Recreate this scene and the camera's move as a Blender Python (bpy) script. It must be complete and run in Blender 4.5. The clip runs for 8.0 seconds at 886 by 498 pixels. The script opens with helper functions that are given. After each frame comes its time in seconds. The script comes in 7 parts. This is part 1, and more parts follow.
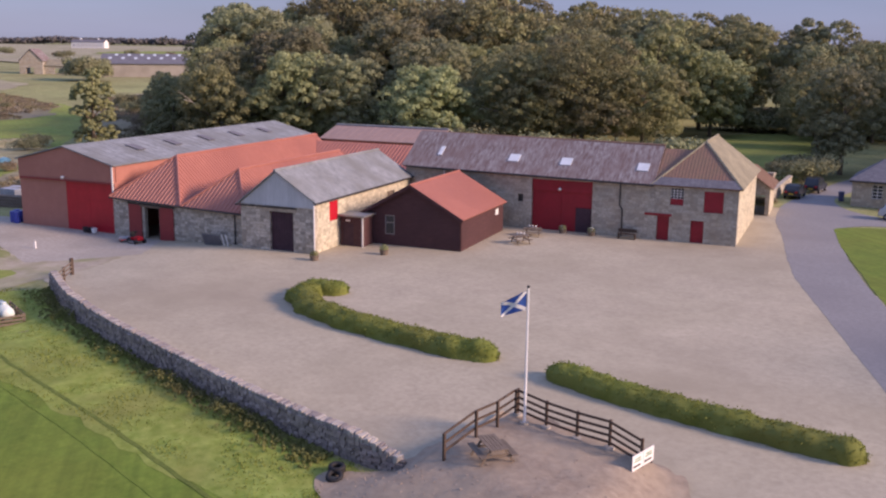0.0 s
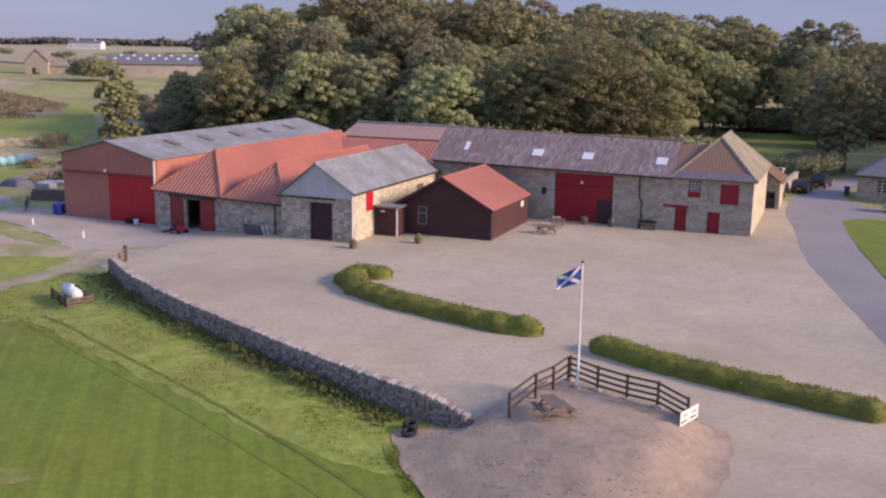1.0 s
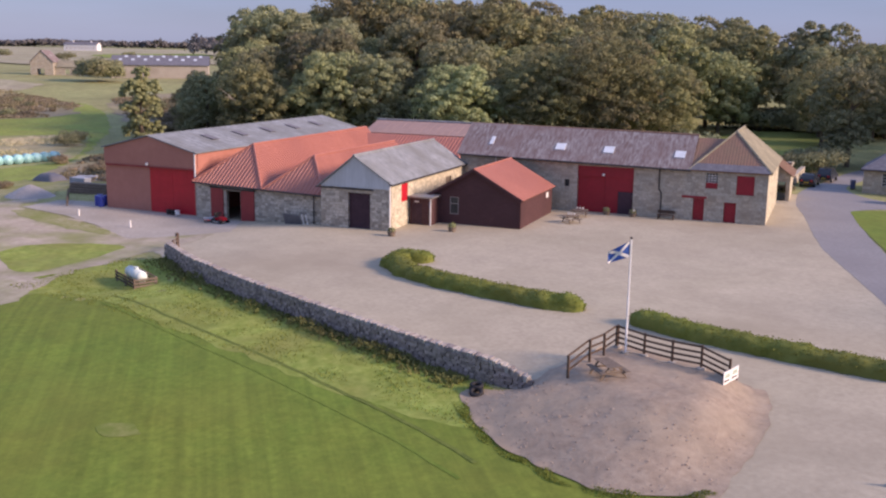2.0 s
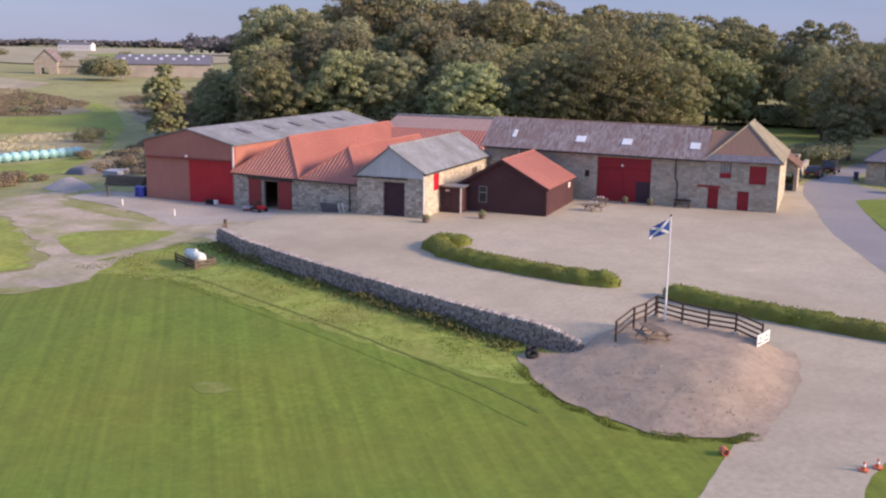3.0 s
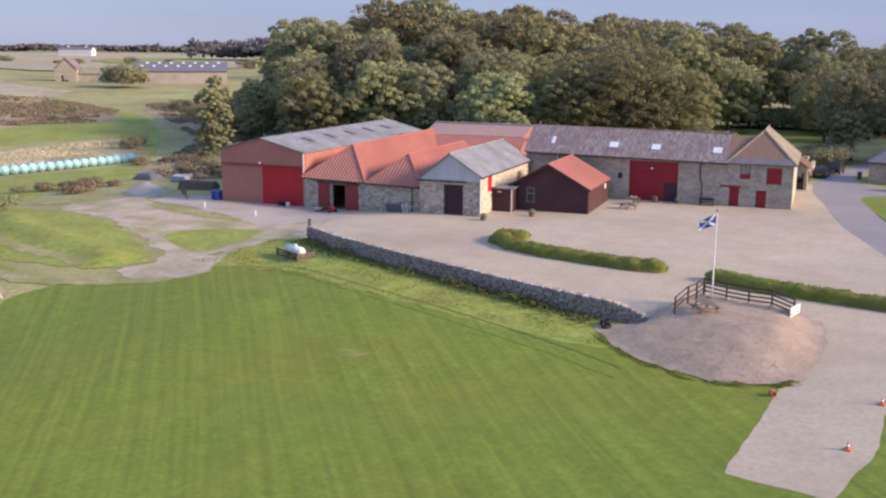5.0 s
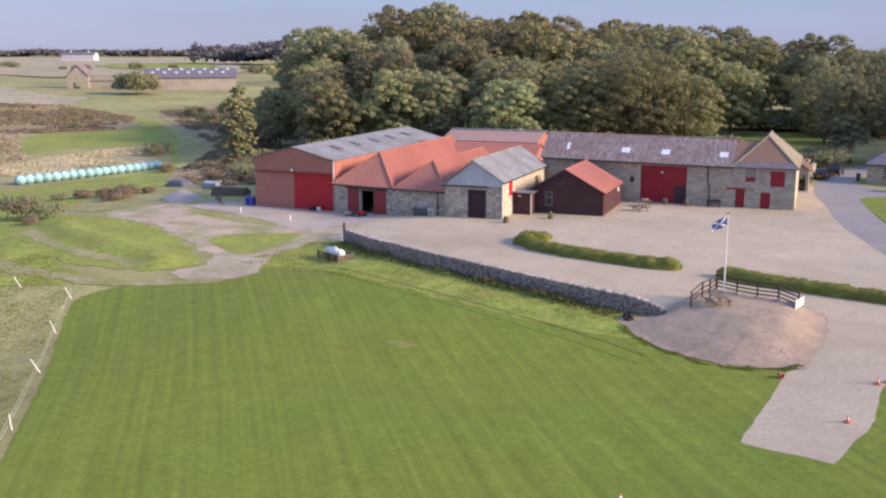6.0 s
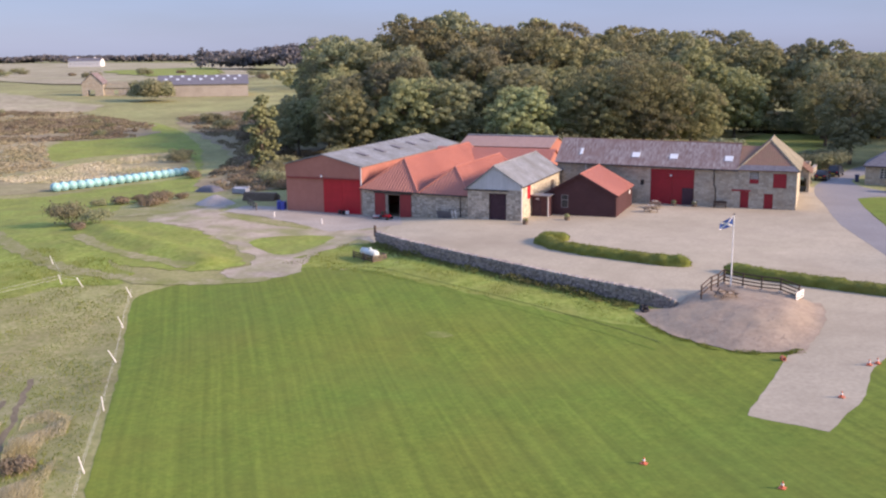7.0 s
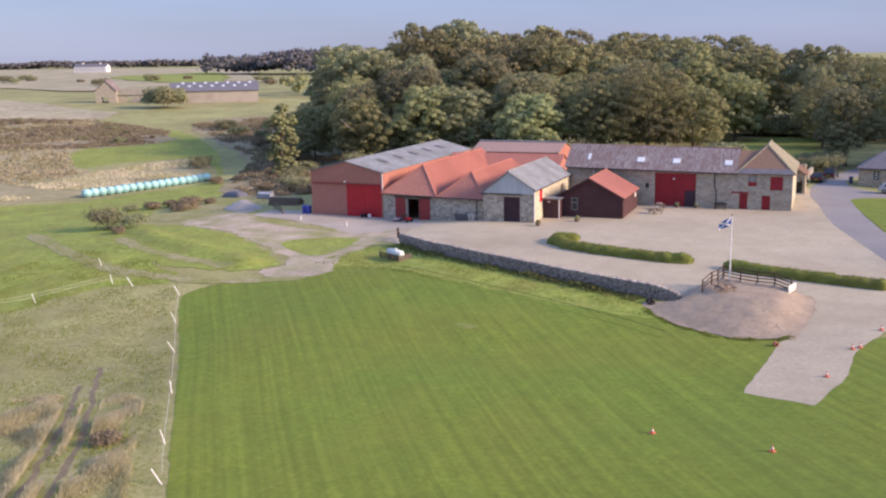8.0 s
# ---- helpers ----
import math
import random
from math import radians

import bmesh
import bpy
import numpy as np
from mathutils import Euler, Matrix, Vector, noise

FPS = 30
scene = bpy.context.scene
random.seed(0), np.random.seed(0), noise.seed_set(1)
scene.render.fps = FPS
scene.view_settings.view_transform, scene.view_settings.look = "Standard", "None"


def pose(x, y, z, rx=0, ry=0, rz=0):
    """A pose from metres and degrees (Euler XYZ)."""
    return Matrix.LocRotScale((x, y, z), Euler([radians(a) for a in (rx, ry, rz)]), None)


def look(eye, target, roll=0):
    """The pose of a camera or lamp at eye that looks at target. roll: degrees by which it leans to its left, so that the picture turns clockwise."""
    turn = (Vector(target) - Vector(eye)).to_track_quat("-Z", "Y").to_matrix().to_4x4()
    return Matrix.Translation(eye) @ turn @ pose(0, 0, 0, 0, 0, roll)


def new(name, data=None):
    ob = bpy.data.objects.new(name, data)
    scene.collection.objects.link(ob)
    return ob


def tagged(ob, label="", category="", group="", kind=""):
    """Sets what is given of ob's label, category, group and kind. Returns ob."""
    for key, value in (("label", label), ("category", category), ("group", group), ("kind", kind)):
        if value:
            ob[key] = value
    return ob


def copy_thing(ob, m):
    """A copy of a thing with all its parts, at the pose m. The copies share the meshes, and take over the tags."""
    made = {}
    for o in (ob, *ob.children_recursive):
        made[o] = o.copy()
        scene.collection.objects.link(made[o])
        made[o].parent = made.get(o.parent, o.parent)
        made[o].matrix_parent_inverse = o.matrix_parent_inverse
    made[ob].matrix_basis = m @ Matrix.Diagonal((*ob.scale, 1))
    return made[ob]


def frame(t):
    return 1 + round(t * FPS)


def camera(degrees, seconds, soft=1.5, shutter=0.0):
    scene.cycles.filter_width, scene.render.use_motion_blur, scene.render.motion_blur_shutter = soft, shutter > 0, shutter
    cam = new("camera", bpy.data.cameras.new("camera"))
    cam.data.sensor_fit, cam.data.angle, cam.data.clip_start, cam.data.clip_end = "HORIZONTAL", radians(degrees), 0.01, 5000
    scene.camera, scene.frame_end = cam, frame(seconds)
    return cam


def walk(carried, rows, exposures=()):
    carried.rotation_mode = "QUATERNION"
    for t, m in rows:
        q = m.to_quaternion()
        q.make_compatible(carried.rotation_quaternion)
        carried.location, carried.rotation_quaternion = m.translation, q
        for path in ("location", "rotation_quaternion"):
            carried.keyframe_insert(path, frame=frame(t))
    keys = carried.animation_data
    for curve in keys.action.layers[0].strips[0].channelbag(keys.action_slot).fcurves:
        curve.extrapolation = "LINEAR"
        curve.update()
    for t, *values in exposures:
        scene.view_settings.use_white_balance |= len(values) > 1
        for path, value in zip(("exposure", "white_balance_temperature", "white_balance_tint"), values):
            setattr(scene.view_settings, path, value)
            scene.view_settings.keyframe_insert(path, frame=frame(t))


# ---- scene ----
cam = camera(48.7, 8.0, soft=2.25)
PATH = [
    (0, (0.007, -0.002, 16.301), (-1.188, 1.549, 15.894), 0.7),
    (0.5, (0.101, -2.564, 16.257), (-1.089, -1.009, 15.851), 0.7),
    (1, (0.16, -5.238, 16.086), (-1.026, -3.679, 15.682), 0.8),
    (1.5, (0.176, -7.98, 15.884), (-1.005, -6.418, 15.483), 0.8),
    (3, (0.343, -16.938, 15.393), (-0.82, -15.361, 14.993), 0.8),
    (3.5, (0.535, -20.089, 15.256), (-0.623, -18.509, 14.856), 0.7),
    (4, (0.956, -23.203, 15.489), (-0.201, -21.622, 15.088), 0.7),
    (4.5, (1.555, -26.454, 16.231), (0.398, -24.872, 15.832), 0.6),
    (6, (4.007, -36.678, 18.329), (2.849, -35.096, 17.934), -0.1),
    (6.5, (5.114, -40.213, 18.967), (3.952, -38.633, 18.573), -0.3),
    (7, (6.391, -43.807, 19.59), (5.226, -42.229, 19.199), -0.6),
    (7.5, (7.854, -47.434, 20.286), (6.686, -45.857, 19.898), -0.8),
    (8, (9.495, -51.131, 20.894), (8.324, -49.556, 20.508), -1.0),
]
walk(cam, [(t, look(eye, target, roll)) for t, eye, target, roll in PATH],
     exposures=[(0.0, 1.08, 6600, 36), (1.5, 1.17, 6600, 33.5), (3.5, 1.37, 6600, 29.5), (8.0, 1.49, 6600, 28)])

# ---- light ----
SUN_AZ, SUN_EL = 19.0, 23.0          # degrees anticlockwise from +x, and above the horizon
world = bpy.data.worlds.new("world")
scene.world = world
world.use_nodes = True
wt = world.node_tree
sky = wt.nodes.new("ShaderNodeTexSky")
sky.sky_type = "NISHITA"
sky.sun_disc = False
sky.sun_elevation = radians(SUN_EL)
sky.sun_rotation = radians(90 - SUN_AZ)
sky.air_density, sky.dust_density, sky.ozone_density = 1.2, 0.3, 5.0
# a thin veil of cloud over the clear sky, brighter overhead than at the horizon as overcast skies are, faintly streaked
wn, wl = wt.nodes, wt.links
way = wn.new("ShaderNodeTexCoord")
split = wn.new("ShaderNodeSeparateXYZ")
wl.new(way.outputs["Generated"], split.inputs[0])
climb = wn.new("ShaderNodeMapRange")
climb.inputs[1].default_value, climb.inputs[2].default_value, climb.inputs[3].default_value, climb.inputs[4].default_value = 0.0, 1.0, 0.92, 2.3
wl.new(split.outputs[2], climb.inputs[0])
flat = wn.new("ShaderNodeMapping")
flat.inputs["Scale"].default_value = (1.0, 1.0, 7.0)
wl.new(way.outputs["Generated"], flat.inputs[0])
streak = wn.new("ShaderNodeTexNoise")
streak.inputs["Scale"].default_value, streak.inputs["Detail"].default_value = 3.0, 5
wl.new(flat.outputs[0], streak.inputs["Vector"])
faint = wn.new("ShaderNodeMapRange")
faint.inputs[1].default_value, faint.inputs[2].default_value, faint.inputs[3].default_value, faint.inputs[4].default_value = 0.3, 0.7, 0.9, 1.1
wl.new(streak.outputs[0], faint.inputs[0])
bright = wn.new("ShaderNodeMath")
bright.operation = "MULTIPLY"
wl.new(climb.outputs[0], bright.inputs[0])
wl.new(faint.outputs[0], bright.inputs[1])
cloud = wn.new("ShaderNodeVectorMath")
cloud.operation = "SCALE"
cloud.inputs[0].default_value = (0.56, 0.83, 1.38)
wl.new(bright.outputs[0], cloud.inputs["Scale"])
veil = wn.new("ShaderNodeMix")
veil.data_type = "RGBA"
veil.inputs[0].default_value = 0.88
wl.new(sky.outputs[0], veil.inputs[6])
wl.new(cloud.outputs[0], veil.inputs[7])
wl.new(veil.outputs[2], wn["Background"].inputs[0])
wn["Background"].inputs[1].default_value = 0.14
sun = new("sun", bpy.data.lights.new("sun", "SUN"))
sun.data.energy, sun.data.angle, sun.data.color = 2.35, radians(12), (1.0, 0.82, 0.60)
sa, se = radians(SUN_AZ), radians(SUN_EL)
sun.matrix_world = look((60, 60, 60), (60 - math.cos(se) * math.cos(sa), 60 - math.cos(se) * math.sin(sa), 60 - math.sin(se)))


# ---- materials ----
def material(name, a, b, fine=3.0, coarse=0.25, rough=0.85, bump=0.3, metal=0.0, c=None, spread=(0.35, 0.65), island=0.0, per_object=0.0, stretch=(1, 1, 1)):
    """Two colours mixed by fine grain, tinted towards c by coarse stains, in metres."""
    m = bpy.data.materials.new(name)
    m.use_nodes = True
    t = m.node_tree
    n, l = t.nodes, t.links
    bsdf = n["Principled BSDF"]
    coord = n.new("ShaderNodeTexCoord")
    mapping = n.new("ShaderNodeMapping")
    mapping.inputs["Scale"].default_value = stretch
    l.new(coord.outputs["Object"], mapping.inputs[0])
    grain = n.new("ShaderNodeTexNoise")
    grain.inputs["Scale"].default_value, grain.inputs["Detail"].default_value, grain.inputs["Roughness"].default_value = fine, 6, 0.65
    stain = n.new("ShaderNodeTexNoise")
    stain.inputs["Scale"].default_value, stain.inputs["Detail"].default_value = coarse, 4
    l.new(mapping.outputs[0], grain.inputs["Vector"])
    l.new(coord.outputs["Object"], stain.inputs["Vector"])
    r1 = n.new("ShaderNodeMapRange")
    r1.inputs[1].default_value, r1.inputs[2].default_value = spread
    l.new(grain.outputs[0], r1.inputs[0])
    mix1 = n.new("ShaderNodeMix")
    mix1.data_type = "RGBA"
    mix1.inputs[6].default_value, mix1.inputs[7].default_value = (*a, 1), (*b, 1)
    l.new(r1.outputs[0], mix1.inputs[0])
    r2 = n.new("ShaderNodeMapRange")
    r2.inputs[1].default_value, r2.inputs[2].default_value, r2.inputs[4].default_value = 0.42, 0.68, 0.8
    l.new(stain.outputs[0], r2.inputs[0])
    mix2 = n.new("ShaderNodeMix")
    mix2.data_type = "RGBA"
    mix2.inputs[7].default_value = (*(c or [0.5 * (p + q) * 0.8 for p, q in zip(a, b)]), 1)
    l.new(r2.outputs[0], mix2.inputs[0])
    l.new(mix1.outputs[2], mix2.inputs[6])
    colour = mix2.outputs[2]
    for strength, kind, out in ((island, "ShaderNodeNewGeometry", "Random Per Island"), (per_object, "ShaderNodeObjectInfo", "Random")):
        if strength:
            info = n.new(kind)
            r3 = n.new("ShaderNodeMapRange")
            r3.inputs[3].default_value, r3.inputs[4].default_value = 1 - strength, 1 + strength
            l.new(info.outputs[out], r3.inputs[0])
            hsv = n.new("ShaderNodeHueSaturation")
            l.new(r3.outputs[0], hsv.inputs["Value"])
            if kind == "ShaderNodeObjectInfo":
                r4 = n.new("ShaderNodeMapRange")
                r4.inputs[3].default_value, r4.inputs[4].default_value = 0.5 - 0.12 * strength, 0.5 + 0.05 * strength
                l.new(info.outputs[out], r4.inputs[0])
                l.new(r4.outputs[0], hsv.inputs["Hue"])
            l.new(colour, hsv.inputs["Color"])
            colour = hsv.outputs[0]
    l.new(colour, bsdf.inputs["Base Color"])
    bsdf.inputs["Roughness"].default_value, bsdf.inputs["Metallic"].default_value = rough, metal
    bsdf.inputs["Specular IOR Level"].default_value = 0.3 if rough > 0.6 else 0.5
    if bump:
        bp = n.new("ShaderNodeBump")
        bp.inputs["Strength"].default_value, bp.inputs["Distance"].default_value = bump, 0.05
        l.new(grain.outputs[0], bp.inputs["Height"])
        l.new(bp.outputs[0], bsdf.inputs["Normal"])
    return m


def masonry(name, stones, joint, size=(0.5, 0.26), rough=0.9, spread=0.22):
    """Coursed rubble: blocks of uneven tone between recessed mortar joints; it follows u and z of the wall's own frame."""
    m = material(name, stones[0], stones[1], fine=5.0, coarse=0.6, rough=rough, bump=0.25, c=stones[2], spread=(0.3, 0.7))
    t = m.node_tree
    n, l = t.nodes, t.links
    bsdf = n["Principled BSDF"]
    under = bsdf.inputs["Base Color"].links[0].from_socket
    coord = n.new("ShaderNodeTexCoord")
    sep = n.new("ShaderNodeSeparateXYZ")
    l.new(coord.outputs["Object"], sep.inputs[0])
    add = n.new("ShaderNodeMath")
    l.new(sep.outputs[0], add.inputs[0])
    l.new(sep.outputs[1], add.inputs[1])
    comb = n.new("ShaderNodeCombineXYZ")
    l.new(add.outputs[0], comb.inputs[0])
    l.new(sep.outputs[2], comb.inputs[1])
    wob = n.new("ShaderNodeTexNoise")
    wob.inputs["Scale"].default_value = 1.7
    l.new(comb.outputs[0], wob.inputs["Vector"])
    vm = n.new("ShaderNodeVectorMath")
    vm.operation = "MULTIPLY_ADD"
    vm.inputs[1].default_value = (0.42, 0.24, 0)
    l.new(wob.outputs[1], vm.inputs[0])
    l.new(comb.outputs[0], vm.inputs[2])
    br = n.new("ShaderNodeTexBrick")
    br.inputs["Scale"].default_value = 1.0
    br.inputs["Brick Width"].default_value, br.inputs["Row Height"].default_value = size
    br.inputs["Mortar Size"].default_value, br.inputs["Mortar Smooth"].default_value = 0.018, 0.4
    br.inputs["Color1"].default_value = (1 - spread,) * 3 + (1,)
    br.inputs["Color2"].default_value = (1 + spread,) * 3 + (1,)
    br.inputs["Mortar"].default_value = (*joint, 1)
    br.offset, br.squash = 0.42, 0.7
    l.new(vm.outputs[0], br.inputs["Vector"])
    mul = n.new("ShaderNodeMix")
    mul.data_type, mul.blend_type = "RGBA", "MULTIPLY"
    mul.inputs[0].default_value = 1
    l.new(under, mul.inputs[6])
    l.new(br.outputs["Color"], mul.inputs[7])
    l.new(mul.outputs[2], bsdf.inputs["Base Color"])
    bp = n.new("ShaderNodeBump")
    bp.invert = True
    bp.inputs["Strength"].default_value, bp.inputs["Distance"].default_value = 0.6, 0.03
    l.new(br.outputs["Fac"], bp.inputs["Height"])
    l.new(bsdf.inputs["Normal"].links[0].from_socket, bp.inputs["Normal"])
    l.new(bp.outputs[0], bsdf.inputs["Normal"])
    return m


def plain(name, colour, rough=0.5, metal=0.0, coat=0.0):
    m = material(name, colour, [min(1, v * 1.15) for v in colour], fine=8, coarse=1.0, rough=rough, bump=0.05, metal=metal, c=[v * 0.85 for v in colour])
    return m


M = {}
M["rough_grass"] = material("rough_grass", (0.185, 0.21, 0.055), (0.39, 0.355, 0.175), 2.2, 0.05, 0.95, 0.6, c=(0.23, 0.22, 0.09), spread=(0.3, 0.7))
M["lawn"] = material("lawn", (0.104, 0.16, 0.018), (0.168, 0.23, 0.032), 2.2, 0.12, 0.95, 0.08, c=(0.145, 0.188, 0.028), spread=(0.25, 0.75))


def blotch(m, scale, depth, hue=0.01):
    """Uneven growth and wear at a larger scale: lighter and darker, yellower and greener."""
    n, l = m.node_tree.nodes, m.node_tree.links
    base = n["Principled BSDF"].inputs["Base Color"]
    coord = n.new("ShaderNodeTexCoord")
    spots = n.new("ShaderNodeTexNoise")
    spots.inputs["Scale"].default_value, spots.inputs["Detail"].default_value, spots.inputs["Roughness"].default_value = scale, 6, 0.62
    l.new(coord.outputs["Object"], spots.inputs["Vector"])
    hsv = n.new("ShaderNodeHueSaturation")
    for slot, out, mid, by in (("Value", "Fac", 1, depth), ("Hue", "Color", 0.5, hue)):
        r = n.new("ShaderNodeMapRange")
        r.inputs[1].default_value, r.inputs[2].default_value, r.inputs[3].default_value, r.inputs[4].default_value = 0.3, 0.7, mid - by, mid + by
        l.new(spots.outputs[out], r.inputs[0])
        l.new(r.outputs[0], hsv.inputs[slot])
    l.new(base.links[0].from_socket, hsv.inputs["Color"])
    l.new(hsv.outputs[0], base)


def mown(m, turn, width, depth):
    """Adds the uneven streaks of a mower's passes to a lawn, each pass twice the given width."""
    t = m.node_tree
    n, l = t.nodes, t.links
    under = n["Principled BSDF"].inputs["Base Color"].links[0].from_socket
    coord = n.new("ShaderNodeTexCoord")
    mp = n.new("ShaderNodeMapping")
    mp.inputs["Rotation"].default_value = (0, 0, radians(turn))
    l.new(coord.outputs["Object"], mp.inputs[0])
    sway = n.new("ShaderNodeTexNoise")
    sway.inputs["Scale"].default_value, sway.inputs["Detail"].default_value = 0.035, 1
    l.new(mp.outputs[0], sway.inputs["Vector"])
    bend = n.new("ShaderNodeVectorMath")
    bend.operation = "MULTIPLY_ADD"
    bend.inputs[1].default_value = (1.2, 0, 0)
    l.new(sway.outputs[1], bend.inputs[0])
    l.new(mp.outputs[0], bend.inputs[2])
    wave = n.new("ShaderNodeTexWave")
    wave.wave_profile = "SIN"
    wave.inputs["Scale"].default_value = 0.314 / (2 * width)
    wave.inputs["Distortion"].default_value = 0.0
    l.new(bend.outputs[0], wave.inputs["Vector"])
    long_way = n.new("ShaderNodeMapping")
    long_way.inputs["Scale"].default_value = (2.6, 0.035, 1)
    l.new(bend.outputs[0], long_way.inputs[0])
    streak = n.new("ShaderNodeTexNoise")
    streak.inputs["Scale"].default_value, streak.inputs["Detail"].default_value = 1.0, 3
    l.new(long_way.outputs[0], streak.inputs["Vector"])
    patch = n.new("ShaderNodeTexNoise")
    patch.inputs["Scale"].default_value, patch.inputs["Detail"].default_value = 0.07, 4
    l.new(coord.outputs["Object"], patch.inputs["Vector"])
    r = n.new("ShaderNodeMapRange")
    r.inputs[3].default_value, r.inputs[4].default_value = 1 - depth, 1 + depth
    l.new(wave.outputs["Fac"], r.inputs[0])
    r1 = n.new("ShaderNodeMapRange")
    r1.inputs[1].default_value, r1.inputs[2].default_value, r1.inputs[3].default_value, r1.inputs[4].default_value = 0.3, 0.7, 1 - 4 * depth, 1 + 4 * depth
    l.new(streak.outputs[0], r1.inputs[0])
    both = n.new("ShaderNodeMath")
    both.operation = "MULTIPLY"
    l.new(r.outputs[0], both.inputs[0])
    l.new(r1.outputs[0], both.inputs[1])
    r2 = n.new("ShaderNodeMapRange")
    r2.inputs[1].default_value, r2.inputs[2].default_value, r2.inputs[3].default_value, r2.inputs[4].default_value = 0.3, 0.7, 0.482, 0.512
    l.new(patch.outputs[0], r2.inputs[0])
    hsv = n.new("ShaderNodeHueSaturation")
    l.new(both.outputs[0], hsv.inputs["Value"])
    l.new(r2.outputs[0], hsv.inputs["Hue"])
    l.new(under, hsv.inputs["Color"])
    l.new(hsv.outputs[0], n["Principled BSDF"].inputs["Base Color"])


mown(M["lawn"], -50, 0.62, 0.03)
M["meadow"] = material("meadow", (0.17, 0.225, 0.032), (0.29, 0.335, 0.075), 1.6, 0.22, 0.95, 0.5, c=(0.21, 0.225, 0.055))
M["gravel"] = material("gravel", (0.36, 0.312, 0.225), (0.49, 0.432, 0.317), 3.0, 0.085, 0.95, 0.25, c=(0.335, 0.287, 0.203), spread=(0.25, 0.75))
M["asphalt"] = material("asphalt", (0.225, 0.215, 0.21), (0.285, 0.275, 0.265), 4.0, 0.1, 0.9, 0.25, c=(0.21, 0.20, 0.198))
M["dirt"] = material("dirt", (0.25, 0.19, 0.138), (0.39, 0.318, 0.235), 2.6, 0.25, 0.98, 0.6, c=(0.33, 0.268, 0.193), spread=(0.25, 0.75))
M["shade_grass"] = material("shade_grass", (0.15, 0.19, 0.04), (0.23, 0.27, 0.065), 1.6, 0.25, 0.95, 0.4, c=(0.16, 0.175, 0.05))
M["track_earth"] = material("track_earth", (0.33, 0.275, 0.20), (0.47, 0.405, 0.31), 1.8, 0.26, 0.98, 0.5, c=(0.20, 0.22, 0.065), spread=(0.25, 0.75))
M["worn_grass"] = material("worn_grass", (0.22, 0.225, 0.075), (0.36, 0.325, 0.19), 1.4, 0.2, 0.98, 0.4, c=(0.19, 0.215, 0.05))
M["dun_grass_ground"] = material("dun_grass_ground", (0.27, 0.235, 0.13), (0.42, 0.365, 0.22), 0.6, 0.06, 0.95, 0.5, c=(0.24, 0.225, 0.10))
M["cut_edge"] = material("cut_edge", (0.09, 0.125, 0.022), (0.15, 0.19, 0.035), 2.0, 0.4, 0.95, 0.3, c=(0.115, 0.155, 0.026))
M["faded_red"] = material("faded_red", (0.33, 0.215, 0.175), (0.39, 0.265, 0.22), 1.5, 0.15, 0.7, 0.05, c=(0.30, 0.21, 0.18))
M["concrete"] = material("concrete", (0.34, 0.305, 0.255), (0.44, 0.40, 0.34), 3.0, 0.2, 0.9, 0.2, c=(0.30, 0.27, 0.22))
M["straw"] = material("straw", (0.30, 0.265, 0.165), (0.46, 0.405, 0.27), 0.35, 0.03, 0.95, 0.5, c=(0.245, 0.24, 0.115))
M["scrub"] = material("scrub", (0.19, 0.155, 0.10), (0.33, 0.275, 0.17), 0.4, 0.05, 0.95, 0.7, c=(0.25, 0.235, 0.11))
for kind, scale, depth, hue in (("rough_grass", 0.03, 0.2, 0.02), ("rough_grass", 0.3, 0.16, 0.01), ("straw", 0.02, 0.2, 0.015), ("straw", 0.2, 0.12, 0.0), ("gravel", 0.07, 0.09, 0.005), ("gravel", 0.5, 0.06, 0.0),
                                ("meadow", 0.16, 0.16, 0.015), ("meadow", 0.9, 0.12, 0.01), ("scrub", 0.08, 0.2, 0.01), ("lawn", 0.6, 0.1, 0.008), ("lawn", 3.0, 0.09, 0.0), ("track_earth", 0.4, 0.14, 0.01), ("dirt", 0.7, 0.12, 0.0), ("dun_grass_ground", 0.08, 0.2, 0.015)):
    blotch(M[kind], scale, depth, hue)
M["rubble"] = masonry("rubble", ((0.30, 0.27, 0.22), (0.56, 0.51, 0.43), (0.40, 0.345, 0.265)), (0.85, 0.82, 0.78), (0.46, 0.25), spread=0.36)
M["ashlar"] = masonry("ashlar", ((0.31, 0.28, 0.225), (0.52, 0.475, 0.39), (0.39, 0.325, 0.24)), (0.92, 0.9, 0.87), (0.58, 0.29), spread=0.2)
# paler, warmer masonry for sun-facing walls: the sunlight is partly in its colour
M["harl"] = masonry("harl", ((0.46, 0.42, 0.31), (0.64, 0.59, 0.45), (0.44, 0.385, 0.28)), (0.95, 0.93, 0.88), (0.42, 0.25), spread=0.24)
M["red_sheet"] = material("red_sheet", (0.37, 0.135, 0.092), (0.42, 0.16, 0.108), 1.5, 0.15, 0.55, 0.05, c=(0.33, 0.12, 0.085))
M["pink_sheet"] = material("pink_sheet", (0.40, 0.16, 0.115), (0.44, 0.185, 0.135), 1.2, 0.2, 0.6, 0.05, c=(0.36, 0.14, 0.105))
M["red_paint"] = material("red_paint", (0.44, 0.008, 0.018), (0.52, 0.012, 0.024), 1.5, 0.5, 0.45, 0.05, c=(0.40, 0.007, 0.016))
# darker copy of red_paint for the long range, its front's shade put into the colour
M["deep_red"] = material("deep_red", (0.27, 0.006, 0.016), (0.33, 0.009, 0.021), 1.5, 0.5, 0.5, 0.05, c=(0.24, 0.006, 0.015))
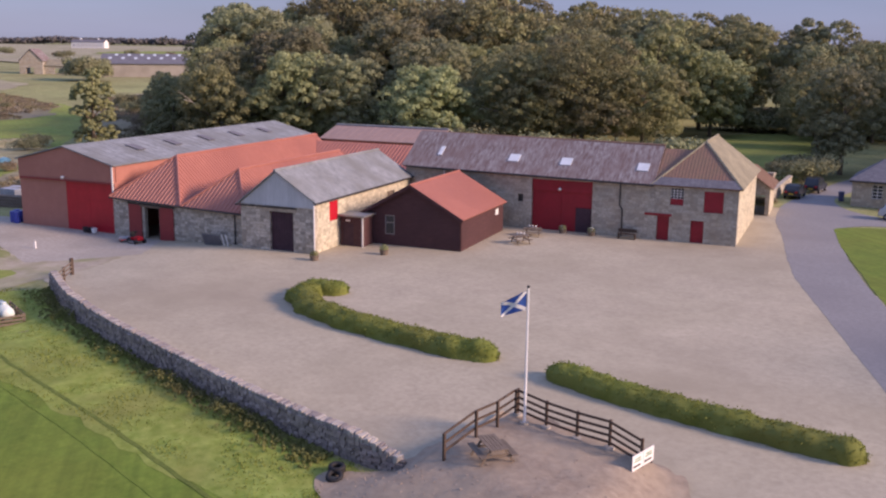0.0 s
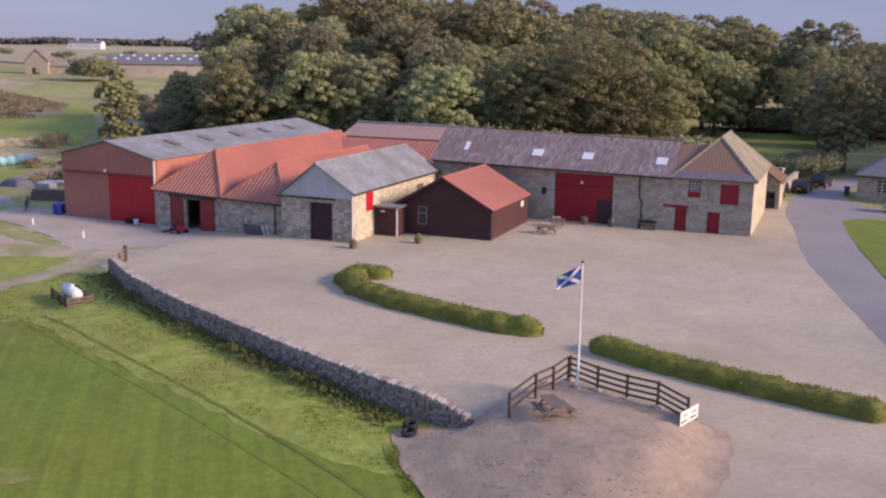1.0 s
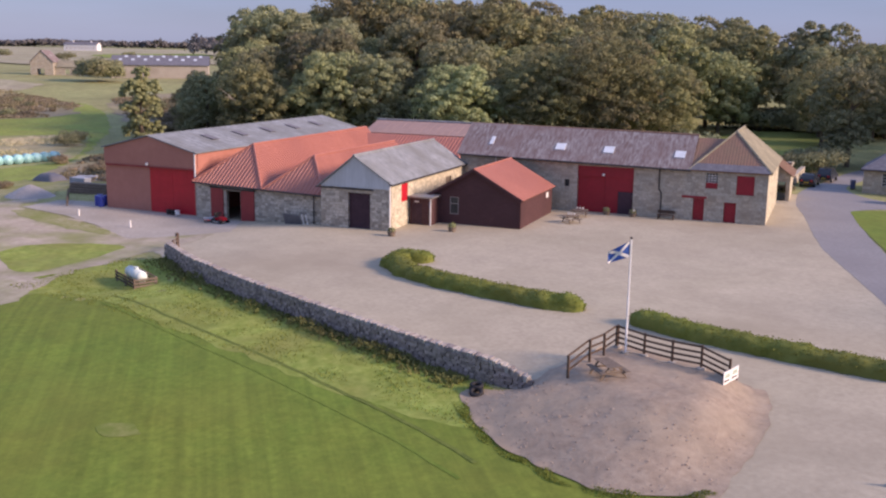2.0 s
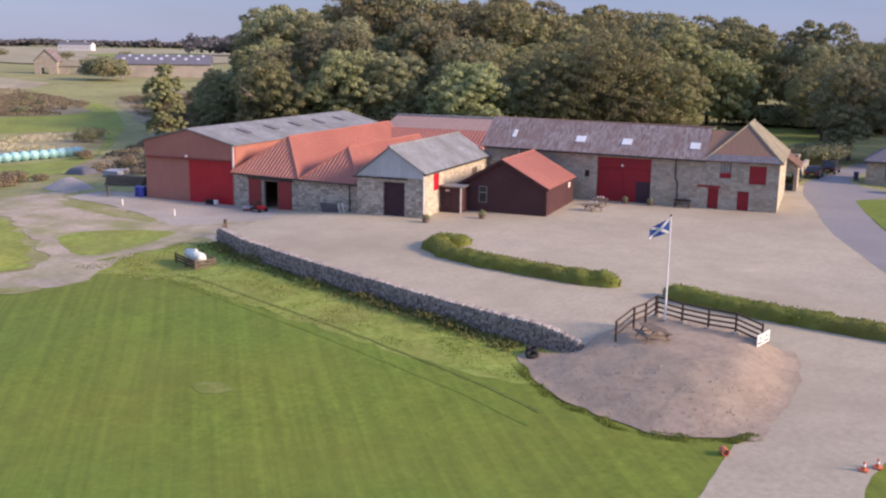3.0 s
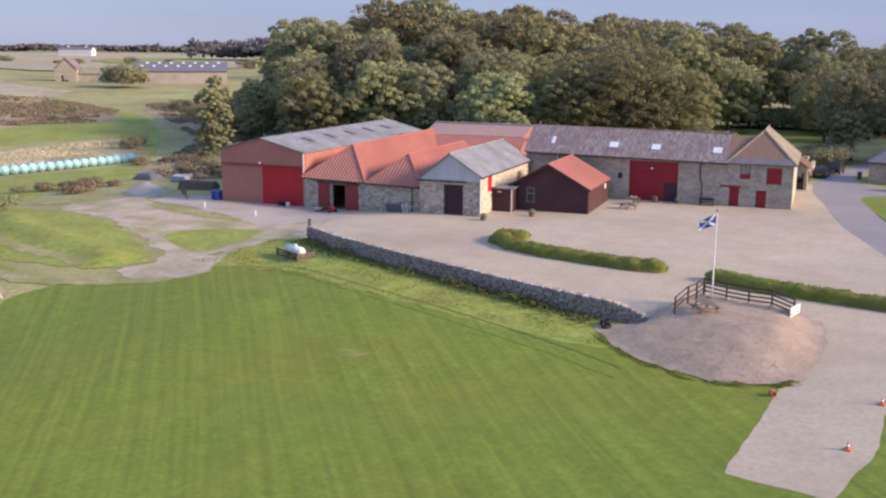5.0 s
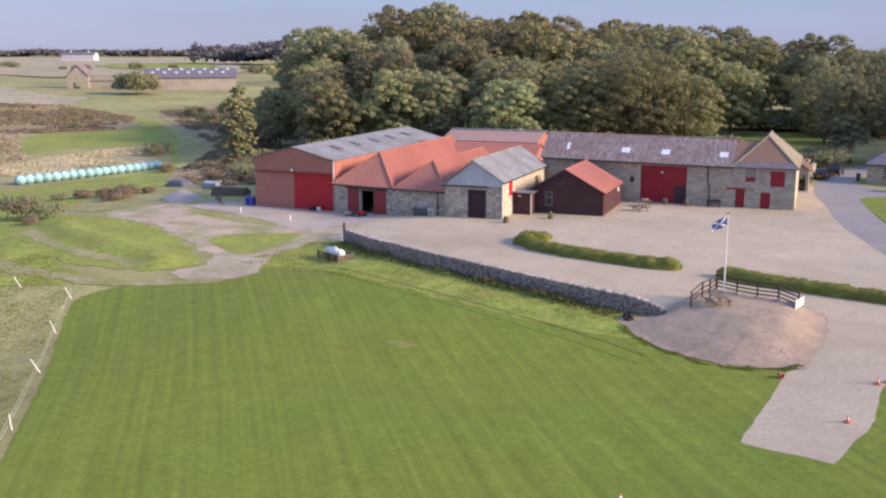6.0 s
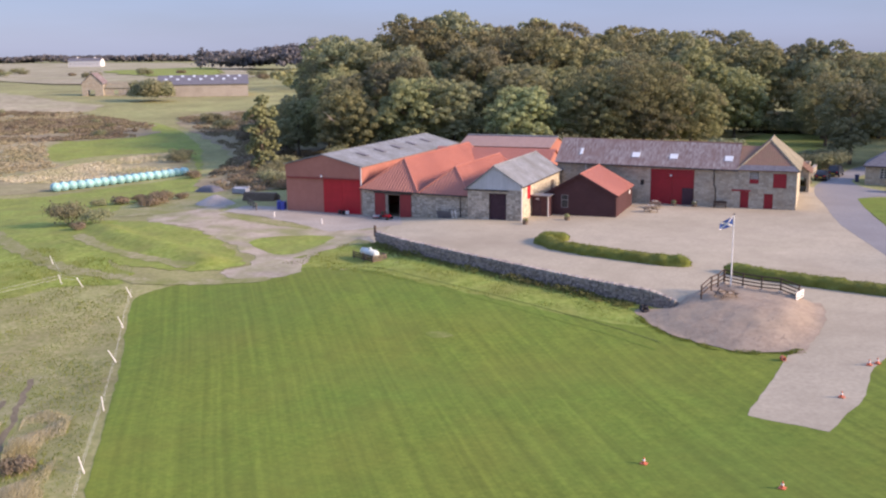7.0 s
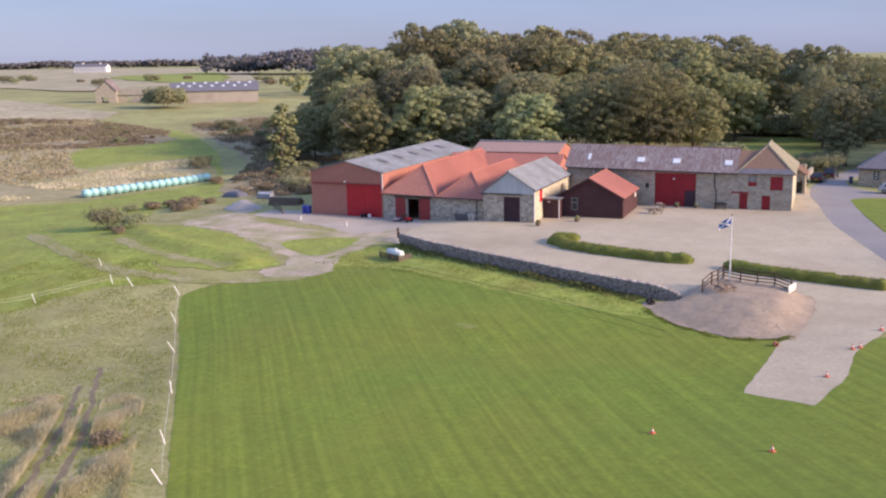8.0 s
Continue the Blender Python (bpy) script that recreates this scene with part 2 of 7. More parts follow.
M["dull_red"] = material("dull_red", (0.27, 0.03, 0.03), (0.32, 0.04, 0.036), 1.5, 0.5, 0.6, 0.05)
M["cement_roof"] = material("cement_roof", (0.19, 0.205, 0.21), (0.30, 0.32, 0.33), 1.6, 0.4, 0.9, 0.3, c=(0.17, 0.175, 0.165), stretch=(1, 1, 1))
M["old_roof"] = material("old_roof", (0.30, 0.28, 0.275), (0.155, 0.108, 0.102), 2.2, 0.4, 0.9, 0.2, c=(0.19, 0.135, 0.125), stretch=(1.8, 0.45, 0.45), spread=(0.38, 0.62))
M["slate"] = material("slate", (0.13, 0.125, 0.14), (0.20, 0.195, 0.21), 3, 0.5, 0.7, 0.3)
M["pantile"] = material("pantile", (0.19, 0.11, 0.08), (0.29, 0.175, 0.125), 5.0, 0.7, 0.9, 0.3, c=(0.22, 0.15, 0.10), spread=(0.3, 0.7))
M["lichen_roof"] = material("lichen_roof", (0.235, 0.21, 0.15), (0.34, 0.31, 0.21), 2.5, 0.6, 0.9, 0.3, c=(0.21, 0.19, 0.135))
M["black_timber"] = material("black_timber", (0.07, 0.032, 0.034), (0.105, 0.05, 0.05), 1.5, 0.4, 0.75, 0.2, stretch=(1, 1, 8))
M["dark_door"] = material("dark_door", (0.05, 0.026, 0.036), (0.075, 0.04, 0.052), 1.5, 0.5, 0.7, 0.1)
M["pale_cladding"] = material("pale_cladding", (0.42, 0.45, 0.46), (0.52, 0.55, 0.56), 1.2, 0.4, 0.6, 0.05, stretch=(4, 4, 0.4))
M["white_paint"] = plain("white_paint", (0.78, 0.77, 0.74), 0.5)
M["grey_metal"] = plain("grey_metal", (0.30, 0.30, 0.30), 0.5, 0.6)
M["black_iron"] = plain("black_iron", (0.03, 0.028, 0.028), 0.6)
M["old_wood"] = material("old_wood", (0.15, 0.115, 0.085), (0.24, 0.19, 0.145), 4, 1, 0.85, 0.3)
M["brown_fence"] = material("brown_fence", (0.075, 0.05, 0.035), (0.11, 0.075, 0.055), 4, 1, 0.8, 0.2)
M["glass"] = plain("glass", (0.03, 0.035, 0.04), 0.08)
M["skylight"] = plain("skylight", (0.62, 0.66, 0.68), 0.25)
M["bark"] = material("bark", (0.11, 0.085, 0.06), (0.20, 0.165, 0.125), 3, 0.6, 0.95, 0.6, stretch=(1, 1, 0.3))


# ---- tools ----
def part(name, bm, mat, parent=None, label="", smooth=False):
    """Links a bmesh as one mesh object, under a thing or a part."""
    me = bpy.data.meshes.new(name)
    bmesh.ops.recalc_face_normals(bm, faces=bm.faces)
    bm.to_mesh(me)
    bm.free()
    me.materials.append(M[mat] if isinstance(mat, str) else mat)
    if smooth:
        me.polygons.foreach_set("use_smooth", [True] * len(me.polygons))
    ob = new(name, me)
    ob.parent = parent
    if label:
        ob["label"] = label
    return ob


def thing(name, m, label, category, group="", kind=""):
    ob = new(name)
    ob.matrix_world = m
    return tagged(ob, label, category, group, kind)


def box(bm, x0, x1, y0, y1, z0, z1, m=None):
    vs = [bm.verts.new((x, y, z)) for z in (z0, z1) for x, y in ((x0, y0), (x1, y0), (x1, y1), (x0, y1))]
    for f in ((3, 2, 1, 0), (4, 5, 6, 7), (0, 1, 5, 4), (1, 2, 6, 5), (2, 3, 7, 6), (3, 0, 4, 7)):
        bm.faces.new([vs[i] for i in f])
    if m is not None:
        bmesh.ops.transform(bm, matrix=m, verts=vs)
    return vs


def boxes(*rows):
    bm = bmesh.new()
    for r in rows:
        box(bm, *r)
    return bm


def beam(bm, a, b, w, h=None):
    """A square bar from a to b."""
    a, b = Vector(a), Vector(b)
    h = h or w
    d = (b - a)
    q = d.to_track_quat("X", "Z").to_matrix().to_4x4()
    return box(bm, 0, d.length, -w / 2, w / 2, -h / 2, h / 2, Matrix.Translation(a) @ q)


def rod(bm, a, b, r0, r1=None, seg=8):
    a, b = Vector(a), Vector(b)
    d = b - a
    got = bmesh.ops.create_cone(bm, cap_ends=True, segments=seg, radius1=r0, radius2=r0 if r1 is None else r1, depth=d.length,
                                matrix=Matrix.Translation((a + b) / 2) @ d.to_track_quat("Z", "Y").to_matrix().to_4x4())
    return got["verts"]


def prism(bm, pts, off):
    """A slab: a polygon in space pushed out by off."""
    lo = [bm.verts.new(p) for p in pts]
    hi = [bm.verts.new(Vector(p) + Vector(off)) for p in pts]
    bm.faces.new(lo[::-1])
    bm.faces.new(hi)
    for i in range(len(pts)):
        j = (i + 1) % len(pts)
        bm.faces.new((lo[i], lo[j], hi[j], hi[i]))


def wall_mesh(p, q, top, z0=-1.2, thick=0.5, holes=()):
    """A wall from p to q (plan), its outer face on that line and its body to the left of the way; top: (distance, height) points; holes go through."""
    bm = bmesh.new()
    p, q = Vector((*p, 0)), Vector((*q, 0))
    d = (q - p).normalized()
    inn = Vector((-d.y, d.x, 0)) * thick
    span = (q - p).length
    tops = [(s * span if len(top) > 1 else s, h) for s, h in top]

    def height(s):
        return float(np.interp(s, [a for a, _ in tops], [b for _, b in tops]))
    cuts = sorted({0.0, span, *(a for a, _ in tops), *(v for h in holes for v in h[:2])})
    for a, b in zip(cuts, cuts[1:]):
        if b - a < 1e-4:
            continue
        mid, at = (a + b) / 2, z0
        gaps = sorted((h[2], h[3]) for h in holes if h[0] < mid < h[1])
        for lo, hi in gaps + [(None, None)]:
            if lo is None:
                ends = (height(a), height(b))
            else:
                ends = (lo, lo)
            if min(ends) > at + 1e-3 or lo is None:
                prism(bm, [p + d * a + Vector((0, 0, at)), p + d * b + Vector((0, 0, at)), p + d * b + Vector((0, 0, ends[1])), p + d * a + Vector((0, 0, ends[0]))], inn)
            at = hi if hi is not None else at
    bmesh.ops.remove_doubles(bm, verts=bm.verts, dist=0.001)
    return bm


def roof_mesh(pts, thick=0.12, pitch=0.0, rib_w=0.06, rib_h=0.05, rows=0):
    """A roof sheet over a convex polygon whose first edge is its eave, folded into ribs that run up the slope at every pitch metres."""
    bm = bmesh.new()
    pts = [Vector(p) for p in pts]
    along_eave = (pts[1] - pts[0]).normalized()
    nor = (pts[1] - pts[0]).cross(pts[2] - pts[0]).normalized()
    if nor.z < 0:
        nor = -nor
    up = nor.cross(along_eave)
    if up.z < 0:
        up = -up
    flat = [((p - pts[0]).dot(along_eave), (p - pts[0]).dot(up)) for p in pts]
    lo, hi = min(f[0] for f in flat), max(f[0] for f in flat)
    stops = {round(f[0], 4): 0.0 for f in flat}
    s = lo + pitch / 2
    while pitch and s < hi - rib_w:
        if s > lo + rib_w:
            for k, h in ((-1, 0), (-0.4, rib_h), (0.4, rib_h), (1, 0)):
                stops[round(s + k * rib_w, 4)] = h
        s += pitch

    def span(s):
        s = min(max(s, lo + 1e-4), hi - 1e-4)
        got = []
        for a, b in zip(flat, flat[1:] + flat[:1]):
            if min(a[0], b[0]) <= s <= max(a[0], b[0]) and abs(a[0] - b[0]) > 1e-6:
                got.append(a[1] + (s - a[0]) / (b[0] - a[0]) * (b[1] - a[1]))
        return min(got), max(got)
    rings = []
    for s in sorted(stops):
        t0, t1 = span(s)
        foot = pts[0] + along_eave * s
        rings.append([bm.verts.new(v) for v in (foot + up * t0, foot + up * t1, foot + up * t1 + nor * (thick + stops[s]), foot + up * t0 + nor * (thick + stops[s]))])
    for a, b in zip(rings, rings[1:]):
        for i in range(4):
            j = (i + 1) % 4
            bm.faces.new((a[i], a[j], b[j], b[i]))
    bm.faces.new(rings[0])
    bm.faces.new(rings[-1])
    bmesh.ops.remove_doubles(bm, verts=bm.verts, dist=0.0005)
    return bm


def smooth(a, b, x):
    t = min(1.0, max(0.0, (x - a) / (b - a)))
    return t * t * (3 - 2 * t)


# ---- ground ----
ANG = 15.0
WEST = pose(-53.8, 53.3, 0, 0, 0, ANG)     # the steading's own frame: u along its fronts, v away from them
WEST_INV = WEST.inverted()


def height(x, y):
    """The lie of the land."""
    p = WEST_INV @ Vector((x, y, 0))
    u, v = p.x, p.y
    z = 0.15
    z -= 0.8 * smooth(-4, -22, u)
    z -= 2.4 * smooth(-34, -95, u)
    z -= 2.5 * smooth(-16, -62, v) * smooth(60, 20, u)
    z -= 0.6 * smooth(-60, -140, v)
    z -= 0.55 * math.exp(-((x + 57.5) ** 2 + (y - 28.4) ** 2) / 16)
    r = math.hypot(x, y)
    z += 7.0 * smooth(170, 480, r) * smooth(-40, -120, u)
    z += 0.3 * smooth(30, 80, r) * noise.noise((x * 0.03, y * 0.03, 0.3))
    z += 6 * smooth(800, 3000, r)
    return z


def inside(x, y, poly):
    hit, j = False, len(poly) - 1
    for i in range(len(poly)):
        (xi, yi), (xj, yj) = poly[i], poly[j]
        if (yi > y) != (yj > y) and x < (xj - xi) * (y - yi) / (yj - yi) + xi:
            hit = not hit
        j = i
    return hit


def reach(x, y, line):
    best = 1e9
    p = Vector((x, y))
    for a, b in zip(line, line[1:]):
        a, b = Vector(a), Vector(b)
        t = max(0, min(1, (p - a).dot(b - a) / (b - a).length_squared))
        best = min(best, (p - a.lerp(b, t)).length)
    return best


def sheet(name, mat, poly, lift, label, category="ground", step=2.0, ragged=0.25, smooth_line=True, kind="structure", rise=None):
    """A piece of ground draped over the land, with a ragged outline."""
    from mathutils import geometry
    ring = []
    n = len(poly)
    for i in range(n):
        p0, p1, p2, p3 = (Vector(poly[(i + k) % n]) for k in (-1, 0, 1, 2))
        cuts = max(1, int((p2 - p1).length / (step * 0.5)))
        for k in range(cuts):
            t = k / cuts
            if smooth_line:
                q = 0.5 * (2 * p1 + (p2 - p0) * t + (2 * p0 - 5 * p1 + 4 * p2 - p3) * t * t + (3 * p1 - p0 - 3 * p2 + p3) * t ** 3)
            else:
                q = p1.lerp(p2, t)
            j = noise.noise_vector((q.x * 0.8, q.y * 0.8, lift * 37)) * ragged
            ring.append((q.x + j.x, q.y + j.y))
    verts = [Vector(p) for p in ring]
    xs, ys = [p[0] for p in ring], [p[1] for p in ring]
    x = min(xs)
    while x < max(xs):
        y = min(ys)
        while y < max(ys):
            px, py = x + random.uniform(-.2, .2) * step, y + random.uniform(-.2, .2) * step
            if inside(px, py, ring):
                verts.append(Vector((px, py)))
            y += step
        x += step
    edges = [(i, (i + 1) % len(ring)) for i in range(len(ring))]
    vs, _, fs, *_ = geometry.delaunay_2d_cdt(verts, edges, [], 1, 0.001)
    me = bpy.data.meshes.new(name)
    me.from_pydata([(v.x, v.y, height(v.x, v.y) + lift + (rise(v.x, v.y) if rise else 0)) for v in vs], [], [tuple(f) if (vs[f[1]] - vs[f[0]]).cross(vs[f[2]] - vs[f[0]]) > 0 else tuple(f)[::-1] for f in fs])
    me.materials.append(M[mat])
    me.polygons.foreach_set("use_smooth", [True] * len(me.polygons))
    return tagged(new(name, me), label, category, kind=kind)


def ground_mesh():
    """One sheet to the horizon, fine near the farm and coarser further out."""
    radii = [0.0]
    while radii[-1] < 4500:
        radii.append(radii[-1] + max(2.0, radii[-1] * 0.025))
    seg = 288
    cx, cy = -35, 25
    verts, faces = [], []
    for r in radii[1:]:
        for k in range(seg):
            a = 2 * math.pi * k / seg
            x, y = cx + r * math.cos(a), cy + r * math.sin(a)
            verts.append((x, y, height(x, y) - 0.008))
    for i in range(len(radii) - 2):
        for k in range(seg):
            a, b = i * seg + k, i * seg + (k + 1) % seg
            faces.append((a, a + seg, b + seg, b))
    faces.append(tuple(range(seg)))
    me = bpy.data.meshes.new("ground")
    me.from_pydata(verts, [], faces)
    me.materials.append(M["rough_grass"])
    me.polygons.foreach_set("use_smooth", [True] * len(me.polygons))
    return tagged(new("ground", me), "rough tussocky pale green grassland reaching the horizon", "ground", kind="structure")


ground_mesh()


# ---- pieces of ground ----
sheet("mown_lawn", "lawn", [(-59.5, 24.5), (-54, 25.5), (-46, 24.2), (-36, 23.4), (-29, 23.4), (-25.0, 25.4), (-21, 24.2), (-16.0, 23.6), (-12.4, 23.9), (-9, 23), (-6.6, 25.6), (-2, 29), (10, 26), (30, 10), (25, -60), (-10, -60), (-22, -29), (-30, -22.4), (-37.6, -16), (-46.0, -8.9), (-54, -2.2), (-61, 3.4), (-67.5, 9.5), (-66, 16), (-62, 19)], 0.008, "mown green lawn with faint paler mowing stripes", "lawn", ragged=0.25)
sheet("meadow", "meadow", [(-63.0, 33.0), (-60.5, 35.0), (-53.6, 31.8), (-45.8, 29.9), (-38, 28.7), (-32, 28.0), (-27, 27.6), (-24, 26.5), (-23, 23.2), (-29, 22.6), (-36, 22.9), (-46, 23.7), (-54, 25.0), (-60, 24.0), (-64, 20.5), (-65.5, 28)], 0.016, "uncut bright green grass below the field wall", "grass", ragged=0.5)
sheet("yard", "gravel", [(-61, 35.2), (-53.6, 31.8), (-45.8, 29.9), (-38, 28.8), (-32, 28.2), (-27, 28.2), (-23, 28.2), (-18, 26.0), (-13, 25), (-10, 25), (-7.5, 27), (-3, 36), (0, 50), (-8, 62), (-15.5, 68), (-22, 77), (-25.5, 90), (-31, 101), (-60, 92), (-88, 62), (-84, 46), (-71, 39.5)], 0.016, "pale beige compacted gravel farmyard", "yard")
sheet("drive", "gravel", [(-13.2, 26), (-12.8, 21.4), (-11.9, 11.2), (-7.0, 10.8), (-6.6, 17), (-7.4, 22), (-6.4, 28), (-9, 31)], 0.021, "short pale gravel drive ending in the lawn", "track", smooth_line=False, ragged=0.15, step=1.2)
sheet("road", "asphalt", [(-19.6, 65.9), (-23.1, 72.9), (-28.2, 85.7), (-31.5, 93.6), (-34.0, 103), (-34.5, 114.4), (-35.0, 130), (-32, 150), (-28, 150), (-31, 132), (-31.2, 122), (-30.5, 109), (-24, 102), (-12, 104), (0, 108), (0, 98), (-20, 97.5), (-25.3, 93.5), (-24.3, 88.5), (-18.6, 74.3), (-13.8, 64.0), (-6, 48), (6, 30), (0, 30), (-9, 46)], 0.025, "smooth grey asphalt lane curving past the yard", "road", ragged=0.1)
sheet("green", "lawn", [(-25.0, 94.0), (-24.3, 88.5), (-18.4, 74.3), (-13.6, 64.0), (-5, 48), (8, 40), (15, 70), (0, 96.5), (-16, 97)], 0.032, "bright green mown lawn beside the lane", "lawn", ragged=0.15)
sheet("concrete_apron", "concrete", [(-93.6, 42.3), (-84.5, 42.0), (-78, 40.9), (-71.4, 39.2), (-66, 46), (-70, 51), (-90, 49.5), (-95.3, 47.6)], 0.028, "pale worn concrete apron in front of the barn", "pavement", smooth_line=False)
sheet("farm_track", "track_earth", [(-66.5, 44.5), (-64.8, 38.2), (-63.8, 33.8), (-63.1, 28.2), (-59.9, 21.9), (-60.6, 19.1), (-64.4, 17.6), (-67.0, 19.4), (-66.4, 21.9), (-70.7, 25.3), (-79.6, 29.2), (-87.4, 31.5), (-96.6, 32.6), (-101.3, 38.4), (-103, 45), (-98, 47), (-93.6, 42.0), (-84, 41.5), (-76, 40.8), (-71, 42.5)], 0.022, "bare pale earth farm track patched with grass", "track", ragged=1.0)
sheet("verge", "meadow", [(-73.2, 28.5), (-66.8, 26.8), (-66.0, 30), (-68.5, 36.8), (-72, 36), (-75, 32)], 0.032, "rough green grass island between tracks", "verge", ragged=0.6)
sheet("verge", "worn_grass", [(-92, 40.5), (-86, 38.6), (-79, 38.4), (-74, 39.2), (-76, 40.3), (-84, 41.2), (-90, 41.5)], 0.036, "strip of rough grass beside the concrete", "verge", ragged=0.6)
BANK = [(-98, 26.5), (-88, 23.0), (-78, 21.8), (-70.5, 20.6)]


def bank_rise(x, y):
    return 0.55 * smooth(2.5, 0.2, reach(x, y, BANK)) * (1 + 0.25 * noise.noise((x * 0.4, y * 0.4, 2)))


def strip(line, wide):
    """The outline of a strip of ground along a line in plan."""
    out = []
    for sg in (1, -1):
        row = []
        for i, p in enumerate(line):
            a, b = Vector(line[max(0, i - 1)]), Vector(line[min(len(line) - 1, i + 1)])
            d = (b - a).normalized()
            row.append((p[0] - d.y * wide * 0.5 * sg, p[1] + d.x * wide * 0.5 * sg))
        out += row[::sg]
    return out


sheet("pasture", "meadow", [(-150, 34), (-142.5, 47), (-139.5, 72), (-128, 66), (-121, 59), (-116.5, 45), (-107, 33), (-100, 30.5), (-97, 24), (-86, 18.5), (-77, 14.5), (-72, 11.5), (-76.5, 8.2), (-79, 0.4), (-81, -5), (-100, -18), (-140, 0)], 0.014, "bright green grazed pasture", "field", step=3, ragged=1.6)
sheet("grass_bank", "meadow", [(-101, 27.7), (-97, 31.7), (-87.4, 30.9), (-79.6, 28.6), (-71.5, 24.8), (-67.4, 21.6), (-68, 18.6), (-71.2, 16.9), (-78, 15.4), (-87, 17.4), (-99, 21.0)], 0.03, "bright green grass bank beside the track", "grass", ragged=0.8, step=1.0, rise=bank_rise)
sheet("bare_bank", "worn_grass", strip([(-95, 21.8), (-88, 19.4), (-81, 18.2), (-75, 18.4), (-71.5, 18.2)], 1.6), 0.05, "bare brown foot of the grass bank", "bank", ragged=0.6, step=1.0, rise=bank_rise)
sheet("wheel_path", "worn_grass", strip([(-60.5, 18.6), (-64.5, 16.2), (-68.5, 13.8), (-74, 12.2), (-83, 11.6), (-96, 14.5), (-112, 20)], 1.9), 0.04, "worn wheel path across the grass", "track", ragged=0.6, step=1.0)
sheet("worn_ground", "worn_grass", [(-112, 44), (-104, 34), (-99, 40), (-101, 50), (-106, 56), (-113, 60), (-118, 56)], 0.034, "worn stony ground with thin grass", "ground", ragged=1.5, step=2.0)
EDGE = [(-58.6, 26.9), (-53.7, 26.0), (-45.5, 24.7), (-37.6, 23.7), (-30.0, 22.5), (-25.5, 21.7), (-21.5, 20.6)]
sheet("cut_line", "cut_edge", strip(EDGE, 0.2), 0.03, "dark furrow where the mowing ends", "furrow", ragged=0.08, step=0.8)
M["mower_line"] = material("mower_line", (0.105, 0.165, 0.019), (0.158, 0.225, 0.031), 1.2, 0.3, 0.95, 0.05, c=(0.135, 0.193, 0.026))
M["pale_turf"] = material("pale_turf", (0.14, 0.18, 0.03), (0.235, 0.25, 0.075), 1.6, 0.7, 0.95, 0.1, c=(0.13, 0.185, 0.025))
for off, wide in ((1.5, 0.18),):
    sheet("mower_mark", "mower_line", strip([(x + 0.12 * off, y - off) for x, y in EDGE[1:]], wide), 0.024, "faint dark mower track curving along the edge", "furrow", ragged=0.05, step=0.8)
sheet("worn_patch", "pale_turf", [(-37.4, 13.4), (-36.6, 14.5), (-35.4, 14.2), (-36.0, 13.1)], 0.026, "sandy worn patch in the lawn", "lawn", ragged=0.5, step=0.5)
# fields beyond
sheet("stubble_strip", "dun_grass_ground", [(-173, 48), (-174.6, 61.8), (-180.8, 76.6), (-183.9, 95.8), (-179, 102.8), (-167, 97), (-157, 86.8), (-146.5, 80), (-147.5, 52), (-152, 40), (-160, 34)], 0.034, "pale dry straw-coloured grass strip", "field", step=3, ragged=1.5)
sheet("grass_strip", "meadow", [(-218.8, 96), (-228.8, 111.4), (-219.9, 120.7), (-250, 149), (-229, 143), (-189, 118), (-150, 86), (-124.4, 63.4), (-120, 58), (-139.5, 71), (-144.5, 80), (-171, 101), (-181.9, 105), (-191, 91.4), (-191.6, 79.6)], 0.025, "bright green grass field beyond the bales", "field", step=4, ragged=1.2)
sheet("scrub_land", "scrub", [(-330, 134.7), (-297.2, 154.0), (-246, 146), (-219.5, 123.2), (-228, 103.9), (-250, 80)], 0.06, "dull brown scrub and heather land", "field", step=6, ragged=4)
sheet("rough_strip", "dun_grass_ground", [(-191.6, 78), (-218.8, 95), (-228, 103), (-255, 78), (-250, 50), (-175, 20), (-158, 32), (-172, 48), (-176, 62), (-182, 76)], 0.04, "dull straw and brown rough grass", "field", step=5, ragged=3)
sheet("scrub_land", "scrub", [(-255, 165), (-250, 200), (-162.7, 145), (-128, 98), (-112, 78), (-104, 64), (-112, 58), (-128, 66), (-150, 92), (-170, 112)], 0.06, "dark rough scrub beside the woodland", "field", step=5, ragged=3)
sheet("stubble_field", "straw", [(-620, 240), (-357, 186), (-315, 178), (-298, 150), (-330, 118), (-500, 150)], 0.08, "pale straw-coloured field", "field", step=12, ragged=5)
sheet("stubble_field", "straw", [(-2100, 900), (-1750, 1170), (-1279, 1117), (-768, 669), (-520, 440), (-640, 320)], 0.5, "distant pale stubble fields", "field", step=60, ragged=20)
sheet("far_pasture", "meadow", [(-923, 606), (-991, 806), (-640, 517), (-590, 430)], 0.9, "distant green pasture", "field", step=30, ragged=12)

CLEARING = [(-76, 116), (-42, 116), (-41, 134), (-45, 148), (-50, 164), (-58, 190), (-71, 187), (-71, 166), (-75, 148)]
sheet("clearing", "shade_grass", CLEARING, 0.02, "sunlit green grass clearing among the trees", "grass", step=3, ragged=1)
# the earth mound by the flagpole
SOUTH = [(-24.4, 27.8), (-26.0, 26.3), (-25.7, 25.2), (-23.3, 23.4), (-21.1, 22.3), (-18.6, 21.6), (-16.2, 21.3), (-14.7, 21.8), (-13.4, 22.6), (-12.2, 23.4), (-12.4, 28.5), (-13.5, 32.8)]
NORTH = [(-14.6, 34.2), (-18.5, 34.9), (-22.9, 35.2), (-23.5, 31.5)]


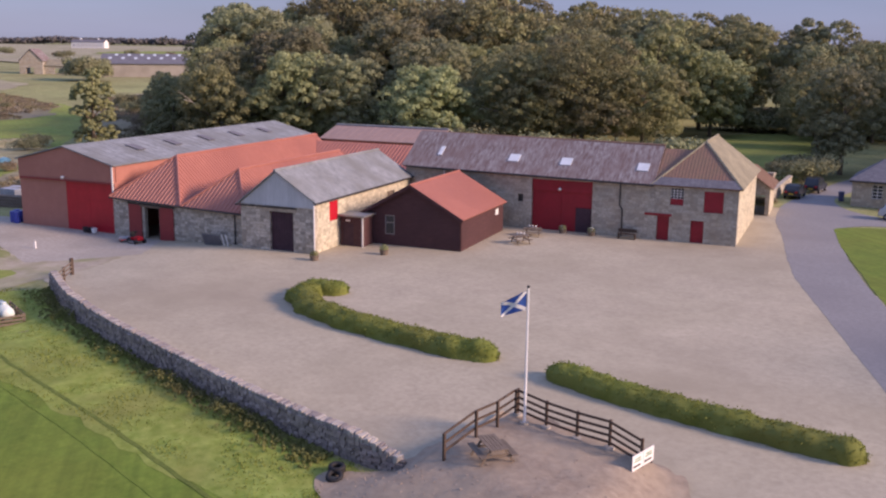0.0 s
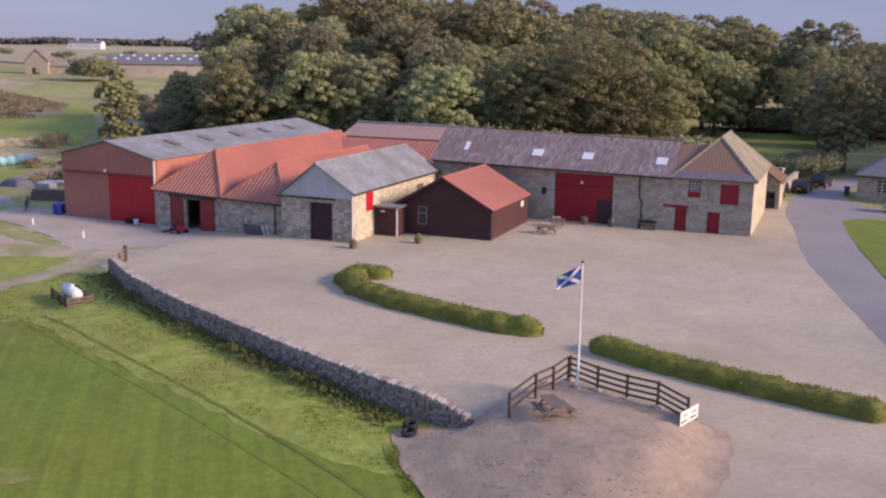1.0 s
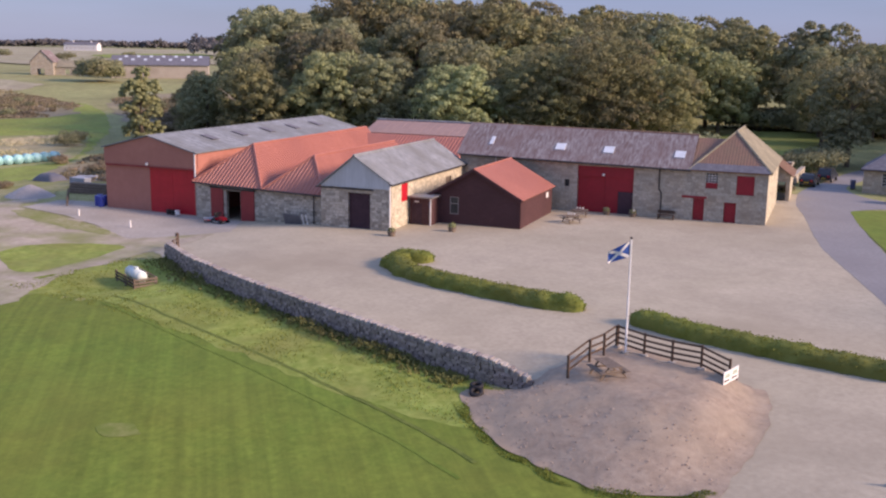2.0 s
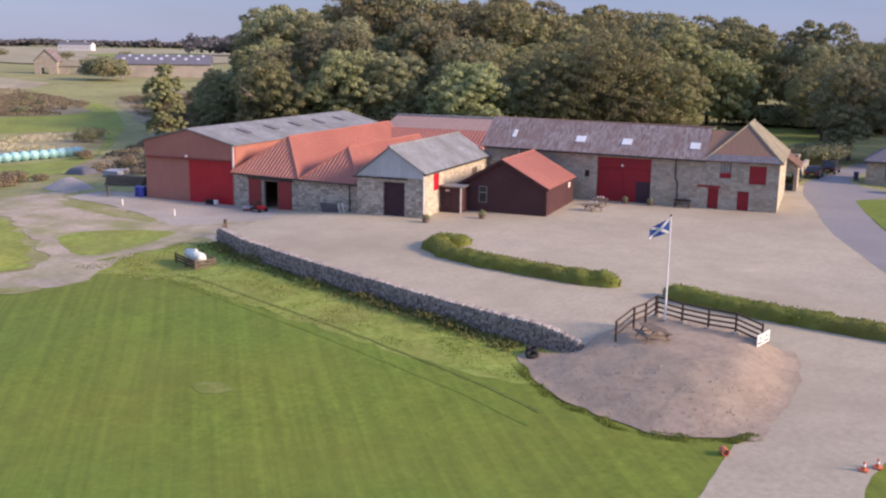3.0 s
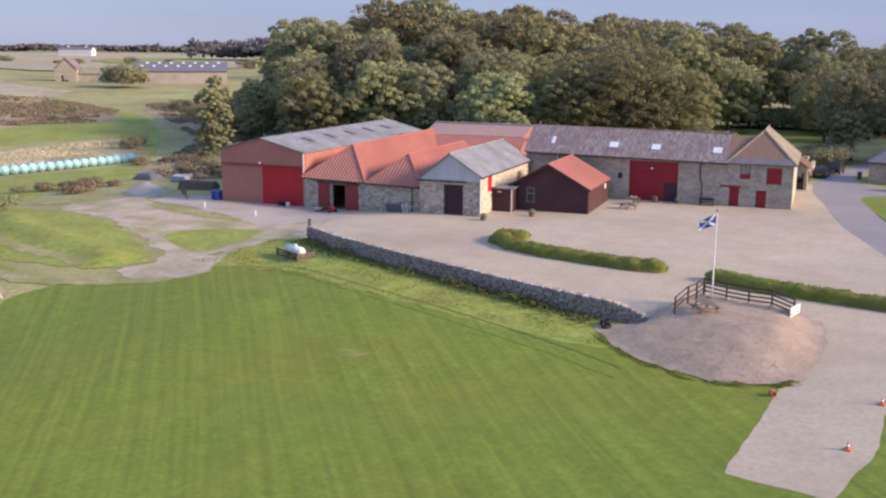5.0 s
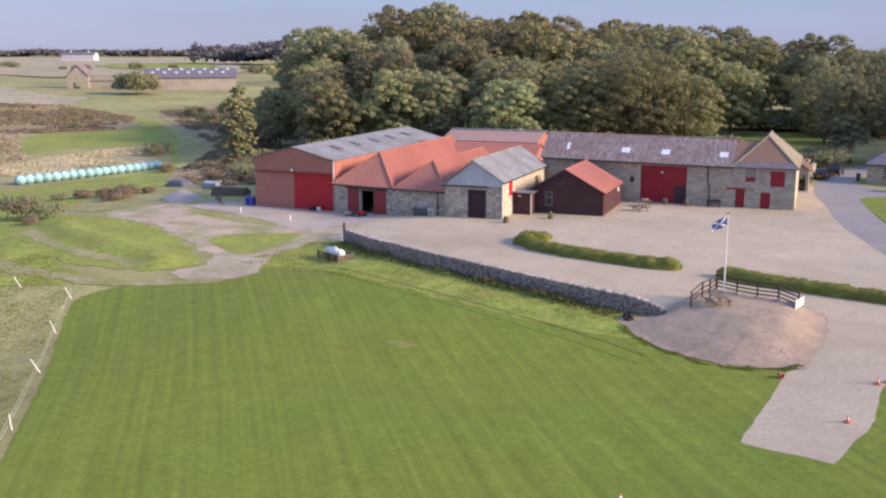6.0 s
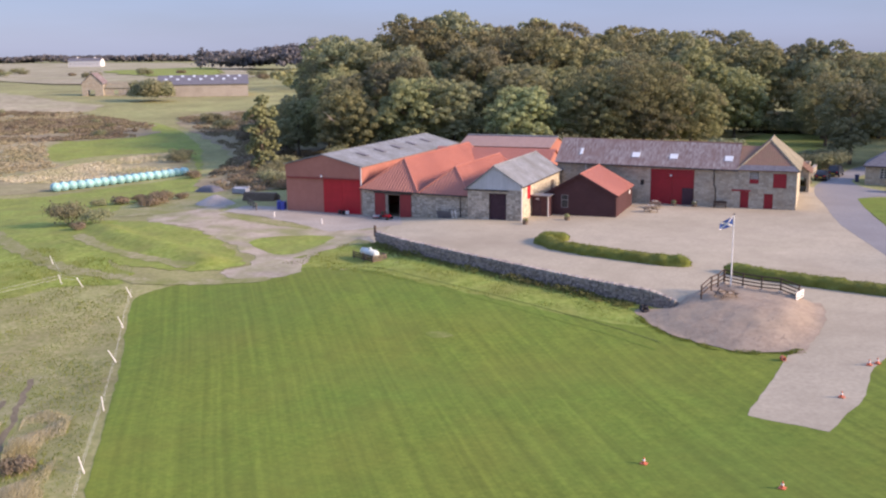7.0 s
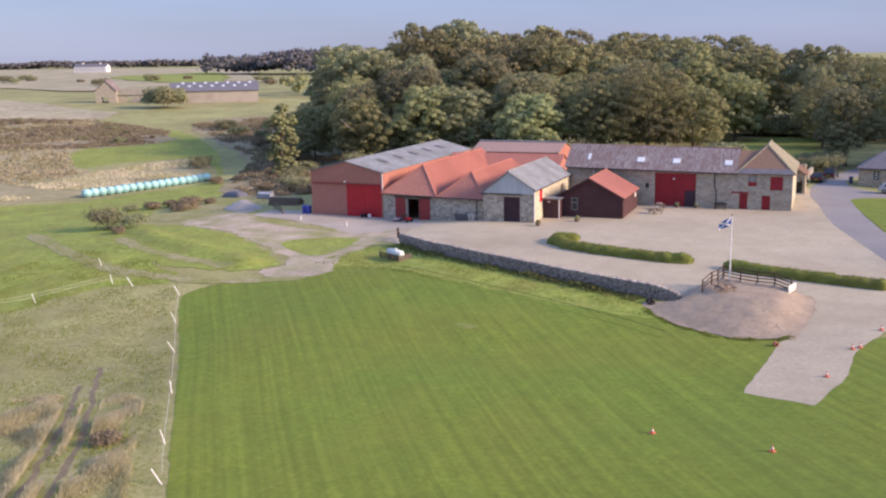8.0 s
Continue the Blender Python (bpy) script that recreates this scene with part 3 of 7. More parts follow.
def mound_rise(x, y):
    k = min(1.0, reach(x, y, SOUTH[2:9]) / 6.2) * smooth(0, 2.0, reach(x, y, SOUTH[:3])) * smooth(0, 3.0, reach(x, y, SOUTH[9:])) * smooth(0, 1.0, reach(x, y, NORTH + SOUTH[:1]))
    lump = 0.10 * noise.noise((x * 1.1, y * 1.1, 5)) + 0.05 * noise.noise((x * 3.7, y * 3.7, 2))
    return k * (0.62 - height(x, y)) + lump * min(1, 3 * k)


def stand(x, y):
    """The level on which a thing stands, on the mound or off it."""
    return height(x, y) + (0.04 + mound_rise(x, y) if inside(x, y, SOUTH + NORTH) else 0.03)


sheet("earth_mound", "dirt", SOUTH + NORTH, 0.042, "bare stony brown earth mound", "mound", step=0.5, ragged=0.3, rise=mound_rise, kind="structure")


# ---- the steading ----
def at_west(u, v, z=0.0, turn=0.0):
    return WEST @ pose(u, v, z, 0, 0, turn)


def leaf(name, parent, u0, u1, v, z0, z1, mat, label="", thick=0.08, boards=0.0, rails=True):
    """A door leaf or shutter across u at depth v, of upright boards with a frame round it."""
    ob = part(name, boxes((u0, u1, v, v + thick, z0, z1)), mat, parent, label)
    n = max(2, round((u1 - u0) / boards)) if boards else 0
    for i in range(n):
        a, b = u0 + (u1 - u0) * i / n, u0 + (u1 - u0) * (i + 1) / n
        part("board", boxes((a + 0.012, b - 0.012, v - 0.025, v - 0.001, z0 + 0.02, z1 - 0.02)), mat, ob)
    return ob


def gutter(parent, a, b, r=0.07):
    bm = bmesh.new()
    rod(bm, a, b, r, seg=8)
    return part("gutter", bm, "black_iron", parent)


def ridge_cap(parent, pts, mat, r=0.12):
    bm = bmesh.new()
    for a, b in zip(pts, pts[1:]):
        rod(bm, a, b, r, seg=6)
    return part("ridge_cap", bm, mat, parent)


def shifted(bm, base):
    bmesh.ops.translate(bm, vec=-Vector(base), verts=bm.verts)
    return bm


def steading_part(base):
    """Parts given in the steading's frame, kept relative to the building's base."""
    def make(name, bm, mat, parent, label=""):
        return part(name, shifted(bm, base), mat, parent, label)
    return make


# big sheeted barn
B = (-28.0, 3.4, -0.7)
barn = thing("barn", at_west(*B), "large red sheet-clad barn with low grey roof", "barn")
P = steading_part(B)
EL, ER, AP = 5.5, 5.4, 6.85
P("wall", wall_mesh((-33.5, 3.4), (-22.4, 3.4), [(0, 3.9), (1, 3.9)], -0.9, 0.25, [(5.5, 10.85, -0.9, 3.8)]), "pink_sheet", barn)
P("gable", wall_mesh((-33.5, 3.28), (-22.4, 3.28), [(0, EL), (0.5, AP), (1, ER)], 3.84, 0.3), "pink_sheet", barn)
P("wall", wall_mesh((-22.4, 3.66), (-22.4, 38.5), [(0, ER), (1, ER)], -0.9, 0.25), "pink_sheet", barn)
P("wall", wall_mesh((-33.5, 38.5), (-33.5, 3.66), [(0, EL), (1, EL)], -0.9, 0.25), "pink_sheet", barn)
P("gable", wall_mesh((-22.65, 38.5), (-33.25, 38.5), [(0, ER), (0.5, AP), (1, EL)], -0.9, 0.25), "pink_sheet", barn)
P("roof_slope", roof_mesh([(-22.2, 3.1, ER), (-22.2, 38.8, ER), (-28, 38.8, AP + 0.05), (-28, 3.1, AP + 0.05)], 0.1, 1.05, 0.04, 0.02, 1.8), "cement_roof", barn, "weathered grey cement sheeting")
P("roof_slope", roof_mesh([(-33.7, 38.8, EL), (-33.7, 3.1, EL), (-28, 3.1, AP + 0.05), (-28, 38.8, AP + 0.05)], 0.1, 1.05, 0.04, 0.02, 1.8), "cement_roof", barn, "weathered grey cement sheeting")
for k in range(5):
    v = 9.5 + 5.6 * k
    for u0, u1 in ((-26.2, -24.6),):
        z = lambda u: AP + 0.05 + (ER - AP) * (u + 28) / 5.8 + 0.17
        bm = bmesh.new()
        prism(bm, [(u0, v, z(u0)), (u1, v, z(u1)), (u1, v + 1.1, z(u1)), (u0, v + 1.1, z(u0))], (0, 0, 0.03))
        P("rooflight", bm, "slate", barn, "dull dark rooflight sheet")
door = P("door", boxes((-28.0, -25.3, 3.42, 3.5, -0.75, 3.8), (-25.28, -22.65, 3.42, 3.5, -0.75, 3.8)), "red_paint", barn, "tall bright red sliding doors")
P("door_rail", boxes((-33.3, -22.5, 3.16, 3.26, 3.76, 3.9)), "dull_red", barn)
P("downpipe", boxes((-22.46, -22.34, 3.1, 3.2, 2.7, 5.4)), "white_paint", barn, "white downpipe")
bm = bmesh.new()
bmesh.ops.create_uvsphere(bm, u_segments=10, v_segments=6, radius=0.16, matrix=Matrix.Translation((-28.1, 3.1, 4.1)))
box(bm, -28.16, -28.04, 3.1, 3.3, 4.1, 4.2)
P("lamp", bm, "white_paint", barn, "white bulkhead lamp over the door")

# red-roofed double range with hipped fronts
B = (-15.0, 2.5, -0.7)
hay = thing("cart_shed", at_west(*B), "rubble stone cart shed under twin hipped red roofs", "farm building")
P = steading_part(B)
FL, FR = (-22.2, 2.9), (-7.0, 0.95)
run = math.hypot(FR[0] - FL[0], FR[1] - FL[1])
P("wall", wall_mesh(FL, FR, [(0, 2.75), (1, 2.7)], -1.0, 0.5, [(3.7, 5.75, -1.0, 2.25)]), "rubble", hay)
P("wall", wall_mesh((-7.2, 1.4), (-7.2, 24), [(0, 2.6), (1, 2.6)], -1.0, 0.4), "rubble", hay)
P("wall", wall_mesh((-7.2, 24), (-22.3, 24), [(0, 2.6), (1, 2.6)], -1.0, 0.4), "rubble", hay)


def front(s, out=0.0):
    f = s / run
    return (FL[0] + (FR[0] - FL[0]) * f, FL[1] + (FR[1] - FL[1]) * f - out)


for s0, s1, mat, label in ((2.0, 3.55, "dull_red", "faded red sliding door, pushed open"), (5.75, 7.35, "dull_red", "faded red sliding door, pushed open")):
    bm = bmesh.new()
    a, b = front(s0, 0.12), front(s1, 0.12)
    prism(bm, [(*a, -0.72), (*b, -0.72), (*b, 2.35), (*a, 2.35)], (0.01, 0.09, 0))
    P("door", bm, mat, hay, label)
bm = bmesh.new()
beam(bm, (*front(1.9, 0.1), 2.42), (*front(7.5, 0.1), 2.42), 0.1, 0.14)
P("door_rail", bm, "black_iron", hay)
bm = bmesh.new()
beam(bm, (*front(3.5, -0.1), 2.3), (*front(5.9, -0.1), 2.3), 0.5, 0.16)
P("lintel", bm, "old_wood", hay)
for s in (3.72, 5.62):
    bm = bmesh.new()
    a = front(s, 0.02)
    box(bm, a[0], a[0] + 0.14, a[1], a[1] + 0.4, -0.75, 2.25)
    P("door_jamb", bm, "ashlar" if s < 4 else "old_wood", hay)
E0, E1, E2 = 2.75, 2.6, 2.72
R1, R2 = 6.25, 5.65
U1, U2, UV = -17.6, -10.0, -13.8
V1, V2, VB = 6.2, 4.7, 31.0
sl = lambda u: FL[1] + (FR[1] - FL[1]) * (u - FL[0]) / (FR[0] - FL[0]) - 0.35
HP = dict(thick=0.08, pitch=0.42, rib_w=0.06, rib_h=0.055)
P("roof_slope", roof_mesh([(-22.35, sl(-22.35), E0), (UV, sl(UV), E1), (U1, V1, R1)], **HP), "red_sheet", hay, "ribbed terracotta-red metal hip")
P("roof_slope", roof_mesh([(UV, sl(UV), E1), (-6.7, sl(-6.7), E2), (U2, V2, R2)], **HP), "red_sheet", hay, "ribbed terracotta-red metal hip")
P("roof_slope", roof_mesh([(-22.35, VB, E0 + 0.3), (-22.35, sl(-22.35), E0), (U1, V1, R1), (U1, VB, R1)], **HP), "red_sheet", hay)
P("roof_slope", roof_mesh([(UV, sl(UV), E1), (UV, VB, E1), (U1, VB, R1), (U1, V1, R1)], **HP), "red_sheet", hay)
P("roof_slope", roof_mesh([(UV, 24, E1), (UV, sl(UV), E1), (U2, V2, R2), (U2, 22.5, R2)], **HP), "red_sheet", hay)
P("roof_slope", roof_mesh([(-6.7, sl(-6.7), E2), (-6.7, 24, E2), (U2, 22.5, R2), (U2, V2, R2)], **HP), "red_sheet", hay)
ridge_cap(hay, [Vector(p) - Vector(B) for p in ((U1, VB, R1 + .1), (U1, V1, R1 + .1), (-22.3, sl(-22.3), E0 + .1))], "red_sheet")
ridge_cap(hay, [Vector(p) - Vector(B) for p in ((UV, sl(UV), E1 + .12), (U1, V1, R1 + .1))], "red_sheet")
ridge_cap(hay, [Vector(p) - Vector(B) for p in ((U2, 22.5, R2 + .1), (U2, V2, R2 + .1), (UV, sl(UV), E1 + .12))], "red_sheet")
ridge_cap(hay, [Vector(p) - Vector(B) for p in ((-6.75, sl(-6.75), E2 + .12), (U2, V2, R2 + .1))], "red_sheet")
gutter(hay, Vector((-22.3, sl(-22.3) - .06, E0 - .02)) - Vector(B), Vector((-6.8, sl(-6.8) - .06, E2 - .06)) - Vector(B))
bm = bmesh.new()
rod(bm, (-8.0, 0.95, -0.7), (-8.0, 0.95, 2.6), 0.06)
P("downpipe", bm, "black_iron", hay)

# cross range behind, and the grey-roofed store at the back
B = (-11.0, 30.0, 0.0)
cross = thing("cross_range", at_west(*B), "low farm range with red sheet roof behind the cart shed", "farm building")
P = steading_part(B)
P("wall", wall_mesh((-22.3, 26.0), (-4.0, 26.0), [(0, 3.6), (1, 3.6)], -1, 0.4), "rubble", cross)
P("wall", wall_mesh((-4.0, 26.0), (-4.0, 34.0), [(0, 3.6), (0.5, 5.5), (1, 3.6)], -1, 0.4), "pink_sheet", cross)
P("roof_slope", roof_mesh([(-22.3, 25.7, 3.5), (-3.8, 25.7, 3.5), (-3.8, 30, 5.7), (-22.3, 30, 5.7)], **HP), "red_sheet", cross)
P("roof_slope", roof_mesh([(-3.8, 34.3, 3.5), (-22.3, 34.3, 3.5), (-22.3, 30, 5.7), (-3.8, 30, 5.7)], **HP), "red_sheet", cross)
B = (-12.0, 46.0, 0.0)
store = thing("store", at_west(*B), "brown-clad farm store with pale grey cement roof", "farm building")
P = steading_part(B)
P("wall", wall_mesh((-23.2, 42.0), (-8.0, 42.0), [(0, 4.7), (1, 4.7)], -1, 0.25), "pink_sheet", store)
P("gable", wall_mesh((-8.0, 42.0), (-8.0, 51.0), [(0, 4.7), (0.5, 6.0), (1, 4.7)], -1, 0.25), "pink_sheet", store)
P("gable", wall_mesh((-23.2, 51.0), (-23.2, 42.0), [(0, 4.7), (0.5, 6.0), (1, 4.7)], -1, 0.25), "pink_sheet", store)
P("roof_slope", roof_mesh([(-23.4, 41.7, 4.7), (-7.8, 41.7, 4.7), (-7.8, 46.5, 6.1), (-23.4, 46.5, 6.1)], 0.1, 1.05, 0.04, 0.02, 1.8), "faded_red", store, "faded pink-red sheeting")
ridge_cap(store, [Vector((-23.4, 46.3, 6.12)) - Vector(B), Vector((-7.8, 46.3, 6.12)) - Vector(B)], "cement_roof", 0.22)
P("roof_slope", roof_mesh([(-7.8, 51.3, 4.7), (-23.4, 51.3, 4.7), (-23.4, 46.5, 6.1), (-7.8, 46.5, 6.1)], 0.1, 1.05, 0.04, 0.02, 1.8), "cement_roof", store)

# stone range with pale gable and cement roof
B = (-3.3, 0.0, 0.0)
white = thing("stone_range", at_west(*B), "long stone range with pale blue gable and cement sheet roof", "farm building")
P = steading_part(B)
GL, GR, GA = 3.7, 4.2, 6.5
P("front_wall", wall_mesh((-6.7, 0), (0, 0), [(0, GL), (1, GR)], -1, 0.55, [(2.68, 4.85, -1, 3.3)]), "rubble", white, "rough grey rubble stone")
P("gable", wall_mesh((-6.7, -0.05), (0, -0.05), [(0, GL + 0.12), (0.5, GA - 0.02), (1, GR + 0.12)], GL + 0.05, 0.12), "pale_cladding", white, "pale blue-grey sheeted gable")
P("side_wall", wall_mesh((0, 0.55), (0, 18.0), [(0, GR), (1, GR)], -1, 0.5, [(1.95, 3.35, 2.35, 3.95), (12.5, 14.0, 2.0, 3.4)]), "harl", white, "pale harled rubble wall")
P("side_wall", wall_mesh((-6.7, 18.0), (-6.7, 0.55), [(0, GL), (1, GL)], -1, 0.5), "rubble", white)
P("roof_slope", roof_mesh([(0.3, -0.25, GR), (0.3, 18.0, GR), (-3.35, 18.0, GA), (-3.35, -0.25, GA)], 0.07, 0.3, 0.05, 0.022), "cement_roof", white, "weathered corrugated cement sheeting")
P("roof_slope", roof_mesh([(-6.95, 18.0, GL), (-6.95, -0.25, GL), (-3.35, -0.25, GA), (-3.35, 18.0, GA)], 0.07, 0.3, 0.05, 0.022), "cement_roof", white, "weathered corrugated cement sheeting")
ridge_cap(white, [Vector((-3.35, -0.25, GA + .08)) - Vector(B), Vector((-3.35, 18, GA + .08)) - Vector(B)], "cement_roof")
leaf("door", white, -4.0 + 3.3, -1.85 + 3.3, 0.25, 0.02, 3.28, "dark_door", "dark maroon boarded door", boards=0.24)
P("lintel", boxes((-4.3, -1.55, -0.03, 0.2, 3.3, 3.55)), "ashlar", white)
P("door_rail", boxes((-7.2, -1.5, -0.14, -0.04, 3.58, 3.68)), "black_iron", white)
P("shutter", boxes((-0.12, -0.02, 2.52, 3.88, 2.37, 3.93)), "red_paint", white, "bright red window shutter")
P("window_board", boxes((-0.2, -0.12, 13.06, 14.53, 2.02, 3.38)), "old_wood", white)
bm = bmesh.new()
rod(bm, (0.1, -0.12, 0.1), (0.1, -0.12, 4.1), 0.06)
P("downpipe", bm, "white_paint", white, "pale downpipe at the corner")
gutter(white, Vector((0.36, -0.25, GR - 0.03)) - Vector(B), Vector((0.36, 18, GR - 0.03)) - Vector(B))

# black timber shed with porch
B = (5.6, 5.9, 0.1)
shed = thing("timber_shed", at_west(*B), "dark-stained timber shed with red sheet roof", "shed")
P = steading_part(B)
SR, SL, SA, SU = 2.75, 2.75, 5.15, 5.65
SD = 16.0
front = P("front_wall", wall_mesh((1.5, 5.9), (10, 5.9), [(0, SL), ((SU - 1.5) / 8.5, SA), (1, SR)], 0, 0.15, [(1.8, 2.65, 1.05, 2.65)]), "black_timber", shed)
k = 0.25
while k < 5.0:
    lo = 1.5 + max(0.0, (k - SL) / (SA - SL)) * (SU - 1.5)
    hi = 10 - max(0.0, (k - SR) / (SA - SR)) * (10 - SU)
    for a, b in ((lo, min(hi, 3.28)), (max(lo, 4.17), hi)) if 1.0 < k < 2.7 else ((lo, hi),):
        if b - a > 0.1:
            P("cladding_board", boxes((a + 0.02, b - 0.02, 5.872, 5.899, k, k + 0.18)), "black_timber", front)
    k += 0.2
side = P("side_wall", wall_mesh((10, 5.9), (10, SD), [(0, SR), (1, SR)], 0, 0.15), "black_timber", shed)
k = 0.25
while k < SR - 0.2:
    P("cladding_board", boxes((10.001, 10.028, 5.95, SD - 0.05, k, k + 0.18)), "black_timber", side)
    k += 0.2
P("back_wall", wall_mesh((10, SD), (1.5, SD), [(0, SR), (0.5, SA), (1, SL)], 0, 0.15), "black_timber", shed)
P("side_wall", wall_mesh((1.5, SD), (1.5, 5.9), [(0, SL), (1, SL)], 0, 0.15), "black_timber", shed)
P("roof_slope", roof_mesh([(10.25, 5.55, SR - 0.05), (10.25, SD + .3, SR - 0.05), (SU, SD + .3, SA + 0.05), (SU, 5.55, SA + 0.05)], 0.07, 0.25, 0.03, 0.02), "red_sheet", shed)
P("roof_slope", roof_mesh([(1.25, SD + .3, SL - 0.05), (1.25, 5.55, SL - 0.05), (SU, 5.55, SA + 0.05), (SU, SD + .3, SA + 0.05)], 0.07, 0.25, 0.03, 0.02), "red_sheet", shed)
bm = bmesh.new()
for a, b in (((10.3, 5.5, SR - 0.08), (SU, 5.5, SA + 0.06)), ((1.2, 5.5, SL - 0.08), (SU, 5.5, SA + 0.06))):
    beam(bm, a, b, 0.04, 0.24)
P("bargeboard", bm, "black_timber", shed)
ridge_cap(shed, [Vector((SU, 5.55, SA + .12)) - Vector(B), Vector((SU, SD + .3, SA + .12)) - Vector(B)], "red_sheet", 0.1)
win = P("window", boxes((3.31, 4.14, 5.95, 6.0, 1.06, 2.64)), "glass", shed)
part("frame", shifted(boxes((3.31, 3.37, 5.9, 5.95, 1.06, 2.64), (4.08, 4.14, 5.9, 5.95, 1.06, 2.64), (3.37, 4.08, 5.9, 5.95, 1.06, 1.12), (3.37, 4.08, 5.9, 5.95, 2.58, 2.64), (3.37, 4.08, 5.9, 5.95, 2.0, 2.06)), B), "grey_metal", win)
P("notice", boxes((10.03, 10.06, 13.9, 14.6, 1.9, 2.4)), "white_paint", shed, "white notice board")
B = (1.3, 4.2, 0.1)
porch = thing("porch", at_west(*B), "small dark timber porch with flat grey roof", "porch")
P = steading_part(B)
P("wall", wall_mesh((0.12, 4.1), (2.2, 4.1), [(0, 2.6), (1, 2.6)], 0, 0.12, [(0.2, 1.2, 0.0, 2.1)]), "black_timber", porch)
P("wall", wall_mesh((2.2, 4.1), (2.2, 5.85), [(0, 2.6), (1, 2.6)], 0, 0.12), "black_timber", porch)
P("door", boxes((0.33, 1.31, 4.15, 4.2, 0.05, 2.08)), "dark_door", porch)
P("notice", boxes((0.6, 1.0, 4.07, 4.098, 2.2, 2.32)), "white_paint", porch, "small white sign above the door")
P("flat_roof", boxes((0.05, 2.45, 3.8, 5.9, 2.62, 2.76)), "grey_metal", porch, "pale grey flat roof")
P("corner_post", boxes((2.1, 2.22, 4.0, 4.09, 0.1, 2.6)), "white_paint", porch)

# long two-storey range
B = (14.0, 18.0, 0.1)
long = thing("long_range", at_west(*B), "long stone range with big red doors and streaked old roof", "farm building")
P = steading_part(B)
LE0, LE1, LR = 5.3, 4.85, 8.0
LU0, LU1, LUX = -0.4, 29.9, 22.9
P("front_wall", wall_mesh((LU0, 18), (LU1, 18), [(0, LE0), (1, LE1)], -0.5, 0.6,
  [(12.4, 17.95, -0.5, 4.75), (23.65, 24.7, -0.5, 2.25), (26.5, 27.6, -0.5, 2.05), (24.7, 25.8, 3.25, 4.7), (27.5, 29.1, 2.8, 4.6), (11.1, 11.6, 2.6, 3.3)]), "ashlar", long, "squared grey-brown sandstone")
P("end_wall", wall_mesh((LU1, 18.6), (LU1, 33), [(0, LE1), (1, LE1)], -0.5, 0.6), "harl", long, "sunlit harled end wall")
P("end_wall", wall_mesh((LU0, 26.4), (LU0, 18.6), [(0, LE0), (0.5, LR - 0.1), (1, LE0)], -0.5, 0.6), "rubble", long)
P("back_wall", wall_mesh((22.6, 26.4), (LU0 + 0.6, 26.4), [(0, LE0), (1, LE0)], -0.5, 0.6), "rubble", long)
P("back_wall", wall_mesh((LU1 - 0.6, 33), (22.6, 33), [(0, LE1), (1, LE1)], -0.5, 0.6), "rubble", long)
P("roof_slope", roof_mesh([(LU0 - 0.3, 17.7, LE0 - 0.05), (LUX, 17.7, LE1 + 0.05), (LUX, 22.2, LR - 0.2), (LU0 - 0.3, 22.2, LR)], 0.07, 0.3, 0.05, 0.007), "old_roof", long, "rust-streaked corrugated cement sheeting")
P("roof_slope", roof_mesh([(LUX, 26.7, LE1 + 0.05), (LU0 - 0.3, 26.7, LE0 - 0.05), (LU0 - 0.3, 22.2, LR), (LUX, 22.2, LR - 0.2)], 0.07, 0.3, 0.05, 0.007), "old_roof", long, "rust-streaked corrugated cement sheeting")
ridge_cap(long, [Vector((LU0 - .3, 22.2, LR + .06)) - Vector(B), Vector((LUX, 22.2, LR - .14)) - Vector(B)], "pantile", 0.13)
XU, XV, XZ = 26.4, 22.4, 8.25
P("roof_slope", roof_mesh([(LUX, 18.3, LE1 + 0.35), (XU, 18.3, LE1 + 0.35), (XU, 22.2, LR - 0.45), (LUX, 22.2, LR - 0.45)], 0.08, 0.28, 0.08, 0.012), "pantile", long, "brown clay pantiles")
P("roof_slope", roof_mesh([(LUX - 0.2, 17.75, LE1), (LU1 + 0.3, 17.75, LE1), (XU, XV, XZ)], 0.08, 0.28, 0.08, 0.012), "pantile", long, "brown clay pantiles with a grey slate eave")
P("roof_slope", roof_mesh([(LU1 + 0.3, 17.75, LE1), (LU1 + 0.3, 33.3, LE1), (XU, 30, XZ), (XU, XV, XZ)], 0.08, 0.28, 0.06, 0.015), "lichen_roof", long, "yellow lichen-covered pantiles")
P("roof_slope", roof_mesh([(LUX - 0.2, 33.3, LE1), (LUX - 0.2, 17.75, LE1), (XU, XV, XZ), (XU, 30, XZ)], 0.08, 0.28, 0.08, 0.012), "pantile", long)
P("roof_slope", roof_mesh([(LU1 + 0.3, 33.3, LE1), (LUX - 0.2, 33.3, LE1), (XU, 30, XZ)], 0.08, 0.28, 0.08, 0.012), "pantile", long)
n = Vector((0, -(XZ - LE1), XV - 17.75)).normalized()
bm = bmesh.new()
f = 0.17
a, b, c = Vector((LUX - .2, 17.75, LE1)), Vector((LU1 + .3, 17.75, LE1)), Vector((XU, XV, XZ))
prism(bm, [v + n * 0.135 for v in (a, b, b.lerp(c, f), a.lerp(c, f))], n * 0.02)
P("slate_eave", bm, "slate", long, "grey slate eave course")
ridge_cap(long, [Vector(p) - Vector(B) for p in ((LU1 + .3, 17.75, LE1 + .1), (XU, XV, XZ + .1), (XU, 30, XZ + .1))], "lichen_roof", 0.13)
ridge_cap(long, [Vector(p) - Vector(B) for p in ((LUX - .2, 17.75, LE1 + .1), (XU, XV, XZ + .1))], "lichen_roof", 0.1)
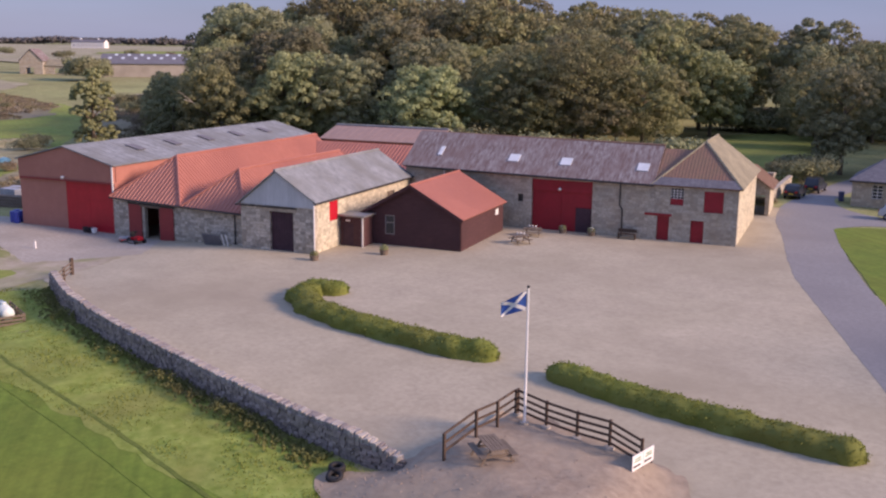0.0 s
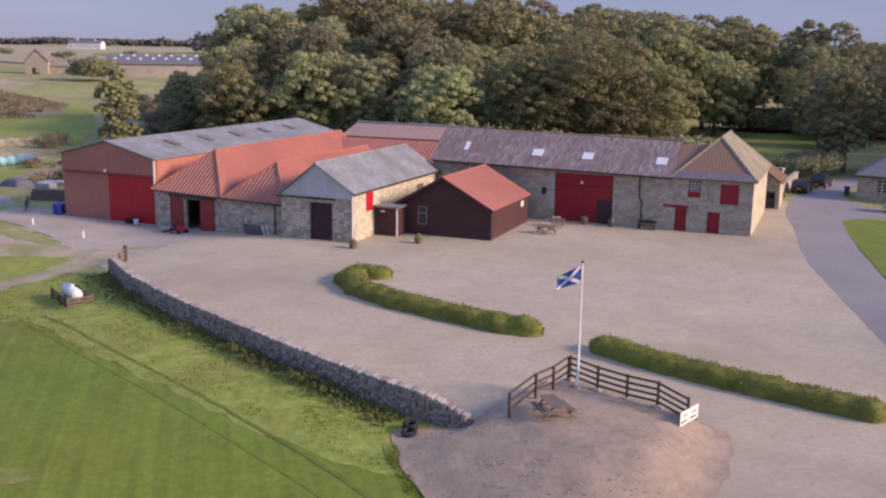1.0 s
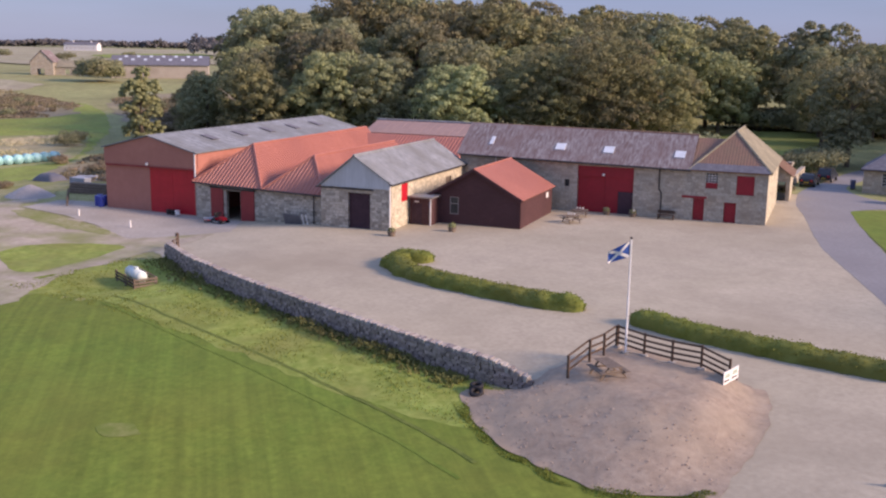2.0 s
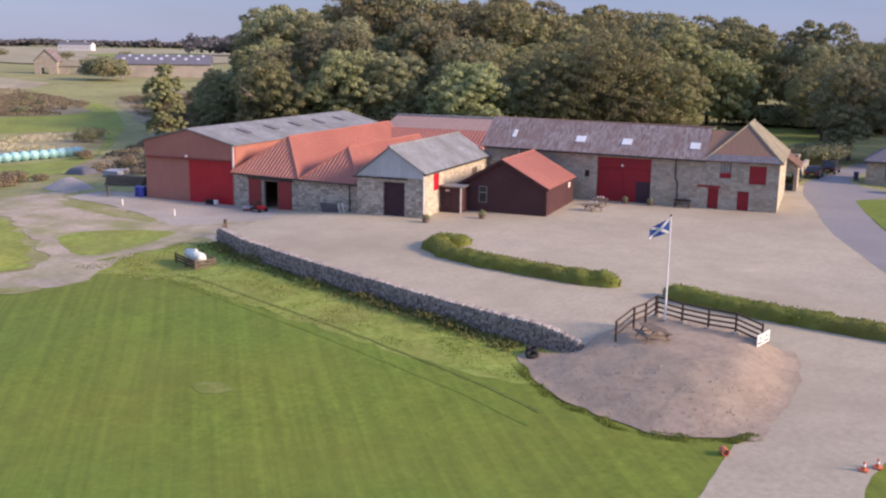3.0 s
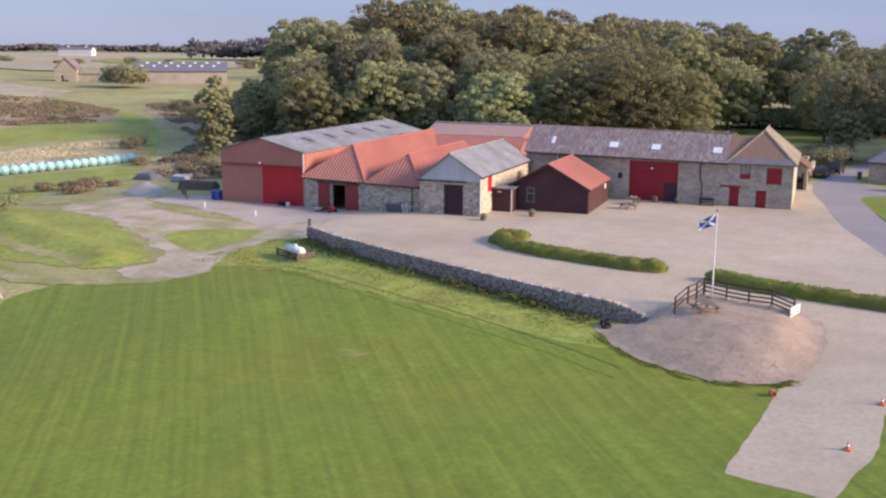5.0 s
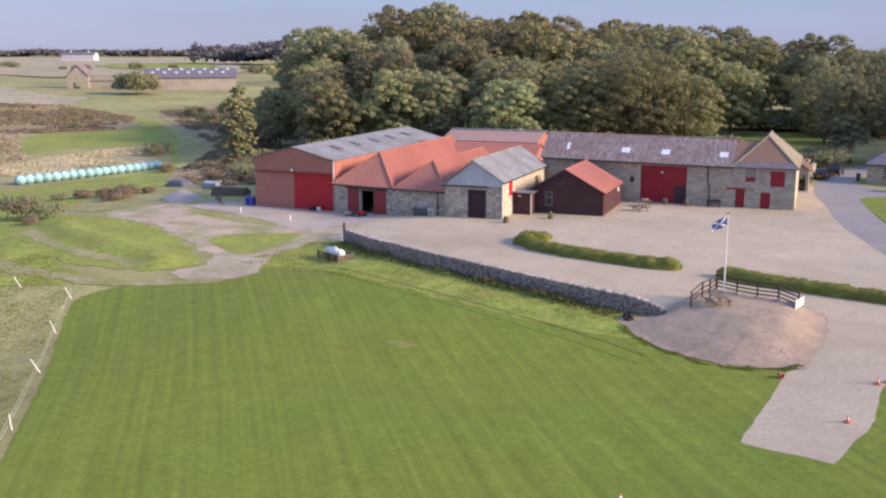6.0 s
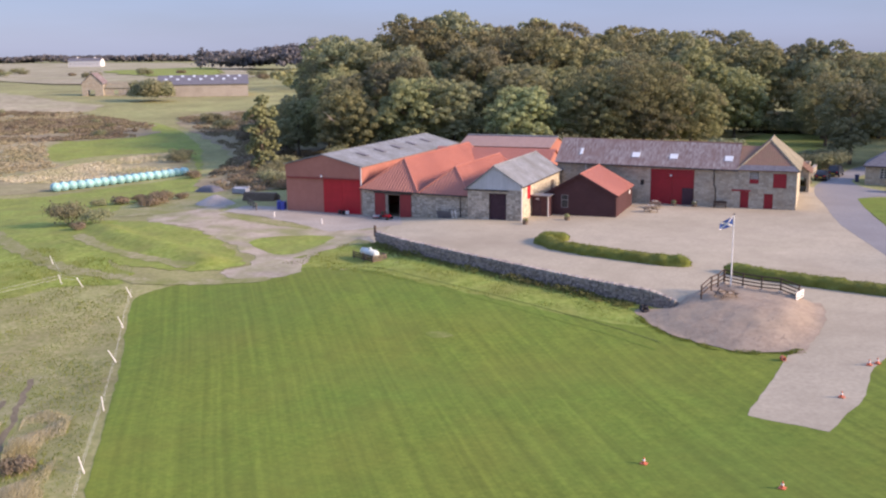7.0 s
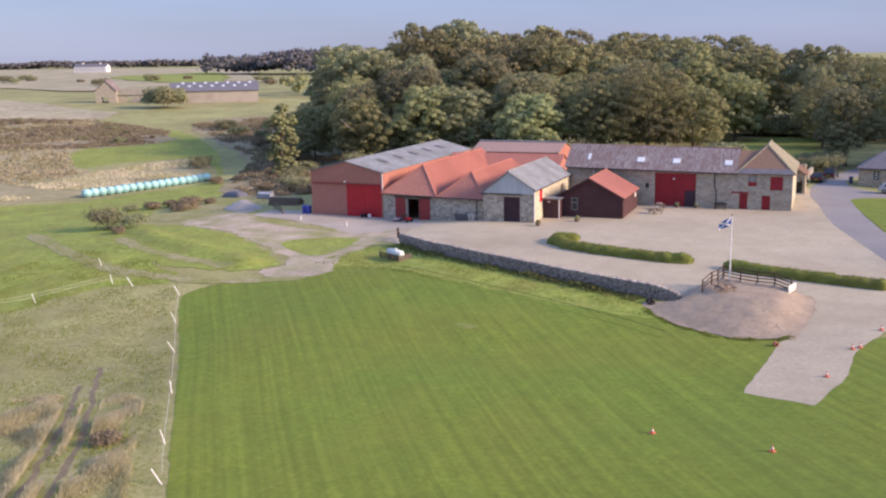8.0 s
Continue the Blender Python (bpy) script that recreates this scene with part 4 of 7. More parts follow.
for u in (2.5, 9.8, 14.7, 21.6):
    w, f0, f1 = (0.5, 0.3, 0.5) if u > 3 else (0.2, 0.33, 0.58)
    a = lambda f, u: Vector((u, 17.7 + 4.5 * f, LE0 + (LE1 - LE0) * u / 30 + (LR - LE0) * f + 0.02))
    bm = bmesh.new()
    prism(bm, [a(f0, u - w), a(f0, u + w), a(f1, u + w), a(f1, u - w)], (0, -0.06, 0.12))
    sky_pane = P("skylight", bm, "skylight", long, "pale glazed rooflight")
# big doors
door = P("door", boxes((12.0, 14.7, 18.3, 18.4, 0.15, 3.75), (14.72, 17.55, 18.3, 18.4, 0.15, 3.75)), "deep_red", long, "tall dark red double doors")
P("door_head", boxes((12.0, 17.55, 18.12, 18.3, 3.72, 4.75)), "deep_red", long, "plain red panel above the doors")
P("wicket_door", boxes((16.05, 17.5, 18.2, 18.28, 0.15, 2.35)), "dark_door", long, "dark open wicket door")
for u0, u1, z1 in ((23.25, 24.3, 2.25), (26.1, 27.2, 2.05)):
    leaf("door", long, u0 - B[0], u1 - B[0], 0.22, 0.02, z1 - B[2], "deep_red", "narrow bright red boarded door", thick=0.06, boards=0.18)
P("lintel", boxes((22.2, 24.5, 17.94, 18.1, 2.27, 2.47)), "deep_red", long, "red painted door rail")
bm = boxes((24.3, 25.4, 18.12, 18.18, 3.25, 3.8))
P("shutter", bm, "deep_red", long, "red lower window panel")
win = P("window", boxes((24.3, 25.4, 18.2, 18.23, 3.8, 4.7)), "glass", long)
rows = [(24.3 + 1.1 * i / 4 - 0.02, 24.3 + 1.1 * i / 4 + 0.02, 18.14, 18.19, 3.8, 4.7) for i in range(5)]
rows += [(24.3, 25.4, 18.135, 18.185, 3.8 + 0.225 * i - 0.02, 3.8 + 0.225 * i + 0.02) for i in range(5)]
part("glazing_bars", shifted(boxes(*rows), B), "white_paint", win, "white glazing bars")
P("shutter", boxes((27.1, 28.7, 18.1, 18.18, 2.8, 4.6)), "deep_red", long, "large red loft shutter")
P("vent", boxes((10.7, 11.2, 18.2, 18.25, 2.6, 3.3)), "black_iron", long)
bm = bmesh.new()
rod(bm, (20.0, 17.9, 2.9), (20.0, 17.9, 4.95), 0.06)
rod(bm, (20.0, 17.9, 2.9), (20.25, 17.9, 2.6), 0.06)
rod(bm, (20.25, 17.9, 0.2), (20.25, 17.9, 2.6), 0.06)
P("downpipe", bm, "black_iron", long)
bm = bmesh.new()
rod(bm, (3.5, 17.9, 0.2), (3.5, 17.9, 5.2), 0.05)
P("downpipe", bm, "white_paint", long)
gutter(long, Vector((LU0, 17.62, LE0 - 0.08)) - Vector(B), Vector((LUX, 17.62, LE1)) - Vector(B))
bm = bmesh.new()
bmesh.ops.create_uvsphere(bm, u_segments=10, v_segments=6, radius=0.14, matrix=Matrix.Translation((14.6, 17.98, 3.95)))
P("lamp", bm, "white_paint", long, "white floodlight over the doors")


# ---- planting ----
def foliage(name, a, b, c, per_object=0.25):
    m = material(name, a, b, 0.9, 0.12, 0.75, 0.0, c=c, island=0.16, per_object=per_object)
    n, l = m.node_tree.nodes, m.node_tree.links
    bsdf = n["Principled BSDF"]
    bsdf.inputs["Specular IOR Level"].default_value = 0.12
    glow = n.new("ShaderNodeBsdfTranslucent")
    l.new(bsdf.inputs["Base Color"].links[0].from_socket, glow.inputs[0])
    both = n.new("ShaderNodeMixShader")
    both.inputs[0].default_value = 0.28
    l.new(bsdf.outputs[0], both.inputs[1])
    l.new(glow.outputs[0], both.inputs[2])
    l.new(both.outputs[0], n["Material Output"].inputs[0])
    return m


M["leaves"] = foliage("leaves", (0.204, 0.214, 0.099), (0.337, 0.346, 0.163), (0.241, 0.215, 0.119))
M["pale_leaves"] = foliage("pale_leaves", (0.239, 0.267, 0.122), (0.385, 0.410, 0.207), (0.263, 0.268, 0.131))
M["autumn_leaves"] = foliage("autumn_leaves", (0.270, 0.222, 0.099), (0.398, 0.322, 0.141), (0.228, 0.195, 0.098))
M["dark_leaves"] = foliage("dark_leaves", (0.193, 0.212, 0.119), (0.340, 0.350, 0.188), (0.226, 0.214, 0.131))
M["hedge_leaves"] = foliage("hedge_leaves", (0.15, 0.19, 0.035), (0.25, 0.285, 0.07), (0.18, 0.185, 0.05), 0.0)
M["weeds"] = foliage("weeds", (0.15, 0.17, 0.05), (0.26, 0.27, 0.09), (0.17, 0.155, 0.07), 0.0)
M["heath"] = foliage("heath", (0.21, 0.17, 0.12), (0.33, 0.27, 0.18), (0.23, 0.21, 0.10), 0.0)


def leaf_cards(rng, centres, radii, count, size):
    """Many small bent leaves on uneven clumps: arrays of vertices and faces."""
    verts, faces = [], []
    for (c, r) in zip(centres, radii):
        d = rng.normal(size=(count, 3))
        d /= np.linalg.norm(d, axis=1)[:, None]
        d[:, 2] = np.where(d[:, 2] < -0.35, -d[:, 2] * 0.6, d[:, 2])
        p = c + d * r * rng.uniform(0.72, 1.08, (count, 1))
        nrm = d + rng.normal(scale=0.33, size=(count, 3))
        nrm /= np.linalg.norm(nrm, axis=1)[:, None]
        t = np.cross(nrm, rng.normal(size=(count, 3)))
        t /= np.linalg.norm(t, axis=1)[:, None]
        b = np.cross(nrm, t)
        s = size * rng.uniform(0.6, 1.3, (count, 1))
        k = len(verts)
        quads = np.stack([p - t * s, p + b * s * 0.62 - nrm * s * 0.2, p + t * s, p - b * s * 0.62 - nrm * s * 0.2], 1).reshape(-1, 3)
        verts.extend(map(tuple, quads))
        faces.extend((k + 4 * i, k + 4 * i + 1, k + 4 * i + 2, k + 4 * i + 3) for i in range(count))
    return verts, faces


def leafy(name, verts, faces, mat, parent, label=""):
    me = bpy.data.meshes.new(name)
    me.from_pydata(verts, [], faces)
    me.materials.append(M[mat])
    ob = new(name, me)
    ob.parent = parent
    if label:
        ob["label"] = label
    return ob


def tree(m, tall, wide, seed, mat, label, lobes=11, clumps=14, leaves=110, size=0.24, low=0.1, group="", lean=0.0, bare=0):
    """A trunk that forks into limbs, each bearing a domed lobe of leafy clumps, with deep gaps between the lobes."""
    rng = np.random.default_rng(seed)
    t = thing("tree", m, label, "tree", group)
    bm = bmesh.new()
    r0 = tall * 0.02 + 0.08
    fork = Vector((lean, 0, tall * 0.36))
    head = Vector((lean * 1.6, 0.2, tall * 0.82))
    rod(bm, (0, 0, -0.4), fork, r0, r0 * 0.65, 8)
    rod(bm, fork, head, r0 * 0.62, r0 * 0.2, 7)
    half = tall * (1 - low) * 0.5
    mid = np.array((lean, 0, tall * low + half))
    centres, radii = [], []
    for i in range(lobes):
        f = (i + 0.5) / lobes
        up = 0.96 - 1.9 * f + rng.uniform(-0.08, 0.08)
        ang = i * 2.399 + rng.uniform(-0.35, 0.35)
        flat = math.sqrt(max(0.05, 1 - min(1.0, up * up)))
        out = rng.uniform(0.56, 0.82)
        c = mid + np.array((math.cos(ang) * flat * wide * out, math.sin(ang) * flat * wide * out, up * (half - 0.26 * wide)))
        lobe = wide * rng.uniform(0.34, 0.5)
        foot = fork.lerp(head, max(0.0, min(1.0, (c[2] / tall - 0.4) * 1.5)))
        rod(bm, foot, Vector(c), r0 * 0.34, 0.05, 5)
        for k in range(clumps):
            e = 1 - 1.55 * (k + 0.5) / clumps
            g = k * 2.399 + ang
            h = math.sqrt(max(0.0, 1 - e * e))
            d = np.array((h * math.cos(g), h * math.sin(g), e * 0.8))
            p = c + d * lobe * rng.uniform(0.72, 1.02)
            centres.append(p)
            radii.append(lobe * rng.uniform(0.26, 0.46) * np.array((1, 1, 0.75)))
    for i in range(4):
        centres.append(mid + np.array((rng.uniform(-0.3, 0.3) * wide, rng.uniform(-0.3, 0.3) * wide, (i - 1.5) * half * 0.35)))
        radii.append(wide * 0.4 * np.array((1, 1, 0.8)))
    part("trunk", bm, "bark", t)
    v, f = leaf_cards(rng, centres, radii, leaves, size)
    leafy("crown", v, f, mat, t)
    for i in range(bare):
        a = rng.uniform(0, 6.28)
        bm = bmesh.new()
        tip = Vector((lean + math.cos(a) * wide * 1.12, math.sin(a) * wide * 1.12, tall * rng.uniform(0.35, 0.7)))
        elbow = fork.lerp(tip, 0.6) + Vector((0, 0, 0.8))
        rod(bm, fork, elbow, 0.16, 0.11, 6)
        rod(bm, elbow, tip, 0.11, 0.03, 6)
        rod(bm, elbow.lerp(tip, 0.3), tip + Vector((0.5, 0.7, 1.3)), 0.07, 0.02, 5)
        part("bare_limb", bm, "pale_bark", t, "bleached bare limb")
    return t


M["pale_bark"] = material("pale_bark", (0.34, 0.30, 0.25), (0.48, 0.43, 0.37), 3, 0.6, 0.95, 0.4)
KINDS = []
for k, (tall, wide, mat, label, low) in enumerate((
        (17, 7.6, "leaves", "tall broad-leaved tree with dense olive green crown", 0.08),
        (19, 7.0, "dark_leaves", "tall dark green broad-leaved woodland tree", 0.06),
        (14, 6.6, "pale_leaves", "broad-leaved tree with pale green crown", 0.08),
        (18, 8.2, "leaves", "wide-crowned woodland tree, olive and brown", 0.06),
        (16, 7.2, "autumn_leaves", "broad-leaved tree turning yellow-brown", 0.1))):
    KINDS.append(tree(pose(-60 + 14 * k, 262 + 5 * k, 0), tall, wide, 11 + k, mat, label, lobes=15, clumps=16, leaves=95, size=0.21, low=low, group="woodland trees", bare=(1, 0, 2, 2, 1)[k]))


for k in range(5):
    tall, wide, mat, low = ((17, 7.6, "leaves", 0.08), (19, 7.0, "dark_leaves", 0.06), (14, 6.6, "pale_leaves", 0.08), (18, 8.2, "leaves", 0.06), (16, 7.2, "autumn_leaves", 0.1))[k]
    KINDS.append(tree(pose(-130 + 14 * k, 262 + 5 * k, 0), tall, wide, 51 + k, mat, "tall woodland tree deep in the wood", lobes=13, clumps=13, leaves=75, size=0.27, low=low, group="woodland trees"))


def plant(kind, x, y, scale=1.0, turn=None, squash=1.0):
    turn = random.uniform(0, 360) if turn is None else turn
    if inside(x, y, CLEARING) and y > 138:
        return None
    ob = copy_thing(KINDS[kind], Matrix.LocRotScale((x, y, height(x, y) - 0.1), Euler((0, 0, radians(turn))), None))
    ob.scale = (scale, scale, scale * squash)
    return ob


random.seed(12)
WOODS = [
    # front row along the back of the steading: kind, x, y, size
    (2, -124, 102, 1.0), (2, -114, 110, 1.12), (1, -107, 114, 0.85), (2, -92, 116, 1.0), (1, -131, 110, 0.95), (3, -138, 116, 1.0),
    (1, -99, 124, 1.0), (0, -83, 126, 0.95), (3, -74, 130, 1.0), (0, -67, 136, 0.85),
    (0, -86, 138, 1.05), (1, -146, 110, 0.75), (0, -158, 118, 0.7), (0, -150, 124, 0.95), (1, -122, 116, 1.1),
]
for k, x, y, s in WOODS:
    plant(k, x, y, s)
for row, (n, x0, y0, x1, y1, s0, s1) in enumerate(((13, -154, 130, -52, 164, 1.38, 0.88), (13, -158, 144, -48, 184, 1.7, 0.95), (13, -162, 160, -42, 207, 1.9, 0.95), (12, -168, 188, -52, 242, 1.85, 1.02), (11, -195, 232, -60, 285, 1.5, 1.05))):
    for i in range(n):
        f = (i + random.uniform(-0.3, 0.3)) / (n - 1)
        plant(random.choice((0, 1, 3, 3, 0, 0, 1, 0, 3, 2)) + (5 if row > 0 else 0), x0 + (x1 - x0) * f + random.uniform(-3, 3), y0 + (y1 - y0) * f + random.uniform(-3, 3), (s0 + (s1 - s0) * f) * random.uniform(0.88, 1.08))
# unseen trees added east of the lane, out of view, to shade the yard
for k, x, y, s in ((3, 27, 66, 0.9), (0, 30, 79, 0.95), (3, 33, 92, 0.95), (0, 31, 104, 0.95), (3, 36, 117, 1.0), (1, 38, 131, 0.9)):
    plant(k, x, y, s)
for k, x, y, s in ((6, -171, 148, 1.45), (8, -142, 262, 1.6), (5, -132, 268, 1.6), (8, -121, 272, 1.5), (6, -108, 278, 1.4), (8, -60, 240, 1.05), (5, -46, 236, 1.05), (8, -32, 228, 1.0), (5, -18, 214, 1.0), (6, -4, 204, 1.0), (8, -22, 190, 0.95), (5, 8, 190, 1.0)):
    plant(k, x, y, s)
# trees along the lane
for k, x, y, s in ((1, -37.5, 135, 0.8), (3, -25, 142, 0.95), (1, -22, 136, 0.8), (1, -30, 152, 0.88), (4, -10, 140, 1.0), (0, -28, 174, 1.0), (1, -14, 164, 1.0), (3, -45, 189, 1.0), (4, -6, 154, 1.0)):
    plant(k, x, y, s)
lone = tree(pose(-128.2, 82.3, height(-128.2, 82.3) - 0.1), 14.6, 3.1, 77, "pale_leaves", "slender pale green tree in rough grass beside the barn", lobes=16, clumps=12, leaves=110, size=0.2, low=0.04)
for kind in KINDS:
    kind.location.z = height(kind.location.x, kind.location.y) - 0.1


def hedge(line, wide, tall, seed, label):
    """A clipped bank of turf and shrubs along a line in plan."""
    rng = np.random.default_rng(seed)
    t = thing("hedge", pose(line[0][0], line[0][1], height(*line[0])), label, "hedge", "yard hedges")
    pts = [Vector((*p, 0)) for p in line]
    length = [0.0]
    for a, b in zip(pts, pts[1:]):
        length.append(length[-1] + (b - a).length)

    def where(s):
        s = min(max(s, 0), length[-1])
        for i in range(len(pts) - 1):
            if s <= length[i + 1] + 1e-6:
                d = (pts[i + 1] - pts[i]).normalized()
                return pts[i] + d * (s - length[i]), d
        return pts[-1], (pts[-1] - pts[-2]).normalized()
    nu, nv = int(length[-1] / 0.2), 22
    bm = bmesh.new()
    rows = []
    for i in range(nu + 1):
        s = length[-1] * i / nu
        c, d = where(s)
        end = min(1.0, min(s, length[-1] - s) / (wide * 0.6))
        e = math.sqrt(max(0.02, 1 - (1 - end) ** 2))
        side = Vector((-d.y, d.x, 0))
        ring = []
        for j in range(nv + 1):
            a = math.pi * j / nv
            x = -math.cos(a) * wide * 0.5 * e
            z = (math.sin(a) ** 0.55) * tall * (0.45 + 0.55 * e)
            w = c + side * x
            k = 1 + 0.22 * noise.noise((w.x * 1.1, w.y * 1.1, z * 1.3)) + 0.08 * noise.noise((w.x * 4, w.y * 4, z * 4))
            w = c + side * x * k
            ring.append(bm.verts.new((w.x - line[0][0], w.y - line[0][1], z * k + height(w.x, w.y) - height(*line[0]) - 0.02)))
        rows.append(ring)
    for r0, r1 in zip(rows, rows[1:]):
        for j in range(nv):
            bm.faces.new((r0[j], r0[j + 1], r1[j + 1], r1[j]))
    bm.verts.ensure_lookup_table()
    src = np.array([v.co for v in bm.verts])
    part("body", bm, "hedge_leaves", t, smooth=True)
    pick = src[rng.integers(0, len(src), int(length[-1] * wide * 110))]
    pick = pick + rng.normal(scale=0.05, size=pick.shape)
    v, f = leaf_cards(rng, pick, [np.array((0.06, 0.06, 0.06))] * len(pick), 2, 0.048)
    leafy("leaves", v, f, "hedge_leaves", t)
    return t


hedge([(-43.3, 46.0), (-45.2, 45.0), (-44.9, 43.2), (-42.0, 41.3), (-38, 40.4), (-33.5, 40.2), (-30, 40.3), (-27.6, 40.7)], 1.9, 0.85, 3, "clipped bright green hedge on a low bank in the yard")
hedge([(-24.3, 40.4), (-20, 39.8), (-15.5, 39.6), (-12, 39.6), (-8.9, 39.6)], 1.5, 0.85, 5, "clipped bright green hedge along the drive")


# ---- bushes, weeds and far woods ----
def bush(m, r, tall, seed, mat, label, group=""):
    rng = np.random.default_rng(seed)
    t = thing("bush", m, label, "bush", group)
    bm = bmesh.new()
    for k in range(5):
        a = k * 1.3 + seed
        rod(bm, (0.1 * math.cos(a), 0.1 * math.sin(a), -0.1), (r * 0.5 * math.cos(a), r * 0.5 * math.sin(a), tall * 0.6), 0.05, 0.02, 5)
    part("stems", bm, "bark", t)
    n = 16 if r < 5 else 120
    c = [np.array((rng.uniform(-0.65, 0.65) * r, rng.uniform(-0.65, 0.65) * r, tall * rng.uniform(0.25, 0.7))) for _ in range(n)]
    v, f = leaf_cards(rng, c, [np.array((1, 1, 0.8)) * r * rng.uniform(0.3, 0.5) * (1 if r < 5 else 0.7) for _ in range(n)], 110, 0.08 + 0.025 * r if r < 5 else 0.42)
    leafy("foliage", v, f, mat, t)
    return t


BUSHES = [bush(pose(-105.5, 27.3, height(-105.5, 27.3)), 3.2, 3.0, 3, "dark_leaves", "rounded dark olive bush on the grass bank", "bushes"),
          bush(pose(-111.5, 45.5, height(-111.5, 45.5)), 2.0, 1.3, 4, "heath", "low brown bramble bush in rough grass", "bushes"),
          bush(pose(-166, 93, height(-166, 93)), 2.6, 2.4, 5, "dark_leaves", "rounded dull green bush beside the track", "bushes")]
rng = random.Random(21)
SPOTS = [(1, -41.9, -17.5, 0.55), (1, -99.5, 24.5, 0.6), (1, -113.5, 48, 1.0), (1, -110, 43, 0.8), (0, -101.0, 28.2, 0.7), (1, -118, 44, 0.8), (1, -116.6, 46.4, 0.75), (1, -115, 48.6, 0.7), (2, -120, 41.5, 0.5), (1, -112.5, 51, 0.6), (2, -170, 97, 1.1), (1, -138, 74, 0.9),
         (0, -108, 66, 1.0), (1, -112, 70, 1.3), (2, -118, 74, 1.0), (1, -104, 64, 1.0), (0, -122, 80, 0.9), (2, -130, 90, 1.2), (1, -134, 86, 1.2), (1, -116, 66, 0.9), (2, -112, 82, 1.0), (1, -106, 72, 1.2),
         (2, -232, 160, 1.5), (2, -238, 164, 1.3), (0, -216, 150, 1.2), (1, -190, 135, 1.6), (1, -175, 124, 1.5), (2, -160, 118, 1.5), (1, -150, 108, 1.5), (2, -205, 150, 1.2)]
for _ in range(34):
    SPOTS.append((rng.choice((1, 1, 2)), rng.uniform(-320, -225), rng.uniform(98, 146), rng.uniform(0.35, 0.9)))
for _ in range(16):
    SPOTS.append((rng.choice((0, 1, 2)), rng.uniform(-900, -420), rng.uniform(330, 560), rng.uniform(1.5, 3.0)))
# shrubs under the lane-side trees and by the garden end
SPOTS += [(2, -78 + 3.6 * k, 194 + 2 * math.sin(k * 2.1), 2.1 + 0.4 * math.sin(k * 3.3)) for k in range(11)] + [(1, -74 + 4.5 * k, 200 + 2 * math.cos(k), 2.6) for k in range(8)]
SPOTS += [(k % 3, -82 + 3.4 * k, 112 + 1.15 * k + 2 * math.sin(k * 2.7), 1.9 + 0.5 * math.sin(k * 1.9)) for k in range(9)]
SPOTS += [(k % 3, -120 + 4.0 * k, 96 + 1.6 * k, 1.3 + 0.4 * math.sin(k * 1.3)) for k in range(9)]
SPOTS += [(1, -36.0, 101.2, 0.6), (1, -35.4, 102.4, 0.5), (0, -38.2, 122.5, 1.1), (0, -38.3, 127, 1.2), (2, -40.5, 131, 1.1), (0, -41, 124, 0.9), (2, -44, 136, 1.0), (1, -64, 128, 1.4), (1, -58, 130, 1.2), (2, -70, 124, 1.4), (1, -66, 122, 1.2)]
for k, x, y, s in SPOTS:
    ob = copy_thing(BUSHES[k], pose(x, y, height(x, y) - 0.05, 0, 0, rng.uniform(0, 360)))
    ob.scale = (s, s, s)
far = bush(pose(-318, 203, height(-318, 203) - 0.2), 9.0, 10, 9, "dark_leaves", "large round dark green tree beside the far barn")
far.scale = (1, 1, 1.0)


def band(name, line, tall, deep, count, size, mat, label, seed):
    """Far woodland: a long uneven bank of clumped foliage."""
    rg = np.random.default_rng(seed)
    c, r = [], []
    for _ in range(count):
        s = rg.uniform(0, len(line) - 1.001)
        i = int(s)
        a, b = np.array(line[i]), np.array(line[i + 1])
        p = a + (b - a) * (s - i) + rg.normal(scale=deep, size=2)
        h = tall * (0.75 + 0.5 * noise.noise((p[0] * 0.012, p[1] * 0.012, seed))) * rg.uniform(0.35, 0.95)
        c.append(np.array((p[0], p[1], height(p[0], p[1]) + h)))
        r.append(np.array((1, 1, 0.7)) * tall * rg.uniform(0.22, 0.4))
    v, f = leaf_cards(rg, c, r, 26, size)
    me = bpy.data.meshes.new(name)
    me.from_pydata(v, [], f)
    me.materials.append(M[mat])
    return tagged(new(name, me), label, "woodland", kind="stuff")


# foliage greyed towards mauve: the haze of distance is put into the colour
M["hazed_leaves"] = foliage("hazed_leaves", (0.155, 0.15, 0.15), (0.19, 0.185, 0.18), (0.16, 0.15, 0.155), 0.0)
band("far_woods", [(-2300, 800), (-2050, 1250), (-1700, 1600), (-1300, 1800), (-800, 1900)], 15, 30, 3600, 4.2, "hazed_leaves", "long dark band of distant woodland on the horizon", 2)
band("far_woods", [(-900, 760), (-720, 760), (-560, 700), (-420, 560)], 25, 20, 2200, 2.4, "hazed_leaves", "dark distant wood beyond the fields", 6)
band("far_woods", [(-330, 330), (-260, 320), (-200, 330), (-120, 360), (-20, 380), (60, 380)], 17, 18, 520, 1.6, "leaves", "continuous woodland behind the farm trees", 8)

# weeds at the foot of the field wall


